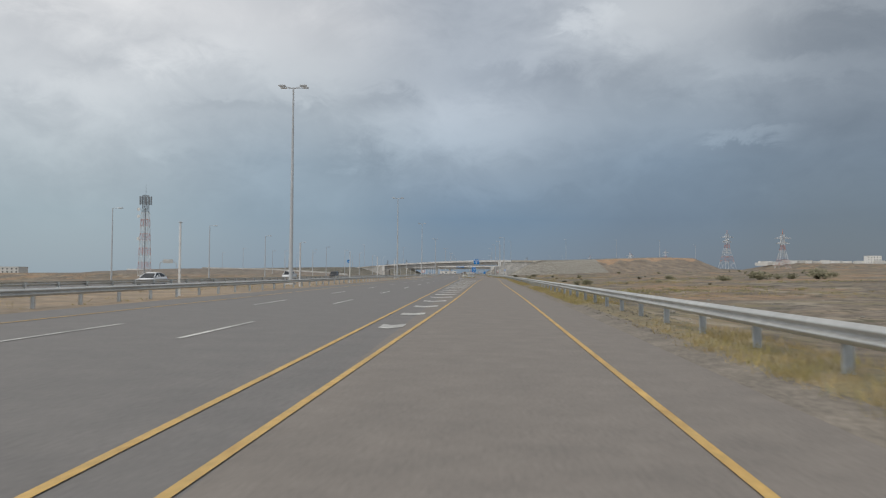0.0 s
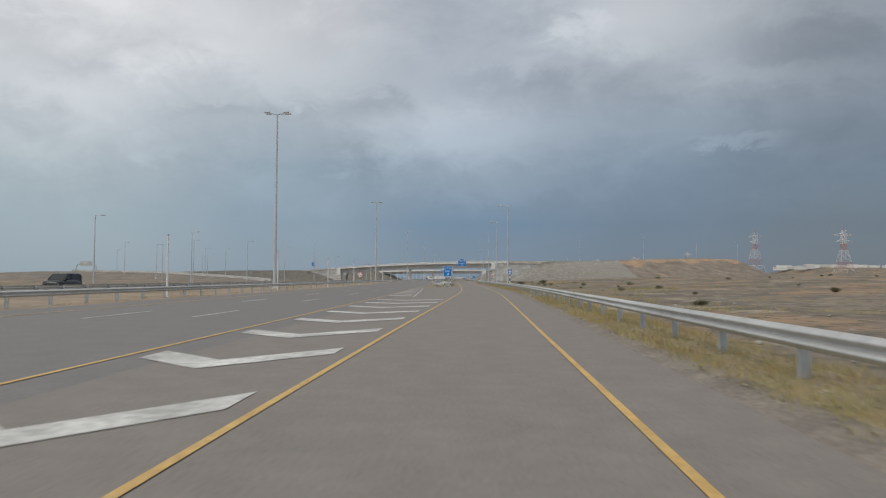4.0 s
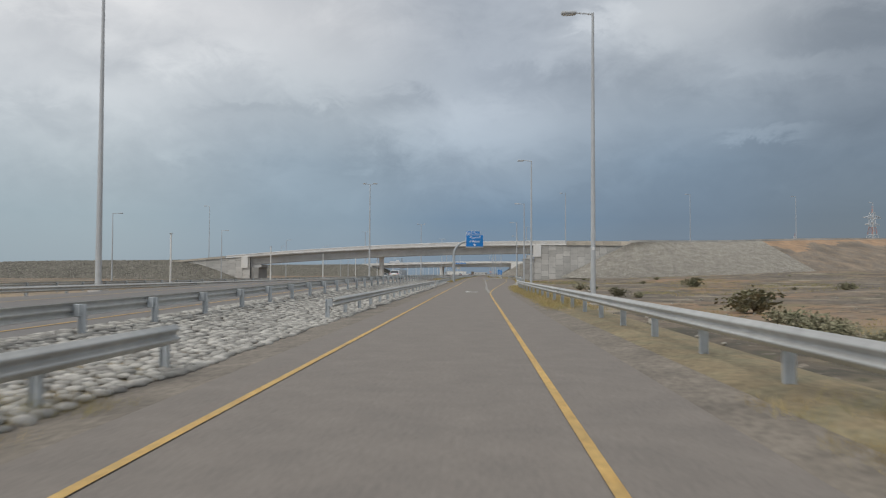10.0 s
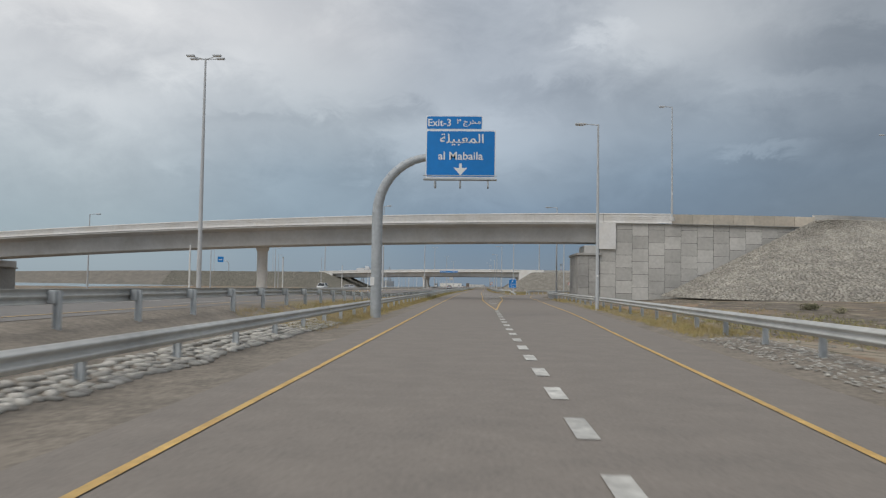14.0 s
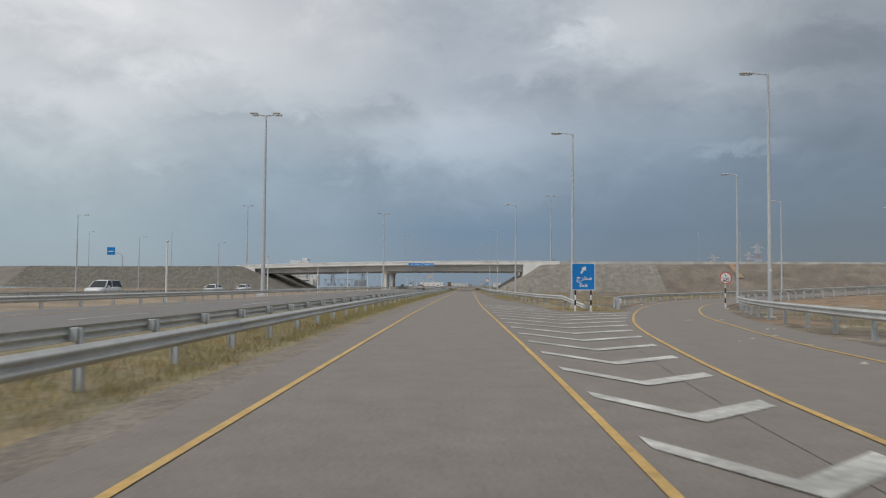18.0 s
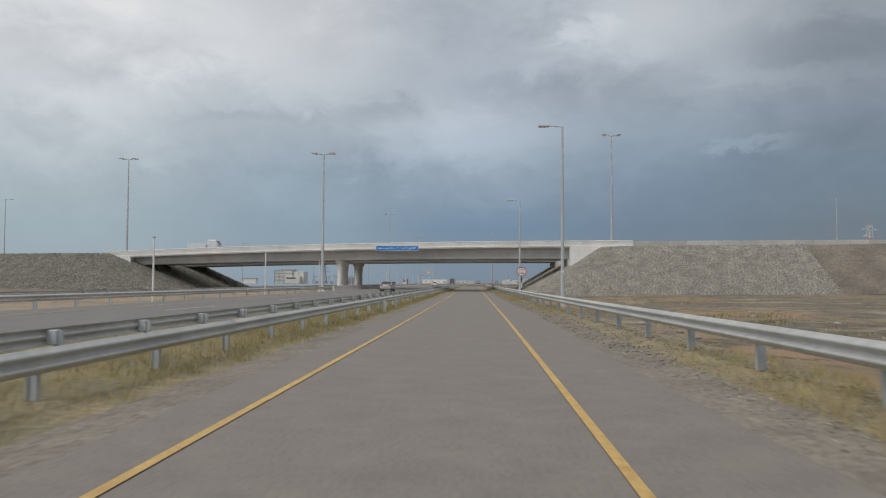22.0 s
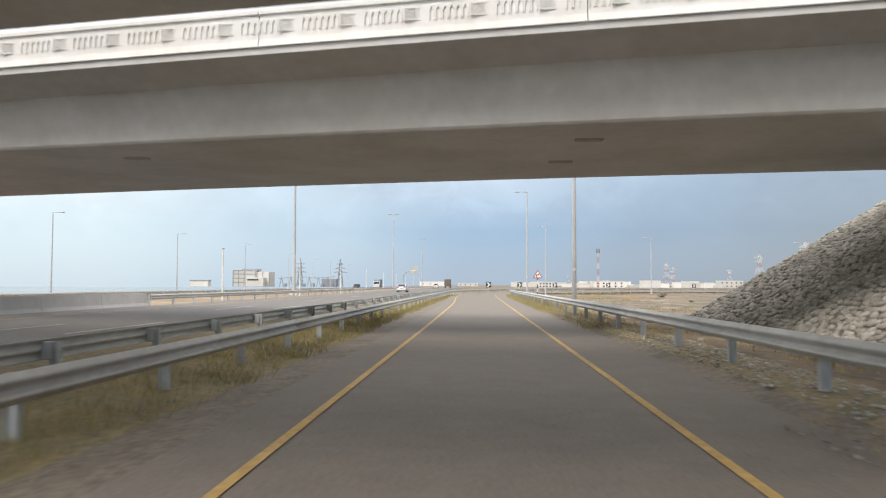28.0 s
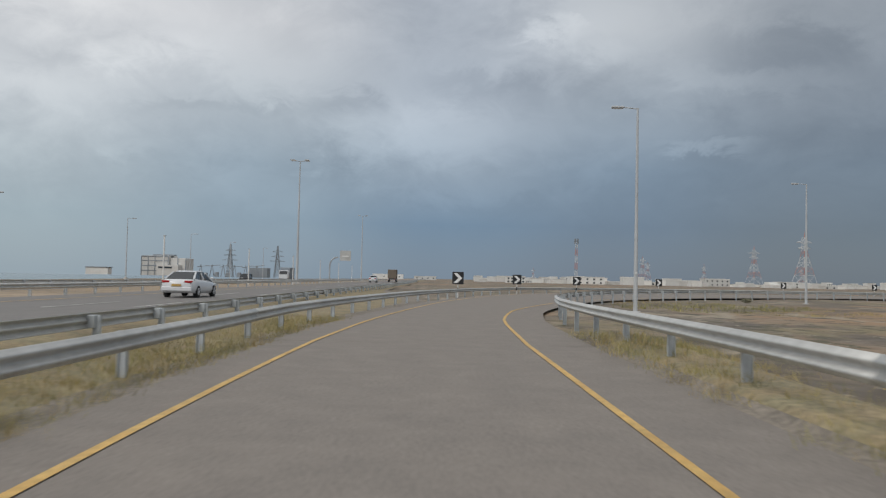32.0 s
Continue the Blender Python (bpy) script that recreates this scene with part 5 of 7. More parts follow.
def lamp_at(src, x, y, z, scale=1.0, label=""):
    o = copy_thing(src, Matrix.Translation((x, y, z)))
    o.scale = (1, 1, scale)
    return tagged(o, label)


# along the slip road: place and height over that of the first lamp
for x, y, k in ((8.69, 313.8, 1.05), (8.67, 368.2, 1.09), (8.36, 418.9, 1.07), (9.6, 462.8, 1.0), (9.9, 504.2, 0.96), (12.1, 558.3, 0.93), (17.7, 602.5, 1.02), (8.33, 617.3, 0.975), (6.78, 661.8, 0.90), (6.2, 706.8, 0.875), (6.05, 751.0, 0.85),
                (4.85, 837.9, 0.96), (6.2, 895.0, 0.965), (12.6, 939.5, 0.905), (39.5, 973.0, 0.91), (84.0, 1000.0, 0.94)):
    lamp_at(LAMP, x, y, min(ground_z(x, y), 0.2), k)
SHORT = lamp_single(12.8)
SHORT["label"] = "grey steel street lamp beside the exit ramp"
SHORT.matrix_world = Matrix.Translation((28.9, 639.8, ground_z(28.9, 639.8))) @ Matrix.Diagonal((1, 1, 1.075, 1))
for x, y in ((44.8, 667.6), (69, 683), (96, 691), (140, 706)):
    copy_thing(SHORT, Matrix.Translation((x, y, ground_z(x, y))))
FAR = lamp_single(12.0, 1.0)
FAR["label"] = "grey street lamp on the far side of the highway"
FAR.matrix_world = Matrix.Translation((-62, 171, -0.1)) @ Matrix.Rotation(math.pi, 4, "Z")
for x, y, z in [(-62, 124, -0.1), (-62, 218, -0.1), (-62, 264, -0.1), (-62, 311, -0.1), (-62, 357, -0.1), (-62, 404, -0.1), (-62, 458, -0.1), (-62, 513, 0), (-76, 352, -0.1), (-110, 410, 1.0), (-96, 380, 0), (-135, 440, 3), (-108, 459.6, 1.6), (-95, 442.7, 1.0), (-133, 479.5, 0), (-120, 488.5, 0), (-130, 522, 4.0), (-170, 510, 2.4), (-60, 566, 0), (-60, 620, 0),
                (-60, 674, 0), (-74, 729, 0), (-62, 748, -0.2), (-100, 815, 7), (-130, 818, 7), (-62, 860, 0), (-62, 906, 0), (-62, 953, 0), (-62, 1000, 0.4), (-62, 1048, 0.5), (-64, 1095, 0), (-66, 1142, 0), (-66, 1190, 0)]:
    copy_thing(FAR, Matrix.Translation((x, y, z)) @ Matrix.Rotation(math.pi, 4, "Z"))
# lamps on the approach roads above the embankments
for x, y, z, k in ((25.2, 545.9, 10.6, 1.09), (68, 577.5, 11.2, 1.27), (109.5, 599, 13.0, 1.24), (150, 629, 15.2, 1.12), (190, 668, 13.8, 1.1), (-80.4, 554.3, 5.3, 1.28), (82, 830, 8.2, 1.0), (95, 826, 8.2, 1.0), (150, 798, 8.4, 1.0)):
    lamp_at(SHORT, x, y, z, k, "grey steel street lamp on the embankment road")
TALL = lamp_tall()
TALL.matrix_world = Matrix.Translation((-26.2, 98.2, -0.05))
for x, y, k in ((-26.7, 246.4, 1.0), (-27.9, 387.8, 1.035), (-27.5, 526.8, 0.975)):
    lamp_at(TALL, x, y, 0.0, k)
TALL2 = lamp_tall(22.3)
TALL2.matrix_world = Matrix.Translation((-24.75, 650.6, 0.1))
lamp_at(TALL2, -23.2, 773.4, 0.1, 0.965)
TALL3 = lamp_tall(24.4)
TALL3.matrix_world = Matrix.Translation((-27.8, 912.0, 0.1))
for x, y in ((-27.0, 1045.0), (-27.0, 1180.0)):
    copy_thing(TALL3, Matrix.Translation((x, y, 0.1)))
MAST2 = lamp_tall(22.4)
MAST2["label"] = "tall grey lamp mast beside the second bridge"
MAST2.matrix_world = Matrix.Translation((27.4, 805.8, 8.3))
lamp_at(MAST2, -75.6, 820, 7.1, 0.95)


def slim_pole():
    g = thing("slim_pole", "slim white steel pole with a small lamp in the median", "lamp pole", group="slim median poles")
    part("pole", tube((0, 0, 0), (0, 0, 4.9), 0.085, 0.06, 10), WHITE_METAL, g)
    part("head", box((-0.10, -0.09, 4.88), (0.10, 0.09, 4.98), 0.02), GALV_POST, g, "small grey lamp head")
    part("base", box((-0.2, -0.2, -0.3), (0.2, 0.2, 0.04), 0.02), CONCRETE, g)
    return g


SLIM = slim_pole()
SLIM.matrix_world = Matrix.Translation((-22.4, 50.5, -0.04))
for y in [50.5 + 36.0 * k for k in range(1, 6)] + [266.5 + 31.0 * k for k in range(10)]:
    copy_thing(SLIM, Matrix.Translation((-22.4 - 1.3 * smoothstep(320, 450, y), y, -0.04)))
for y in [586.5 + 31.15 * k for k in range(18) if k not in (7, 8)]:
    copy_thing(SLIM, Matrix.Translation((-23.7, y, 0.0)))


# ---------------------------------------------------------------- writing and signs
def text_bm(body, x, z, width, height, y, depth=0.012):
    """Letters standing upright in a plane that looks towards -y, fitted into a box centred on x, z."""
    cu = bpy.data.curves.new("letters", "FONT")
    cu.body, cu.resolution_u, cu.extrude, cu.offset = body, 3, 0.0, 0.014
    ob = bpy.data.objects.new("letters", cu)
    scene.collection.objects.link(ob)
    dg = bpy.context.evaluated_depsgraph_get()
    me = bpy.data.meshes.new_from_object(ob.evaluated_get(dg))
    bm = bmesh.new()
    bm.from_mesh(me)
    bpy.data.objects.remove(ob)
    bpy.data.curves.remove(cu)
    bpy.data.meshes.remove(me)
    xs = [v.co.x for v in bm.verts]
    ys = [v.co.y for v in bm.verts]
    s = min(width / (max(xs) - min(xs)), height / (max(ys) - min(ys)))
    sx = width / (max(xs) - min(xs)) if width / (max(xs) - min(xs)) < 1.6 * s else s
    cx, cy = (max(xs) + min(xs)) / 2, (max(ys) + min(ys)) / 2
    for v in bm.verts:
        v.co = Vector((x + (v.co.x - cx) * sx, y - depth, z + (v.co.y - cy) * s))
    return bm


def poly_bm(pts, y, depth=0.012):
    bm = bmesh.new()
    f = bm.faces.new([bm.verts.new((x, y - depth, z)) for x, z in pts])
    r = bmesh.ops.extrude_face_region(bm, geom=[f])
    bmesh.ops.translate(bm, verts=[v for v in r["geom"] if isinstance(v, bmesh.types.BMVert)], vec=(0, depth, 0))
    bmesh.ops.recalc_face_normals(bm, faces=bm.faces)
    return bm


def plate(w, h, z, y, thick=0.03, bevel=0.05):
    """A board with rounded corners, centred on x = 0."""
    pts = []
    for cx, cz, a in ((w / 2 - bevel, z + h / 2 - bevel, 0), (-w / 2 + bevel, z + h / 2 - bevel, 90), (-w / 2 + bevel, z - h / 2 + bevel, 180), (w / 2 - bevel, z - h / 2 + bevel, 270)):
        for k in (0, 30, 60, 90):
            pts.append((cx + bevel * math.cos(radians(a + k)), cz + bevel * math.sin(radians(a + k))))
    return poly_bm(pts, y, thick)


def disc_bm(r, z, y, thick, n=40, inner=0.0):
    bm = bmesh.new()
    if inner:
        ring = [[bm.verts.new((q * math.cos(2 * math.pi * i / n), yy, z + q * math.sin(2 * math.pi * i / n))) for i in range(n)] for q, yy in ((inner, y - thick), (r, y - thick), (r, y))]
        for a, b in zip(ring, ring[1:]):
            for i in range(n):
                bm.faces.new((a[i], a[(i + 1) % n], b[(i + 1) % n], b[i]))
        bmesh.ops.recalc_face_normals(bm, faces=bm.faces)
        return bm
    return poly_bm([(r * math.cos(2 * math.pi * i / n), z + r * math.sin(2 * math.pi * i / n)) for i in range(n)], y, thick)


def striped_post(g, x, y, top, bands, r=0.055, first=WHITE_METAL):
    """A round post in black and white bands, from the ground up to top."""
    h = top / bands
    order = [WHITE_METAL, BLACK_PAINT] if first is WHITE_METAL else [BLACK_PAINT, WHITE_METAL]
    p = part("post", tube((x, y, -0.3), (x, y, h), r, r, 12), order[0], g, "black and white banded steel post")
    for i in range(1, bands):
        m = order[i % 2]
        part("band", tube((x, y, h * i), (x, y, h * (i + 1)), r + (0.002 if i % 2 else 0), r + (0.002 if i % 2 else 0), 12), m, p)


MAKHRAJ = "\uFE9D\uFEAE\uFEA8\uFEE3"


def arrow_ne(cx, cz, s):
    """A short fat arrow to the upper right."""
    base = [(1.0, 1.0), (1.0, -0.25), (0.55, 0.10), (-0.45, -0.95), (-0.95, -0.45), (0.10, 0.55), (-0.25, 1.0)]
    return [(cx + s * a, cz + s * b) for a, b in base]


def exit_sign(x, y, ground, w, h, bottom, texts, arrow, label, bands):
    g = thing("exit_sign", label, "road sign", Matrix.Translation((x, y, ground)), group="exit signs")
    zc = bottom + h / 2
    board = part("board", plate(w, h, zc, 0, 0.03, 0.07), SIGN_WHITE, g, "white rim of the board")
    part("face", plate(w - 0.09, h - 0.09, zc, -0.03, 0.006, 0.05), SIGN_BLUE, board, "blue reflective face")
    for s, bx, bz, bw, bh in texts:
        part("letters", text_bm(s, bx, bottom + bz, bw, bh, -0.036), SIGN_WHITE, board)
    part("arrow", poly_bm(arrow, -0.036), SIGN_WHITE, board)
    for sx in (-1, 1):
        striped_post(g, sx * w * 0.33, 0.08, bottom + h * 0.4, bands)
    return g


exit_sign(-2.0, 275.7, -0.05, 1.56, 1.92, 2.0, [(MAKHRAJ, 0.0, 1.50, 1.25, 0.42), ("EXIT", 0.0, 0.95, 0.82, 0.30)], arrow_ne(0.05, 2.0 + 0.40, 0.21), "blue EXIT sign on two banded posts at the gore nose", 7)
exit_sign(7.8, 608.3, 0.05, 1.55, 1.80, 1.34, [(MAKHRAJ, 0.05, 0.72, 1.0, 0.42), ("Exit", 0.02, 0.33, 0.52, 0.24)], [(0.0 + a, 1.34 + 1.32 + b) for a, b in [(0.17, 0.26), (-0.16, 0.14), (-0.05, 0.08), (-0.20, -0.18), (-0.10, -0.24), (0.06, 0.02), (0.17, -0.06)]], "blue Exit sign with an arrow on the second gore", 6)


def round_sign(x, y, ground, r, centre, lines, label, bar=False, bands=5, wedges=False, category="road sign", name="height_limit_sign", group="height limit signs"):
    g = thing(name, label, category, Matrix.Translation((x, y, ground)), group=group)
    d = part("disc", disc_bm(r, centre, 0, 0.03), SIGN_WHITE, g, "white disc")
    part("red_ring", disc_bm(r + 0.004, centre, -0.03, 0.008, inner=r * 0.86), RED_PAINT, d, "red ring")
    for s, bx, bz, bw, bh in lines:
        part("letters", text_bm(s, bx, centre + bz, bw, bh, -0.032), BLACK_PAINT, d)
    if bar:
        part("bar", poly_bm([(-r * 0.86, centre - 0.02), (r * 0.86, centre - 0.02), (r * 0.86, centre + 0.02), (-r * 0.86, centre + 0.02)], -0.03, 0.006), BLACK_PAINT, d)
    if wedges:
        for s in (1, -1):
            part("wedge", poly_bm([(-0.10, centre + s * r * 0.86), (0.10, centre + s * r * 0.86), (0.0, centre + s * r * 0.70)], -0.03, 0.006), BLACK_PAINT, d)
    striped_post(g, 0, 0.09, centre, bands)
    part("bracket", box((-0.14, 0.03, centre - r - 0.02), (0.14, 0.13, centre - r + 0.06), 0.01), GALV_POST, g)
    return g


H55 = [("\u0645 \u0665.\u0665", 0.0, 0.20, 0.72, 0.24), ("5.5m", 0.0, -0.17, 0.82, 0.26)]
round_sign(-2.25, 305.9, -0.05, 0.62, 2.42, H55, "round 5.5m height limit sign on a banded post", wedges=True)
round_sign(-21.9, 303.9, 0.0, 0.62, 2.25, H55, "round 5.5m height limit sign in the median", wedges=True)
round_sign(4.75, 727.2, 0.1, 0.46, 2.6, [(a, b * 0.74, c * 0.74, d * 0.74, e * 0.74) for a, b, c, d, e in H55], "round 5.5m height limit sign before the bridge", wedges=True)
H60 = [("\u0666\u0660", 0.0, 0.20, 0.30, 0.20), ("60", 0.0, -0.18, 0.46, 0.28)]
LIM = round_sign(8.55, 333.3, 0.1, 0.48, 2.42, H60, "round 60 speed limit sign with a red ring", True, 6, name="speed_limit_sign", group="speed limit signs")
copy_thing(LIM, Matrix.Translation((21.0, 620.0, 0.0)))


def motorway_sign():
    g = thing("expressway_sign", "blue expressway sign on a banded post behind the rail", "road sign", Matrix.Translation((8.3, 257.9, 0.1)))
    b = part("board", plate(0.66, 0.85, 2.65, 0, 0.03, 0.04), SIGN_WHITE, g, "white rim of the board")
    part("face", plate(0.61, 0.80, 2.65, -0.03, 0.006, 0.03), SIGN_BLUE, b, "blue reflective face")
    for s in (-1, 1):
        part("lane_symbol", poly_bm([(s * 0.03, 2.31), (s * 0.17, 2.31), (s * 0.10, 2.99), (s * 0.03, 2.99)], -0.036), SIGN_WHITE, b)
    part("bridge_symbol", poly_bm([(-0.26, 2.71), (-0.21, 2.67), (0.21, 2.67), (0.26, 2.71), (0.26, 2.73), (-0.26, 2.73)], -0.05), SIGN_WHITE, b)
    striped_post(g, 0, 0.09, 2.4, 6, 0.075)


motorway_sign()


def bend_sign():
    g = thing("bend_warning_sign", "triangular red-rimmed warning sign of a bend", "road sign", Matrix.Translation((5.9, 874.8, 0.1)))
    tri = lambda s, z: [(s * math.cos(radians(a)), z + s * math.sin(radians(a))) for a in (90, 210, 330)]
    b = part("board", poly_bm(tri(0.56, 2.55), 0, 0.03), RED_PAINT, g, "red rim of the triangle")
    part("face", poly_bm(tri(0.41, 2.55), -0.03, 0.006), SIGN_WHITE, b, "white face")
    part("bend_symbol", poly_bm([(-0.15, 2.38), (-0.07, 2.38), (-0.07, 2.53), (-0.03, 2.58), (0.06, 2.58), (0.06, 2.53), (0.17, 2.62), (0.06, 2.71), (0.06, 2.66), (-0.06, 2.66), (-0.15, 2.57)], -0.036), BLACK_PAINT, b)
    striped_post(g, 0, 0.09, 2.5, 6)


bend_sign()


def chevron_sign():
    g = thing("chevron_sign", "black and white chevron board on the outside of the bend", "road sign", group="chevron boards")
    b = part("board", plate(1.1, 1.2, 1.75, 0, 0.03, 0.03), BLACK_PAINT, g, "black board")
    part("chevron", poly_bm([(-0.42, 1.28), (-0.05, 1.28), (0.42, 1.75), (-0.05, 2.22), (-0.42, 2.22), (0.02, 1.75)], -0.03), SIGN_WHITE, b, "white chevron")
    striped_post(g, 0, 0.08, 1.6, 4)
    return g


CHEV = chevron_sign()
CHEV.matrix_world = Matrix.Translation((2.5, 966.5, 0))
for x, y in ((10.6, 988.5), (20.8, 1003.0), (68.0, 1040.5), (93.0, 1053.0), (120, 1063), (38, 1021)):
    copy_thing(CHEV, Matrix.Translation((x, y, 0)))


def gantry_sign():
    g = thing("overhead_sign", "overhead blue al Mabaila sign on a curved grey steel arm", "road sign", Matrix.Translation((-3.85, 489.4, -0.3)))
    pts = [(0, 0, -0.3), (0, 0, 5.75)]
    for a in range(10, 91, 10):
        pts.append((2.9 * (1 - math.cos(radians(a))), 0, 5.75 + 3.0 * math.sin(radians(a))))
    pts.append((6.2, 0, 8.75))
    bm = bmesh.new()
    for i, (p, q) in enumerate(zip(pts, pts[1:])):
        r = 0.29 - 0.009 * i
        add_tube(bm, p, q, r, r - 0.008, 16, caps=False)
    part("curved_arm", bm, GALV_POST, g, "grey steel tube bent over the road", smooth=True)
    part("base_plate", box((-0.5, -0.5, -0.3), (0.5, 0.5, 0.1), 0.02), CONCRETE, g)
    part("notice", box((-0.28, -0.275, 1.9), (0.0, -0.25, 2.35), 0.005), SIGN_WHITE, g, "small white notice")
    cx, y = 4.38, -0.32
    b = part("board", plate(3.66, 2.5, 8.86, y, 0.06, 0.08), SIGN_WHITE, g, "white rim of the board")
    b.location.x = cx
    part("face", plate(3.56, 2.40, 8.86, y - 0.06, 0.006, 0.06), SIGN_BLUE, b, "blue reflective face")
    part("letters", text_bm("\uFE94\uFEE0\uFEF4\uFE92\uFECC\uFEE4\uFEDF\uFE8D", 0.05, 9.62, 2.3, 0.62, y - 0.066), SIGN_WHITE, b)
    part("letters", text_bm("al Mabaila", 0.0, 8.76, 2.35, 0.42, y - 0.066), SIGN_WHITE, b)
    part("arrow", poly_bm([(-0.07, 8.36), (0.07, 8.36), (0.07, 8.12), (0.36, 8.14), (0.0, 7.72), (-0.36, 8.14), (-0.07, 8.12)], y - 0.066), SIGN_WHITE, b)
    e = part("exit_plate", plate(2.95, 0.74, 10.52, y, 0.05, 0.06), SIGN_WHITE, g, "white rim of the exit number plate")
    e.location.x = cx - 0.35
    part("face", plate(2.87, 0.66, 10.52, y - 0.05, 0.006, 0.05), SIGN_BLUE, e, "blue reflective face")
    part("letters", text_bm("Exit-3", -0.78, 10.52, 1.2, 0.40, y - 0.056), SIGN_WHITE, e)
    part("letters", text_bm("\u0663 " + MAKHRAJ, 0.75, 10.52, 1.25, 0.44, y - 0.056), SIGN_WHITE, e)
    tray = part("light_tray", box((cx - 1.9, y - 0.75, 7.40), (cx + 1.9, y - 0.35, 7.50), 0.02), GALV_POST, g, "steel tray with sign lights")
    for s in (-1.3, 0.0, 1.45):
        part("bracket", box((cx + s - 0.04, y - 0.7, 7.05), (cx + s + 0.04, y + 0.1, 7.40), 0.01), GALV_POST, tray)
    part("handrail", tube((cx - 1.9, y - 0.75, 7.62), (cx + 1.9, y - 0.75, 7.62), 0.025, 0.025, 6), GALV_POST, tray)


gantry_sign()


def small_gantry(x, y, z, s, paint=SIGN_BLUE, label="distant blue cantilever road sign"):
    """Cantilever sign of the other carriageway, seen from behind."""
    g = thing("cantilever_sign", label, "road sign", Matrix.Translation((x, y, z)), group="cantilever signs")
    bm = bmesh.new()
    pts = [(0, 0, -0.3), (0, 0, 5.0)] + [(-s * 2.4 * (1 - math.cos(radians(a))), 0, 5.0 + 2.4 * math.sin(radians(a))) for a in (22, 45, 67, 90)]
    for p, q in zip(pts, pts[1:]):
        add_tube(bm, p, q, 0.2, 0.2, 8, caps=False)
    part("curved_arm", bm, GALV_POST, g)
    b = part("board", box((-s * 4.6 - 1.6, -0.1, 6.4), (-s * 4.6 + 1.6, 0.0, 9.4), 0.02), paint, g)
    part("white_bar", box((-s * 4.6 - 1.0, -0.13, 7.6), (-s * 4.6 + 1.0, -0.1, 7.9)), SIGN_WHITE, b)
    return g


small_gantry(-135.4, 856, 6.0, 1)
small_gantry(-31.0, 1122, 0.0, -1, GALV, "distant pale cantilever road sign seen from behind")


def far_gantry():
    g = thing("sign_gantry", "distant grey arch gantry with a sign board over a side road", "sign gantry", Matrix.Translation((-297, 735, 2.0)))
    bm = bmesh.new()
    pts = [(-8, 0, -2), (-8, 0, 6.5), (-6.5, 0, 8.3), (6.5, 0, 8.3), (8, 0, 6.5), (8, 0, -2)]
    for p, q in zip(pts, pts[1:]):
        add_tube(bm, p, q, 0.35, 0.35, 8)
    part("arch", bm, GALV_POST, g)
    for i in range(5):
        part("panel", box((-5 + i * 2.0, -0.3, 7.0), (-3.1 + i * 2.0, -0.1, 10.6), 0.02), GALV, g)


far_gantry()


def name_board():
    """Blue board on the fascia of the second bridge."""
    x0, x1 = -17.9, -10.1
    m = pose((x0 + x1) / 2, B2["y"]((x0 + x1) / 2) - 0.22, 8.02, 0, 0, math.degrees(math.atan(-0.18)))
    g = thing("bridge_name_board", "blue Interchange No.16 board on the bridge fascia", "road sign", m)
    b = part("board", plate(8.3, 0.98, 0, 0, 0.05, 0.06), SIGN_WHITE, g, "white rim of the board")
    part("face", plate(4.22, 0.86, 0, -0.05, 0.006, 0.04), SIGN_BLUE, b).location.x = -1.98
    part("face", plate(3.88, 0.86, 0, -0.05, 0.006, 0.04), SIGN_BLUE, b).location.x = 2.16
    part("letters", text_bm("Interchange No.16", -1.98, -0.02, 3.4, 0.46, -0.056), SIGN_WHITE, b)
    part("letters", text_bm("\u0661\u0666 \uFEE2\uFED7\uFEAD \uFECA\uFEC3\uFE8E\uFED8\uFE97", 2.16, 0.0, 2.9, 0.6, -0.056), SIGN_WHITE, b)
    for s in (-3.2, 0, 3.2):
        part("bracket", box((s - 0.05, 0.0, -0.4), (s + 0.05, 0.22, 0.4)), GALV_POST, b)


name_board()


# concrete barrier beside the columns of the second bridge
def barrier():
    g = thing("concrete_barrier", "low grey concrete safety barrier beside the bridge columns", "barrier")
    prof = [(-0.30, -0.1), (-0.30, 0.12), (-0.16, 0.34), (-0.10, 0.95), (0.10, 0.95), (0.16, 0.34), (0.30, 0.12), (0.30, -0.1)]
    for i in range(12):
        y = 773 + i * 6.0
        part("barrier_block", sweep([(-21.4, y, 0.1), (-21.4, y + 5.96, 0.1)], prof, True, True), CONCRETE, g)


barrier()

# ---------------------------------------------------------------- masts, pylons and buildings
def lattice(bm_by, w0, w1, z0, z1, bays, r, mats):
    """Four-legged lattice between two heights; bays alternate between the given bmeshes."""
    corners = [(-1, -1), (1, -1), (1, 1), (-1, 1)]
    for i in range(bays):
        bm = bm_by[i % len(bm_by)]
        za, zb = z0 + (z1 - z0) * i / bays, z0 + (z1 - z0) * (i + 1) / bays
        wa, wb = w0 + (w1 - w0) * i / bays, w0 + (w1 - w0) * (i + 1) / bays
        for k, (cx, cy) in enumerate(corners):
            dx, dy = corners[(k + 1) % 4]
            add_tube(bm, (cx * wa, cy * wa, za), (cx * wb, cy * wb, zb), r, r, 4, False)
            add_tube(bm, (cx * wa, cy * wa, za), (dx * wb, dy * wb, zb), r * 0.6, r * 0.6, 4, False)
            add_tube(bm, (dx * wa, dy * wa, za), (cx * wb, cy * wb, zb), r * 0.6, r * 0.6, 4, False)
            add_tube(bm, (cx * wb, cy * wb, zb), (dx * wb, dy * wb, zb), r * 0.6, r * 0.6, 4, False)


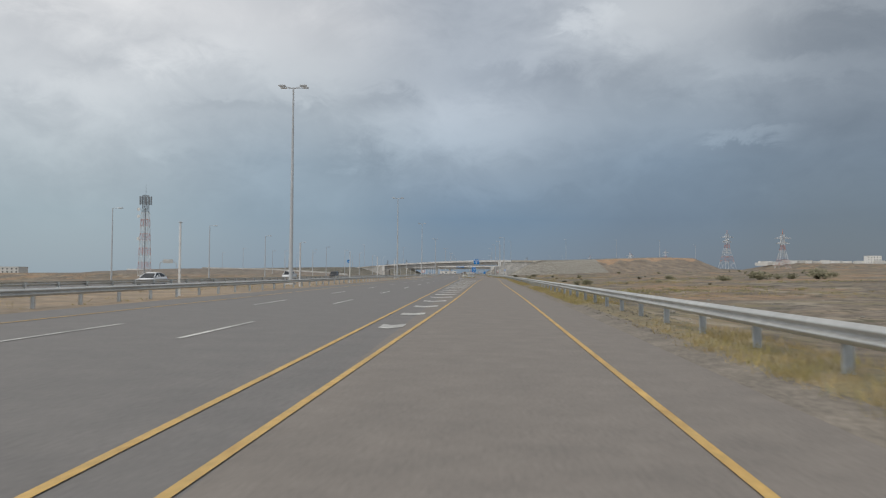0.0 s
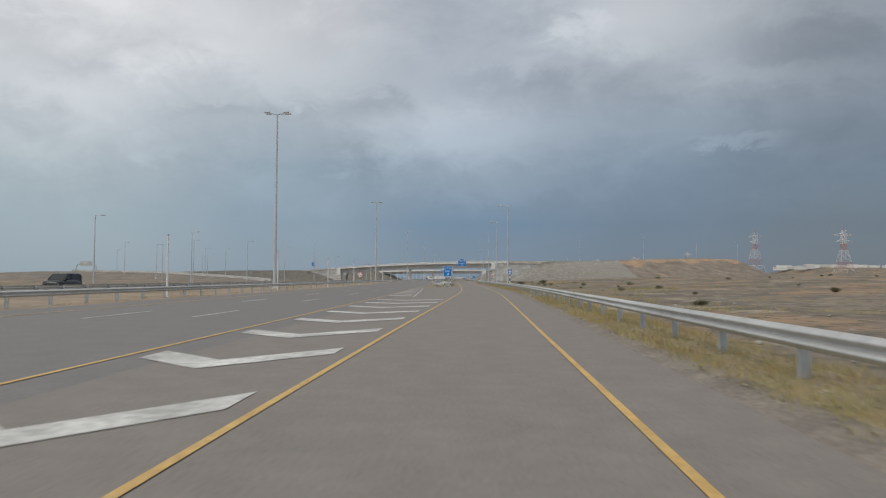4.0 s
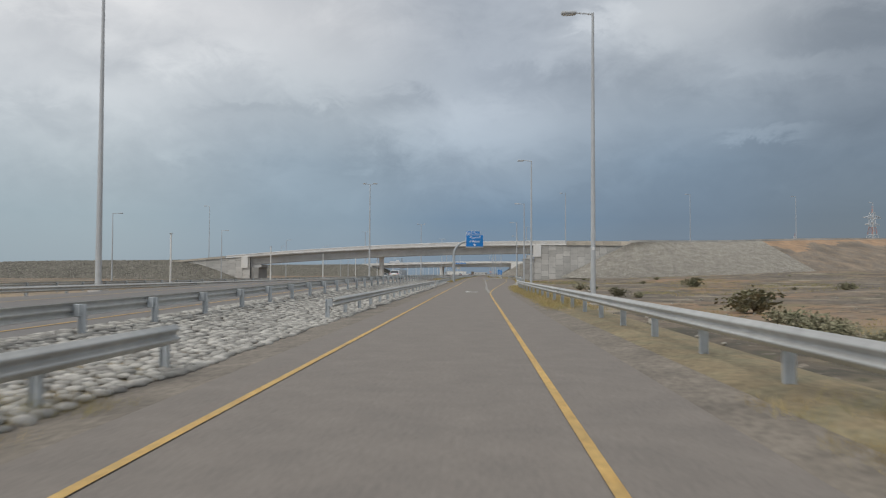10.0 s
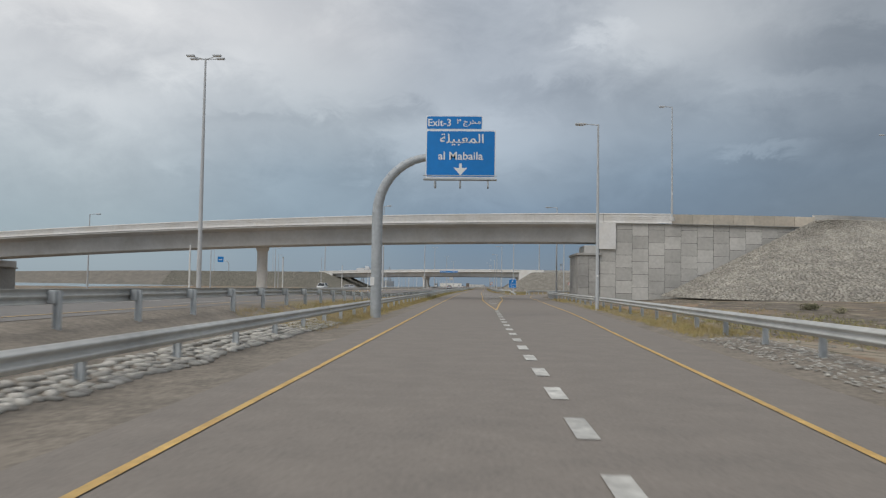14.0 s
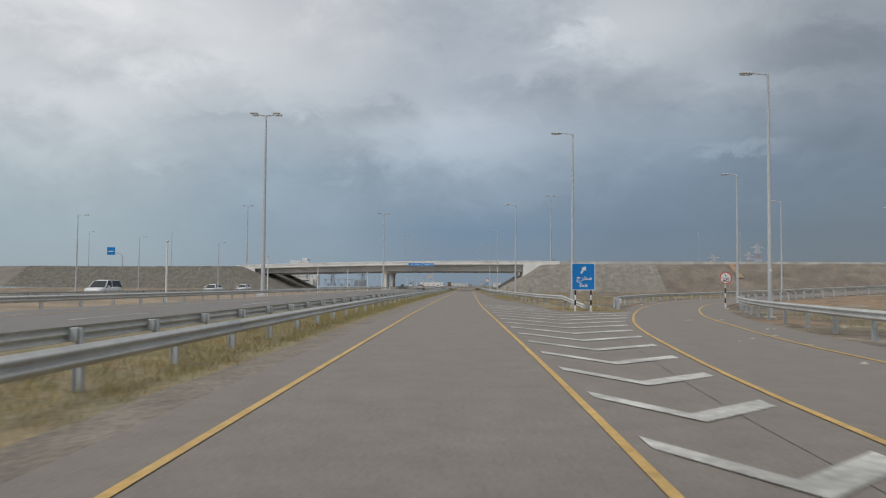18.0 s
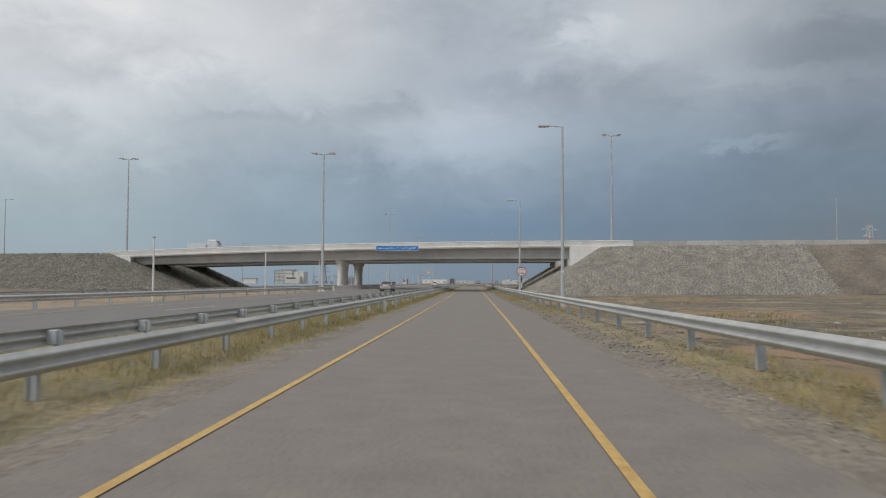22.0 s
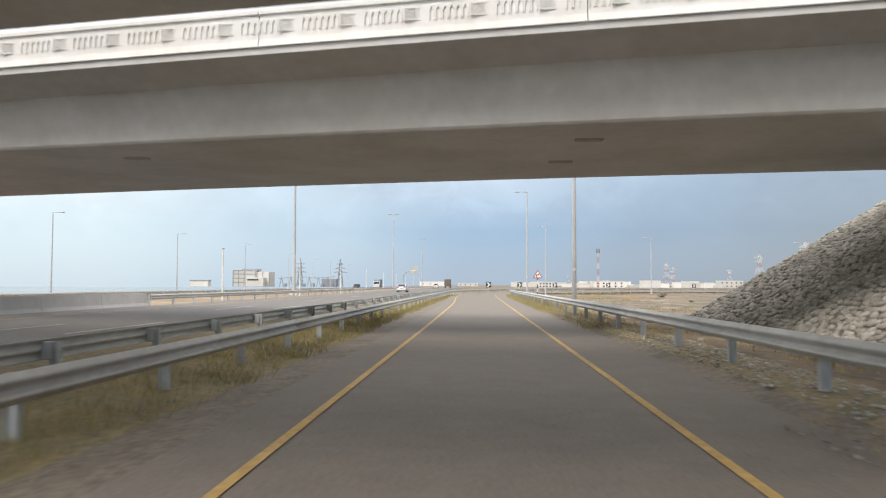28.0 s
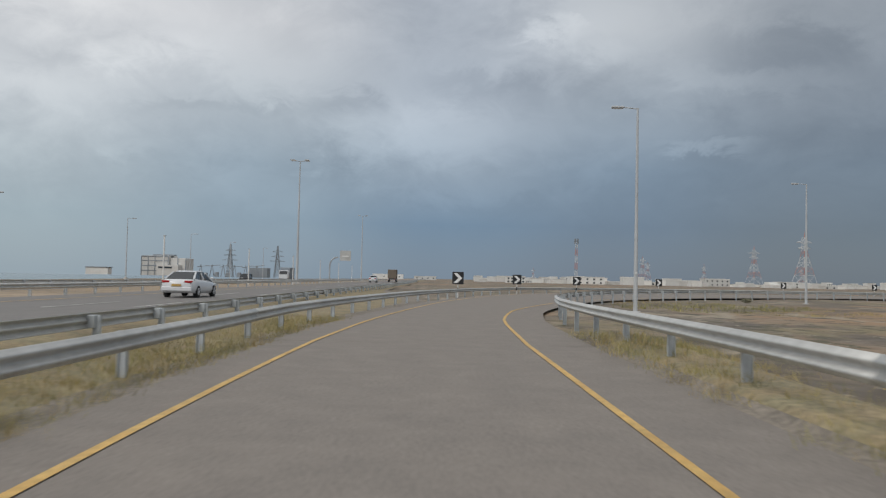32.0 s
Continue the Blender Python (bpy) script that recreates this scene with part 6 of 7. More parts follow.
def cell_tower():
    g = thing("cell_tower", "red and white lattice antenna tower beyond the highway", "tower", Matrix.Translation((-107.6, 242.4, -0.2)))
    red, white = bmesh.new(), bmesh.new()
    lattice([white, red], 1.55, 0.95, 0, 20.5, 9, 0.075, None)
    part("white_section", white, STEEL_WHITE, g)
    part("red_section", red, STEEL_RED, g)
    top = bmesh.new()
    lattice([top], 0.8, 0.7, 20.5, 26, 3, 0.08, None)
    part("head_frame", top, STEEL_GREY, g)
    for i in range(10):
        a = 2 * math.pi * i / 10
        part("antenna", box((1.75 * math.cos(a) - 0.15, 1.75 * math.sin(a) - 0.12, 23.0), (1.75 * math.cos(a) + 0.15, 1.75 * math.sin(a) + 0.12, 25.7), 0.04), STEEL_GREY, g)
    part("spike", tube((0, 0, 26), (0, 0, 29.4), 0.05, 0.02, 6), STEEL_GREY, g)
    part("cable_ladder", box((-0.15, -0.1, 0), (0.15, 0.1, 22), 0.0), STEEL_GREY, g)
    for z in (12.0, 19.2, 21.4):
        part("dish", tube((-1.6, -1.2, z), (-1.6, -1.5, z), 0.45, 0.5, 12), WHITE_METAL, g)


cell_tower()


def pylon(h, name="pylon", label="distant red and white lattice power pylon"):
    """A splayed lattice foot, a slender waist and a head with cross arms, in bands of white and red."""
    g = thing(name, label, "pylon", group="power pylons")
    k = h / 45
    r = 0.15 * k
    sections = (("foot_section", STEEL_WHITE, 7.6, 5.3, 0, 11, 1), ("red_section", STEEL_RED, 5.3, 4.0, 11, 17, 1), ("white_section", STEEL_WHITE, 4.0, 2.2, 17, 26, 2),
                ("red_section", STEEL_RED, 2.2, 1.6, 26, 31, 1), ("head_section", STEEL_WHITE, 1.6, 1.3, 31, 42, 3))
    for nm, m, w0, w1, z0, z1, bays in sections:
        bm = bmesh.new()
        lattice([bm], w0 * k, w1 * k, z0 * k, z1 * k, bays, r, None)
        part(nm, bm, m, g)["kind"] = "stuff"
    for s in (-1, 1):
        for z, w in ((33, 6.4), (38, 8.2)):
            bm = bmesh.new()
            for y in (-1.2, 1.2):
                add_tube(bm, (s * 1.4 * k, y * k, (z + 1.6) * k), (s * w * k, 0, z * k), r, r * 0.8, 4)
                add_tube(bm, (s * 1.4 * k, y * k, (z - 0.3) * k), (s * w * k, 0, z * k), r, r * 0.8, 4)
            part("cross_arm", bm, STEEL_WHITE, g)["kind"] = "stuff"
    part("peak", tube((0, 0, 42 * k), (0, 0, 47 * k), 0.5 * k, 0.1 * k, 4), STEEL_RED, g)
    return g


PYLON = pylon(45)
PYLON.matrix_world = Matrix.Translation((272, 688, 0.5)) @ Matrix.Diagonal((0.9, 0.9, 0.9, 1))
for x, y, z, h in ((318, 975, 6.0, 51), (312, 1535, 0.0, 46), (261, 1515, 0.0, 33), (238, 1766, 0.0, 32), (262, 1830, 0.0, 28), (395, 2010, 0.0, 30), (480, 1890, 0, 26), (150, 2050, 0, 20), (215, 870, 6, 24), (140, 930, 4, 20), (260, 1270, 6, 30)):
    o = copy_thing(PYLON, Matrix.Translation((x, y, z)) @ Matrix.Rotation(0.3, 4, "Z"))
    o.scale = (h / 45,) * 3


def lattice_mast():
    g = thing("lattice_mast", "slender red and white antenna mast by the town", "tower", Matrix.Translation((100.4, 1433, 0)))
    red, white = bmesh.new(), bmesh.new()
    lattice([red, white], 0.9, 0.6, 0, 30, 6, 0.08, None)
    part("red_section", red, STEEL_RED, g)
    part("white_section", white, STEEL_WHITE, g)
    for i in range(6):
        a = i * math.pi / 3
        part("antenna", box((1.3 * math.cos(a) - 0.25, 1.3 * math.sin(a) - 0.2, 28.5), (1.3 * math.cos(a) + 0.25, 1.3 * math.sin(a) + 0.2, 32), 0.03), STEEL_GREY, g)


lattice_mast()


def tee_pylon():
    """Grey pylon with three cross arms beside the substation."""
    g = thing("pylon", "distant grey lattice power pylon with three cross arms", "pylon", group="power pylons")
    bm = bmesh.new()
    lattice([bm], 2.6, 0.7, 0, 22, 5, 0.22, None)
    lattice([bm], 0.7, 0.4, 22, 27, 2, 0.18, None)
    part("lattice", bm, STEEL_GREY, g)
    for z, w in ((14, 6.5), (18, 5.4), (22, 4.2)):
        c = bmesh.new()
        for s in (-1, 1):
            add_tube(c, (0, 0, z + 1.2), (s * w, 0, z), 0.2, 0.12, 4)
            add_tube(c, (0, 0, z - 0.3), (s * w, 0, z), 0.2, 0.12, 4)
        part("cross_arm", c, STEEL_GREY, g)
    return g


TEE = tee_pylon()
TEE.matrix_world = Matrix.Translation((-170.4, 1536, -0.5))
copy_thing(TEE, Matrix.Translation((-133, 1546, -0.5)))

WINDOW = shared_mesh("window", box((-0.6, -0.06, -0.7), (0.6, 0.0, 0.7)), WINDOW_DARK)


def building(x, y, z, w, d, h, storeys, bays, label, material=BUILDING_WHITE, group="town houses", name="house"):
    g = thing(name, label, "building", Matrix.Translation((x, y, z)), group=group)
    bm = bmesh.new()
    add_box(bm, (-w / 2, 0, -2.5), (w / 2, d, h))
    part("wall", bm, material, g)
    part("roof_parapet", box((-w / 2 - 0.15, -0.15, h), (w / 2 + 0.15, d + 0.15, h + 0.7), 0.0), material, g)
    for s in range(storeys):
        for b in range(bays):
            wx = -w / 2 + w * (b + 0.5) / bays
            share("window", WINDOW, g, Matrix.Translation((wx, 0, h * (s + 0.55) / storeys)) @ Matrix.Diagonal((min(1.2, w / bays * 0.4), 1, 0.9, 1)))
    return g


rng = random.Random(5)
LAB = ["low white rendered house in the distant town", "small white flat-roofed house in the distant town", "two-storey white house at the edge of town"]


def town():
    # the white quarter on the rise to the east
    for i in range(70):
        x = 520 + 420 * rng.random()
        y = 1325 + 105 * rng.random()
        st = rng.choice((1, 2, 2))
        building(x, y, east_rise(x, y) - 0.3, 8 + 11 * rng.random(), 10, 1.9 * st + 1.0 * rng.random(), 0, 0, "small white house on the rise east of the plain")
    building(690, 1345, east_rise(690, 1345) - 0.3, 24, 12, 13, 3, 5, "larger white block above the town roofs", name="town_block", group="town blocks")
    for i in range(300):
        x = 40 + 900 * rng.random()
        y = 1470 + 260 * rng.random() + 0.2 * x
        near = y < 1540 + 0.2 * x and i % 3 == 0
        st = rng.choice((1, 1, 1, 2))
        w = 5 + 13 * rng.random() ** 2
        building(x, y, ground_z(x, y) - 0.3, w, 10, 2.3 * st + 1.8 * rng.random() ** 2, st if near else 0, rng.choice((2, 3)), LAB[st])
    for x, y, w, h, st in ((118, 1480, 26, 5.5, 2), (62, 1470, 14, 4.6, 2), (640, 1500, 30, 15, 3), (270, 1620, 24, 7, 2), (820, 1400, 40, 16, 3)):
        building(x, y, ground_z(x, y) - 0.3, w, 14, h, st, 5, "larger white block above the town roofs", name="town_block", group="town blocks")
    for i in range(26):
        x, y = -600 + 330 * rng.random(), 640 + 420 * rng.random()
        building(x, y, ground_z(x, y) - 0.3, 10 + 14 * rng.random(), 10, 3.2 * rng.choice((1, 2)), 1, 3, "low white house beyond the highway")
    building(-452, 724, ground_z(-452, 724) - 0.3, 27, 16, 15, 5, 6, "five-storey cream apartment block far beyond the highway", name="apartment_block", group="apartment blocks")
    building(-222, 500, ground_z(-222, 500) - 0.3, 17, 9, 2.4, 1, 1, "long low cream warehouse wall", name="warehouse", group="warehouses")
    building(-60, 1900, -0.3, 40, 12, 6, 1, 4, "low white depot at the end of the highway", name="depot", group="depots")
    building(-10, 1800, -0.3, 26, 12, 4, 1, 4, "low white depot at the end of the highway", name="depot", group="depots")


town()


def substation():
    g = thing("substation_building", "large pale substation building with dark framing", "building", Matrix.Translation((-180.5, 1405, -0.3)))
    part("main_block", box((-14, 0, 0), (4, 18, 13.2), 0.1), BUILDING_WHITE, g)
    part("side_block", box((4.02, 2, 0), (15, 18, 11.8), 0.1), BUILDING_WHITE, g)
    part("low_block", box((-2, -5, 0), (12, 1.9, 7.2), 0.1), BUILDING_WHITE, g)
    for z in (3.3, 6.6, 9.9, 12.8):
        part("floor_band", box((-14.2, -0.25, z - 0.3), (4.2, -0.02, z + 0.3)), STEEL_GREY, g)
    for x in (-14.0, -9.5, -5.0, 3.8, 9.5, 14.8):
        part("frame_column", box((x - 0.25, -0.3 if x < 4 else 1.7, 0), (x + 0.25, -0.02 if x < 4 else 1.98, 12.8 if x < 4 else 11.6)), STEEL_GREY, g)
    part("roof_plant", box((-8, 4, 13.2), (6, 10, 14.2), 0.1), STEEL_GREY, g)
    part("window", box((-1, -5.1, 4.8), (8, -4.98, 6.0)), WINDOW_DARK, g)
    s = thing("switchyard", "grey steel gantries of an electrical switchyard", "switchyard", Matrix.Translation((-158, 1410, -0.3)))
    for i in range(6):
        x = i * 7.5
        for dx in (0, 3.0):
            part("gantry_leg", tube((x + dx, 0, 0), (x + 1.5, 0, 8.2), 0.28, 0.2, 5), STEEL_GREY, s)
        part("bus_bar", tube((x - 1.0, 0, 6.4 + 0.7 * (i % 2)), (x + 7.0, 0, 7.4 + 0.5 * (i % 3)), 0.25, 0.25, 5), STEEL_GREY, s)
        part("transformer", box((x + 3.5, -1, 0), (x + 5.8, 1.5, 2.6 + 0.5 * (i % 2)), 0.1), STEEL_GREY, s)
    part("dark_hall", box((34, 0, 0), (46, 10, 6.5), 0.1), STEEL_GREY, s)
    h = thing("hut", "small pale hut beyond the highway", "hut", Matrix.Translation((-220, 1380, -0.3)))
    part("wall", box((0, 0, 0), (14, 6, 4.4), 0.05), BUILDING_WHITE, h)
    part("roof", box((-0.4, -0.4, 4.4), (14.4, 6.4, 4.9), 0.05), STEEL_GREY, h)


substation()


# ---------------------------------------------------------------- vehicles
def loft(sections):
    """A closed body through cross rings of equal length."""
    bm = bmesh.new()
    rows = [[bm.verts.new(p) for p in s] for s in sections]
    k = len(rows[0])
    for r, s in zip(rows, rows[1:]):
        for j in range(k):
            bm.faces.new((r[j], r[(j + 1) % k], s[(j + 1) % k], s[j]))
    bm.faces.new(rows[0][::-1])
    bm.faces.new(rows[-1])
    bmesh.ops.recalc_face_normals(bm, faces=bm.faces)
    return bm


def ring(y, w, z0, z1, shoulder=0.12, tuck=0.06):
    """Half-rounded cross section of a car body at y."""
    h = z1 - z0
    pts = [(-w + tuck, z0), (-w, z0 + h * 0.3), (-w, z1 - shoulder), (-w + shoulder * 0.9, z1)]
    return [(x, y, z) for x, z in pts] + [(-x, y, z) for x, z in pts[::-1]]


def wheel(g, x, y, r, s):
    t = part("wheel", tube((x - 0.11, y, r), (x + 0.11, y, r), r, r, 20), TYRE, g)
    part("rim", tube((x + s * 0.09, y, r), (x + s * 0.118, y, r), r * 0.66, r * 0.60, 16), RIM, t)
    for i in range(5):
        a = 2 * math.pi * i / 5
        part("spoke", tube((x + s * 0.122, y, r), (x + s * 0.122, y + r * 0.6 * math.cos(a), r + r * 0.6 * math.sin(a)), 0.035, 0.03, 4), RIM, t)


def car(kind, paint, m, label, category="car", group="cars"):
    g = thing({"sedan": "sedan", "suv": "suv", "pickup": "pickup"}[kind], label, category, m, group=group)
    W = 0.90 if kind == "sedan" else 0.95
    if kind == "sedan":
        L, belt, roof, r = 2.40, 0.95, 1.46, 0.33
        prof = [(-2.40, 0.42, 0.78, 0.70), (-2.32, 0.30, 0.95, 0.80), (-1.75, 0.24, 1.02, 0.88), (-0.9, 0.22, 0.98, W), (0.6, 0.22, 0.93, W), (1.3, 0.22, 0.88, 0.88), (2.1, 0.24, 0.76, 0.82), (2.38, 0.34, 0.62, 0.70)]
        cab = [(-1.95, 0.98, 1.00, 0.72), (-1.15, 0.96, 1.40, 0.62), (-0.55, 0.95, roof, 0.60), (0.25, 0.94, roof - 0.01, 0.60), (0.6, 0.93, 1.36, 0.62), (1.35, 0.88, 0.92, 0.72)]
    else:
        L, belt, roof, r = 2.45, 1.1, 1.85, 0.39
        prof = [(-2.45, 0.5, 1.0, 0.85), (-2.38, 0.42, 1.15, 0.92), (-1.0, 0.38, 1.16, W), (0.9, 0.38, 1.12, W), (1.5, 0.38, 1.08, 0.92), (2.3, 0.42, 1.0, 0.88), (2.45, 0.5, 0.85, 0.80)]
        cab = ([(-2.36, 1.14, 1.30, 0.84), (-2.2, 1.14, 1.78, 0.74), (-1.6, 1.14, roof, 0.72), (0.3, 1.13, roof, 0.72), (0.6, 1.12, roof - 0.08, 0.73), (1.35, 1.08, 1.12, 0.82)] if kind == "suv"
               else [(-0.55, 1.14, 1.2, 0.80), (-0.45, 1.14, 1.72, 0.74), (-0.1, 1.14, roof - 0.05, 0.72), (0.5, 1.13, roof - 0.06, 0.72), (0.75, 1.12, roof - 0.14, 0.73), (1.4, 1.08, 1.12, 0.82)])
    part("body", loft([ring(y, w, a, b) for y, a, b, w in prof]), paint, g, smooth=True)
    cabin = loft([[(-w - 0.10, y, a - 0.03), (-w - 0.08, y, a + (b - a) * 0.25), (-w, y, max(b - 0.05, a + 0.01)), (-w + 0.12, y, b), (w - 0.12, y, b), (w, y, max(b - 0.05, a + 0.01)), (w + 0.08, y, a + (b - a) * 0.25), (w + 0.10, y, a - 0.03)] for y, a, b, w in cab])
    c = part("cabin", cabin, CAR_GLASS, g, "dark glazed cabin")
    rf = [(y, a, b, w) for y, a, b, w in cab if b > roof - 0.16]
    part("roof", loft([[(-w - 0.005, y, b - 0.09), (-w + 0.10, y, b + 0.012), (w - 0.10, y, b + 0.012), (w + 0.005, y, b - 0.09)] for y, a, b, w in rf]), paint, c)
    for s in (-1, 1):
        for i in (0, -1):
            e, f = (cab[0], cab[1]) if i == 0 else (cab[-1], cab[-2])
            part("pillar", tube((s * (e[3] + 0.06), e[0], e[2]), (s * (f[3] + 0.0), f[0], f[2] - 0.03), 0.05, 0.05, 5), paint, c)
        part("pillar", tube((s * (W - 0.12), -0.25, belt), (s * (cab[2][3] + 0.01), -0.25, cab[2][2] - 0.08), 0.045, 0.045, 5), paint, c)
        part("mirror", box((s * (W + 0.03) - 0.09, 0.75, belt + 0.02), (s * (W + 0.03) + 0.09, 0.9, belt + 0.18), 0.03), paint, g)
        part("tail_lamp", box((s * (W - 0.30) - 0.20, -L - 0.01, 0.80 if kind == "sedan" else 0.85), (s * (W - 0.30) + 0.20, -L + 0.30, 0.93 if kind == "sedan" else 1.12), 0.03), TAIL_RED, g)
        part("head_lamp", box((s * (W - 0.30) - 0.2, L - 0.28, 0.60), (s * (W - 0.30) + 0.2, L - 0.02, 0.76), 0.03), LENS, g)
        for y in (-L + 0.95, L - 0.9):
            wheel(g, s * (W - 0.10), y, r, s)
    part("rear_bumper", box((-W + 0.08, -L - 0.06, 0.34), (W - 0.08, -L + 0.12, 0.60), 0.05), paint if kind == "sedan" else GALV_POST, g)
    part("number_plate", box((-0.26, -L - 0.075, 0.62), (0.26, -L - 0.045, 0.74), 0.005), YELLOW, g, "plain yellow plate")
    if kind == "pickup":
        part("bed_side", box((-W + 0.02, -2.42, 1.1), (-W + 0.10, -0.6, 1.34), 0.02), paint, g)
        part("bed_side", box((W - 0.10, -2.42, 1.1), (W - 0.02, -0.6, 1.34), 0.02), paint, g)
        part("tailgate", box((-W + 0.04, -2.44, 1.0), (W - 0.04, -2.36, 1.34), 0.02), paint, g)
    return g


BACK = Matrix.Rotation(math.pi, 4, "Z")
car("sedan", CAR_WHITE, Matrix.Translation((-13.6, 936.0, 0.32)), "white sedan on the highway with red tail lamps")
car("sedan", CAR_SILVER, Matrix.Translation((-12.1, 765.0, 0.32)), "silver sedan ahead on the highway")
car("sedan", CAR_WHITE, Matrix.Translation((-12.3, 457.5, 0.72)), "white sedan behind the highway guard rail")
car("pickup", CAR_WHITE, Matrix.Translation((-15.4, 1090.0, 0.32)), "white pickup far ahead on the highway")
car("sedan", CAR_WHITE, Matrix.Translation((-37.5, 82, 0.0)) @ BACK, "white sedan on the opposite carriageway")
car("pickup", CAR_WHITE, Matrix.Translation((-37.5, 145, 0.0)) @ BACK, "white pickup on the opposite carriageway")
car("suv", CAR_BLACK, Matrix.Translation((-41.5, 215, 0.0)) @ BACK, "dark suv on the opposite carriageway")
car("suv", CAR_WHITE, Matrix.Translation((-38.0, 637, 0.0)) @ BACK, "white suv on the opposite carriageway")
car("sedan", CAR_WHITE, Matrix.Translation((-38.0, 672, 0.0)) @ BACK, "white sedan on the opposite carriageway")
car("sedan", CAR_WHITE, Matrix.Translation((-41.5, 700, 0.0)) @ BACK, "white sedan on the opposite carriageway")
car("suv", CAR_BLACK, Matrix.Translation((-42.0, 1065, 0.0)) @ BACK, "dark suv on the opposite carriageway")


def lorry(m, label, cargo, cab_paint, box_h=2.6, length=6.2):
    g = thing("lorry", label, "lorry", m, group="lorries")
    part("chassis", box((-1.0, -length + 0.4, 0.7), (1.0, 2.6, 1.05), 0.04), STEEL_GREY, g)
    part("cargo_box", box((-1.22, -length, 1.06), (1.22, 0.2, 1.06 + box_h), 0.05), cargo, g)
    for i in range(5):
        part("cargo_rib", box((-1.27, -length + 0.3 + i * 1.4, 1.1), (1.27, -length + 0.4 + i * 1.4, 1.0 + box_h), 0.01), cargo, g)
    cab = part("cab", loft([ring(0.5, 1.15, 0.8, 2.9, 0.15), ring(2.2, 1.15, 0.8, 2.85, 0.2), ring(2.75, 1.1, 0.8, 1.9, 0.2)]), cab_paint, g)
    part("windscreen", loft([[(-1.0, 2.22, 2.78), (1.0, 2.22, 2.78), (1.0, 2.3, 2.70), (-1.0, 2.3, 2.70)], [(-1.02, 2.72, 1.95), (1.02, 2.72, 1.95), (1.02, 2.79, 1.9), (-1.02, 2.79, 1.9)]]), CAR_GLASS, cab)
    for s in (-1, 1):
        for y in (-length + 1.2, -length + 2.4, 1.7):
            wheel(g, s * 1.05, y, 0.48, s)
        part("tail_lamp", box((s * 0.9 - 0.15, -length - 0.04, 0.8), (s * 0.9 + 0.15, -length + 0.02, 0.98), 0.01), TAIL_RED, g)


lorry(Matrix.Translation((-11.9, 1120, 0.32)), "brown loaded lorry ahead on the highway", HULL_BROWN, CAR_WHITE)
lorry(Matrix.Translation((-38.0, 1090, 0.0)) @ BACK, "white lorry with a dark load on the opposite carriageway", STEEL_GREY, CAR_WHITE)
lorry(Matrix.Translation((-54.8, B2["y"](-54.8) + 5.5, B2["zb"](-54.8) + 0.12)) @ Matrix.Rotation(radians(-90), 4, "Z"), "white lorry crossing the second bridge", CAR_WHITE, CAR_WHITE, 1.0, 3.6)

# ---------------------------------------------------------------- stones
def stone_shapes(n, seed):
    """Low, irregular boulders of about unit size, as vertex and face arrays."""
    r = random.Random(seed)
    out = []
    for _ in range(n):
        bm = bmesh.new()
        bmesh.ops.create_icosphere(bm, subdivisions=1, radius=0.5)
        for v in bm.verts:
            v.co *= 0.88 + 0.24 * r.random()
            v.co.z *= 0.62
        bm.verts.index_update()
        out.append((np.array([v.co[:] for v in bm.verts]), np.array([[v.index for v in f.verts] for f in bm.faces])))
        bm.free()
    return out


SHAPES = stone_shapes(8, 11)


def stone_mesh(name, shape, material):
    me = bpy.data.meshes.new(name)
    me.from_pydata(shape[0].tolist(), [], shape[1].tolist())
    me.materials.append(material)
    me.shade_smooth()
    return me


STONES = [stone_mesh("stone", s, STONE_ONE) for s in SHAPES]
STONES_PALE = [stone_mesh("stone", s, STONE_ONE_PALE) for s in SHAPES]


def frame_of(normal, spin):
    q = Vector(normal).to_track_quat("Z", "Y").to_matrix().to_4x4()
    return q @ Matrix.Rotation(spin, 4, "Z")


def lay_stones(parent_name, label, spots, material, near, category="stone paving", flat=1.0):
    """Stones at (place, normal, size): those that near() picks are parts, the others one joined mesh."""
    r = random.Random(len(spots))
    g = thing(parent_name, label, category, kind="structure")
    vs, fs, base, singles = [], [], 0, 0
    for p, nrm, size in spots:
        k = r.randrange(len(SHAPES))
        sc = (size * (0.8 + 0.5 * r.random()), size * (0.7 + 0.4 * r.random()), size * flat * (0.7 + 0.3 * r.random()))
        m = Matrix.Translation(p) @ frame_of(nrm, r.random() * 6.28) @ Matrix.Diagonal((*sc, 1))
        if singles < 300 and near(p):
            share("stone", (STONES_PALE if material is STONE_PALE else STONES)[k], g, m)
            singles += 1
            continue
        a = np.array(m)
        v, f = SHAPES[k]
        vs.append(v @ a[:3, :3].T + a[:3, 3])
        fs.append(f + base)
        base += len(v)
    if vs:
        me = bpy.data.meshes.new("stones")
        me.from_pydata(np.concatenate(vs).tolist(), [], np.concatenate(fs).tolist())
        me.materials.append(material)
        me.shade_smooth()
        ob = new("stones", me)
        ob.parent = g
        ob["kind"] = "stuff"


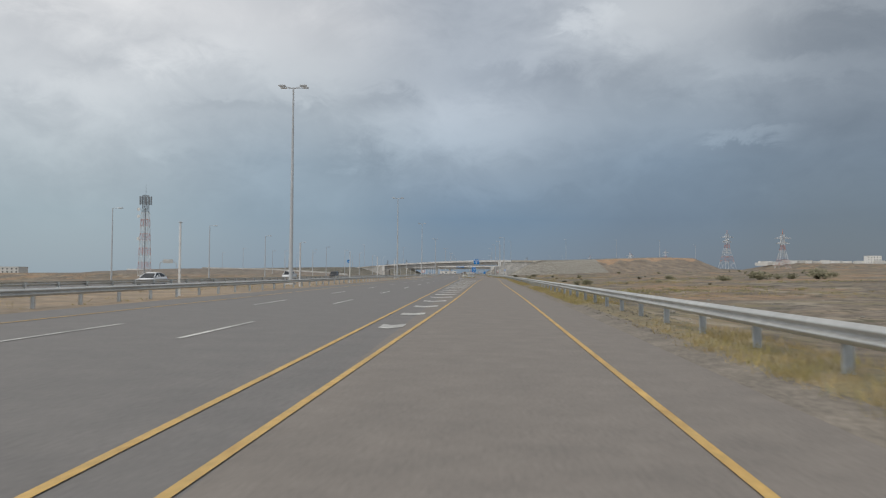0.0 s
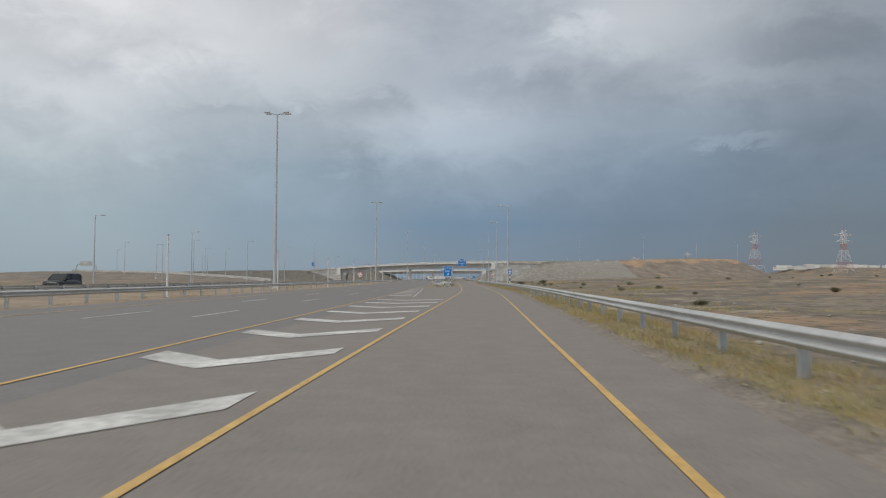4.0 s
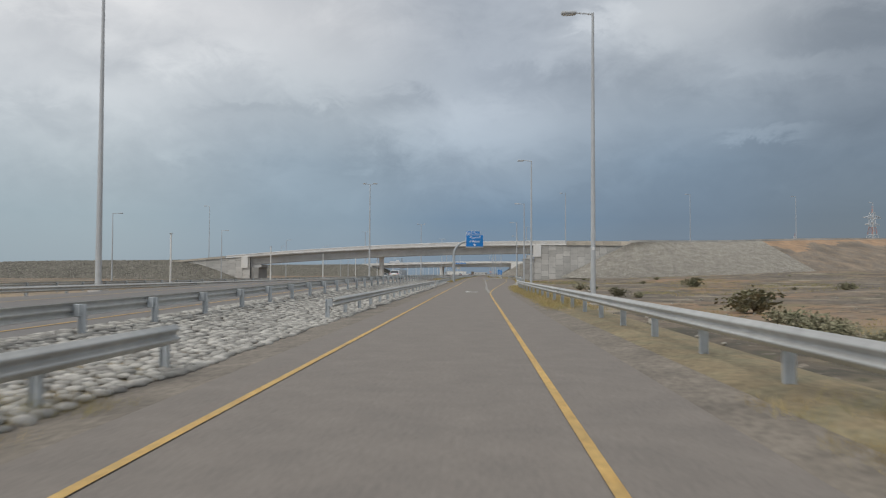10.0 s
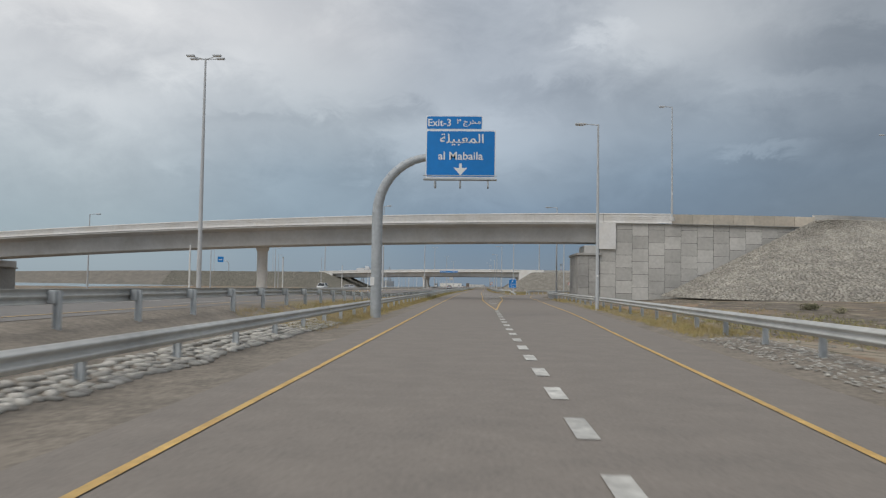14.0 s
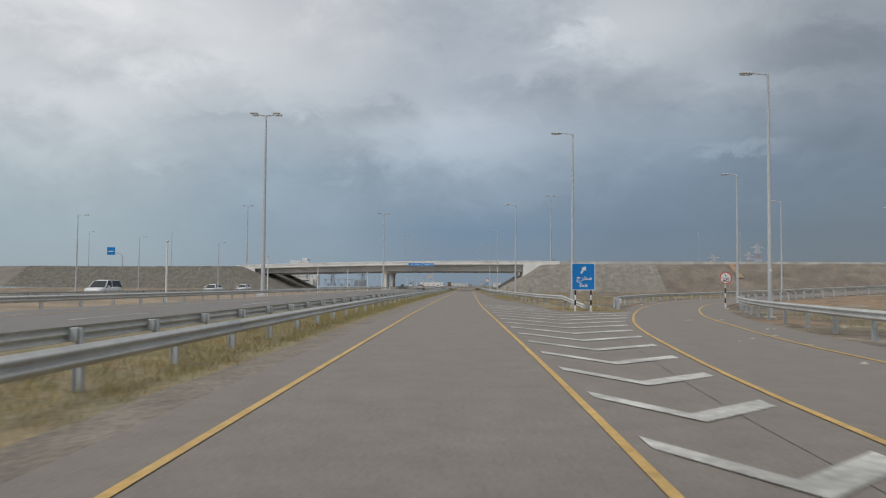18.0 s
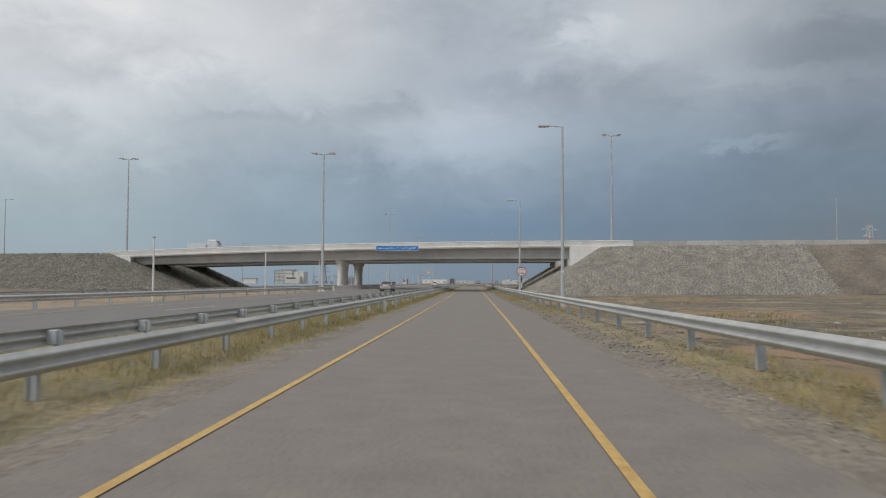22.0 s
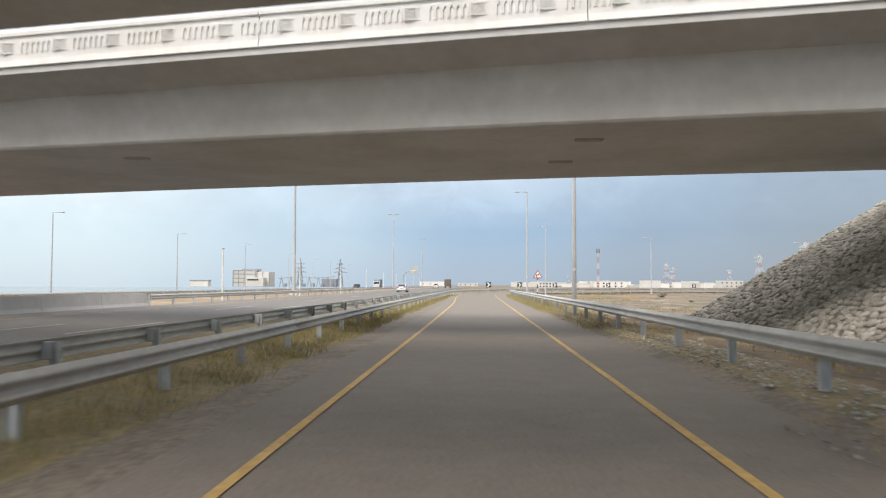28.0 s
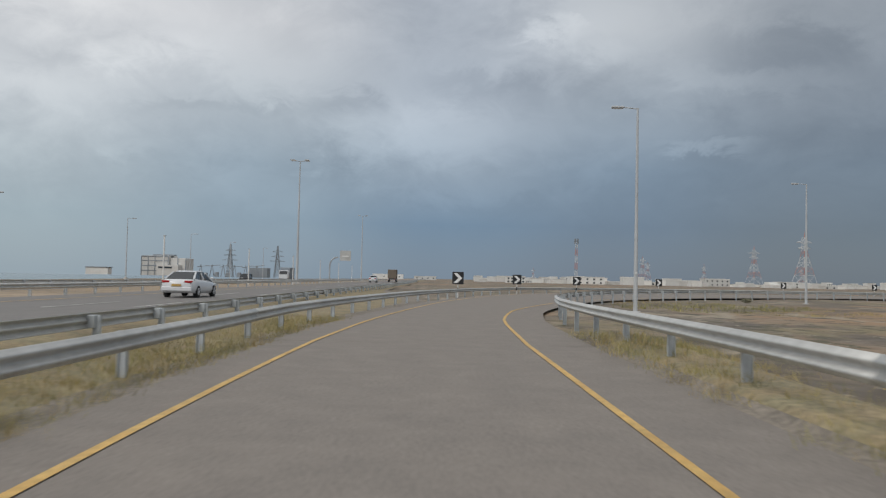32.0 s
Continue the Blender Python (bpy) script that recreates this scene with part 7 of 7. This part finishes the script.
def slope_spots(crest, toe, n, rows, size, seed, keep=lambda p: True):
    r = random.Random(seed)
    c, t = pair(crest, toe, n) if n else (crest, toe)
    n = len(c) - 1
    out = []
    for i in range(n):
        L = (Vector(c[i]) - Vector(t[i])).length
        m = max(3, int(L / size))
        for j in range(m):
            u, v = (j + 0.15 + 0.7 * r.random()) / m, r.random()
            a, b = Vector(c[i]).lerp(Vector(c[i + 1]), v), Vector(t[i]).lerp(Vector(t[i + 1]), v)
            p = a.lerp(b, u)
            down = (b - a)
            across = (Vector(c[i + 1]) - Vector(c[i])) + (Vector(t[i + 1]) - Vector(t[i]))
            nrm = down.cross(across)
            if nrm.length < 1e-4:
                continue
            nrm.normalize()
            if nrm.z < 0:
                nrm = -nrm
            if keep(p):
                out.append((p + nrm * 0.04, nrm, size * (0.98 + 0.35 * r.random())))
    return out


def ditch_z(x, y):
    """Height of the verge between highway and slip road."""
    a, b = HWY_R(y) + 1.1, tarmac_l(y)
    u, za, zb = (x - a) / (b - a), hwy_z(y) - 0.01, -0.02
    knots = ((0, 0), (0.12, 0.03), (0.35, 0.45), (0.6, 0.85), (0.8, 1.0), (1.0, 1.0))
    for (u0, k0), (u1, k1) in zip(knots, knots[1:]):
        if u <= u1:
            k = k0 + (k1 - k0) * max(0, u - u0) / (u1 - u0)
            break
    else:
        k = 1.0
    return za + (zb - za) * k - 0.06 * smoothstep(0.12, 0.35, u) * (1 - smoothstep(0.8, 1.0, u))


def verge_z(x, rail):
    d = x - rail
    return 0.15 - 0.10 * max(0, -d) if d < 0 else 0.16 - 0.2 * max(0, d - 0.9)


def all_stones():
    lay_stones("stone_pitching_east", "grey and buff pitched stones on the first bridge embankment", slope_spots(E1_C, E1_T, 270, 0, 0.29, 3), STONE, lambda p: p.x < 34 and p.y < 541)
    lay_stones("stone_pitching_two", "grey and buff pitched stones under and beside the second bridge", slope_spots(E2_C, E2_T, 350, 0, 0.26, 4), STONE, lambda p: p.x < 12.5 and 796 < p.y < 830)
    for name, label, (c, t), size in (("stone_pitching_west", "grey pitched stones on the far embankment west of the first bridge", WEST_ONE, 0.42), ("stone_pitching_west_two", "grey pitched stones on the far embankment west of the second bridge", WEST_TWO, 0.38)):
        fine = [[Vector(a).lerp(Vector(b), k / 6) for a, b in zip(l, l[1:]) for k in range(6)] for l in (c, t)]
        lay_stones(name, label, slope_spots(fine[0], fine[1], 0, 0, size, 5, lambda p: p.x > -150), STONE_DARK, lambda p: False)
    r = random.Random(8)
    spots = []
    y = 334.0
    while y < 482:
        a, b = HWY_R(y) + 1.3, RAIL_L(y) + 0.35 + 0.35 * noise.noise((y * 0.3, 1.1, 4.0))
        if y > 454:
            a = RAIL_L(y) - 0.9
        n = max(2, round((b - a) / 0.27))
        for i in range(n):
            u = (i + 0.5 + 0.45 * (r.random() - 0.5)) / n
            if abs(y - 432) < 3 and u > 0.85:
                continue
            z = ditch_z(a + (b - a) * u, y) + 0.03
            spots.append((Vector((a + (b - a) * u, y + 0.24 * (r.random() - 0.5), z)), (0.12, 0, 1), 0.25 + 0.12 * r.random()))
        y += 0.265
    lay_stones("ditch_riprap", "pale rounded stones lining the ditch between two guard rails", spots, STONE_PALE, lambda p: 428 < p.y < 444, "riprap", 0.55)
    spots = []
    chips = []
    for lo, hi, n, a, b in ((424, 474, 4900, -0.9, 1.7), (806, 850, 3000, -0.4, 2.2), (636, 806, 9000, -1.3, 1.8), (20, 300, 5000, -0.9, 1.5)):
        for _ in range(n):
            y = lo + (hi - lo) * r.random()
            e = RAIL_R(y) if y < 545 else RAIL_R2(y)
            x = e + a + (b - a) * r.random()
            big = 0.08 if n < 5000 else 0.06
            (spots if n < 5000 else chips).append((Vector((x, y, verge_z(x, e) + 0.01)), (0, 0, 1), 0.05 + big * r.random() ** 1.5))
    lay_stones("verge_stones", "loose pale stones on the verge behind the guard rail", spots, STONE_PALE, lambda p: 424 < p.y < 428 or 806 < p.y < 809, "stones", 0.7)
    lay_stones("verge_pebbles", "small brown pebbles on the dusty verge", chips, PEBBLE, lambda p: False, "stones", 0.7)
    spots = []
    for _ in range(1800):
        y = -20 + 930 * r.random()
        e = RAIL_R(y) if y < 545 else RAIL_R2(max(620, y))
        x = e + 1.0 + abs(r.gauss(0, 9))
        spots.append((Vector((x, y, ground_z(x, y) + 0.02)), (0, 0, 1), 0.08 + 0.3 * r.random() ** 2))
    lay_stones("field_stones", "scattered stones on the desert ground", spots, STONE, lambda p: p.y < 60, "stones")


# ---------------------------------------------------------------- plants
def blades(spots, material, name, label, h0, h1, count, lean=0.5, width=0.005, seed=1, spread=0.16):
    """Tufts of thin leaning blades at (x, y, z), joined in one mesh."""
    r = np.random.default_rng(seed)
    p = np.repeat(np.array(spots), count, axis=0)
    n = len(p)
    p[:, :2] += r.normal(0, spread, (n, 2))
    a, h = r.random(n) * 6.283, h0 + (h1 - h0) * r.random(n) ** 1.4
    l, w = lean * (0.2 + 1.2 * r.random(n)) * h, width * (0.6 + 0.8 * r.random(n))
    d = np.stack([np.cos(a), np.sin(a), np.zeros(n)], 1)
    t = r.random(n) * 6.283
    e = np.stack([np.cos(t), np.sin(t), np.zeros(n)], 1) * w[:, None]
    top = p + d * l[:, None]
    top[:, 2] += h
    v = np.stack([p - e, p + e, top], 1).reshape(-1, 3)
    me = bpy.data.meshes.new(name)
    me.vertices.add(len(v))
    me.vertices.foreach_set("co", v.ravel())
    me.loops.add(3 * n)
    me.loops.foreach_set("vertex_index", np.arange(3 * n))
    me.polygons.add(n)
    me.polygons.foreach_set("loop_start", np.arange(0, 3 * n, 3))
    me.update(calc_edges=True)
    me.materials.append(material)
    return tagged(new(name, me), label, "grass", kind="stuff")


def all_grass():
    r = random.Random(21)
    dry, green = [], []
    for _ in range(30000):
        y = -12 + 927 * r.random()
        rail = RAIL_R(y) if y < 545 else RAIL_R2(max(y, 620))
        if 424 < y < 474 or 545 < y < 622:
            continue
        k = 0.62 if 622 < y < 842 else 1.0
        if r.random() > k * smoothstep(-0.45, 0.10, noise.noise((y * 0.045, 0.3, 0))):
            continue
        x = rail - 0.75 + 3.2 * r.random() ** 1.3
        (green if r.random() < (0.5 if y > 842 else 0.10) else dry).append((x, y, verge_z(x, rail) - 0.01))
    blades(dry, DRY_GRASS, "dry_grass", "dry straw-coloured grass under the guard rail", 0.06, 0.30, 20, 0.7, 0.0045, 2)
    left = []
    for _ in range(22000):
        y = 284 + 640 * r.random()
        if 338 < y < 476:
            continue
        x = RAIL_M(y) + 0.3 + (RAIL_L(y) + 0.75 - RAIL_M(y) - 0.3) * r.random() if y < 912 else RAIL_M(y) + 0.3 + (bend_edge(y) - 0.4 - RAIL_M(y)) * r.random()
        z = ditch_z(x, y) if y < 912 else -0.05
        (green if (y > 540 and r.random() < 0.55) else left).append((x, y, z - 0.01))
    blades(left, DRY_GRASS, "dry_grass", "dry straw-coloured grass between the guard rails", 0.06, 0.30, 20, 0.7, 0.0045, 3)
    blades(green, GREEN_GRASS, "green_grass", "yellow-green grass between the guard rails", 0.06, 0.30, 20, 0.7, 0.0045, 4)
    field = []
    clumps = []
    for _ in range(26000):
        y = -10 + 1000 * r.random()
        e = RAIL_R(y) if y < 545 else RAIL_R2(min(912, max(620, y)))
        x = e + 2 + abs(r.gauss(0, 26))
        if noise.noise((x * 0.04, y * 0.03, 2.0)) < 0.05 or near_path(RAMP_MID, x, y) < 8 or near_path(BEND_MID, x, y) < 9:
            continue
        if (524 < y < 560 or 768 < y < 840) and x > 7:
            continue
        (clumps if noise.noise((x * 0.05, y * 0.05, 9.0)) > 0.12 else field).append((x, y, ground_z(x, y)))
    for _ in range(420):
        y = 609 + 13 * r.random()
        field.append((RAIL_R2(max(618, y)) + 0.5 + 4.2 * r.random(), y, -0.1))
    blades(field, DRY_GRASS, "field_grass", "sparse dry tufts on the desert plain", 0.06, 0.26, 12, 0.8, 0.012, 5, 0.25)
    blades(clumps, GREEN_GRASS, "field_tufts", "low grey-green tufts on the desert plain", 0.08, 0.34, 12, 0.8, 0.022, 15, 0.30)
    med = [(-21 - 11 * r.random(), -20 + 1150 * r.random(), -0.02) for _ in range(3500)]
    blades([p for p in med if noise.noise((p[1] * 0.03, p[0] * 0.2, 7)) > 0], DRY_GRASS, "median_grass", "dry tufts in the highway median", 0.06, 0.26, 12, 0.8, 0.012, 6, 0.25)


def shrub(w, h, seed, dense=260):
    """A rounded desert shrub: forked stems and many small leaf clumps with gaps."""
    r = random.Random(seed)
    g = thing("shrub", "grey-green desert shrub on the dry plain", "shrub", group="shrubs")
    st = bmesh.new()
    tips = []
    for _ in range(9):
        a, t = r.random() * 6.283, 0.3 + 0.7 * r.random()
        mid = Vector((math.cos(a) * w * 0.18 * t, math.sin(a) * w * 0.18 * t, h * 0.35))
        end = Vector((math.cos(a) * w * 0.42 * t, math.sin(a) * w * 0.42 * t, h * (0.95 - 0.5 * t)))
        add_tube(st, (0, 0, -0.1), mid, 0.03 * h, 0.02 * h, 5, False)
        add_tube(st, mid, end, 0.02 * h, 0.006 * h, 4, False)
        tips += [mid, end]
    part("stems", st, TWIG, g)
    vs, fs = [], []
    for _ in range(dense):
        c = tips[r.randrange(len(tips))] + Vector((r.gauss(0, w * 0.12), r.gauss(0, w * 0.12), r.gauss(0, h * 0.14)))
        c.z = max(c.z, 0.05)
        s = (0.05 + 0.05 * r.random()) * (w + h) * 0.5
        for _ in range(3):
            d = Vector((r.gauss(0, 1), r.gauss(0, 1), r.gauss(0, 1))).normalized()
            e = d.orthogonal().normalized()
            k = len(vs)
            vs += [tuple(c + d * s), tuple(c + e * s * 0.5), tuple(c - d * s), tuple(c - e * s * 0.5)]
            fs.append((k, k + 1, k + 2, k + 3))
    me = bpy.data.meshes.new("leaves")
    me.from_pydata(vs, [], fs)
    me.materials.append(SHRUB)
    ob = new("leaves", me)
    ob.parent = g
    ob["kind"] = "stuff"
    return g


def all_shrubs():
    kinds = [shrub(2.4, 1.4, 1), shrub(3.6, 1.7, 2, 320), shrub(1.5, 0.8, 3, 180)]
    first = [(17.7, 150.3), (15.0, 345.0), (16.8, 431.0)]
    for k, (x, y) in zip(kinds, first):
        k.matrix_world = Matrix.Translation((x, y, ground_z(x, y) - 0.05)) @ Matrix.Diagonal((0.7, 0.7, 0.6, 1))
    r = random.Random(9)
    spots = [(56, 150, 1.7), (60, 153, 1.8), (63, 149, 1.5), (52, 149, 1.2), (18.7, 373, 1.0), (15.1, 399, 0.8), (16.6, 397, 0.5), (14.8, 354, 0.55), (15.6, 357, 0.5), (16.2, 361, 0.6), (17.1, 365.5, 0.6), (14.4, 350.5, 0.5), (13.9, 347, 0.45), (24, 352, 0.7), (28, 372, 0.6), (32.8, 972, 0.8), (15.4, 430, 1.5), (17.6, 432, 0.8), (33, 440, 1.0), (20, 156, 0.8), (19.7, 166, 0.7)]
    for _ in range(130):
        y = 20 + 900 * r.random()
        e = RAIL_R(y) if y < 545 else RAIL_R2(min(912, max(620, y)))
        x = e + 14 + 150 * r.random() ** 1.3
        if (515 < y < 610) or 735 < y < 850 or near_path(RAMP_MID, x, y) < 14 or near_path(BEND_MID, x, y) < 14:
            continue
        spots.append((x, y, 0.35 + 0.5 * r.random()))
    for x, y, s in spots:
        o = copy_thing(kinds[r.randrange(3)], Matrix.Translation((x, y, ground_z(x, y) - 0.05)) @ Matrix.Rotation(r.random() * 6.28, 4, "Z"))
        o.scale = (s, s, s * 0.85)


all_shrubs()
all_grass()
all_stones()
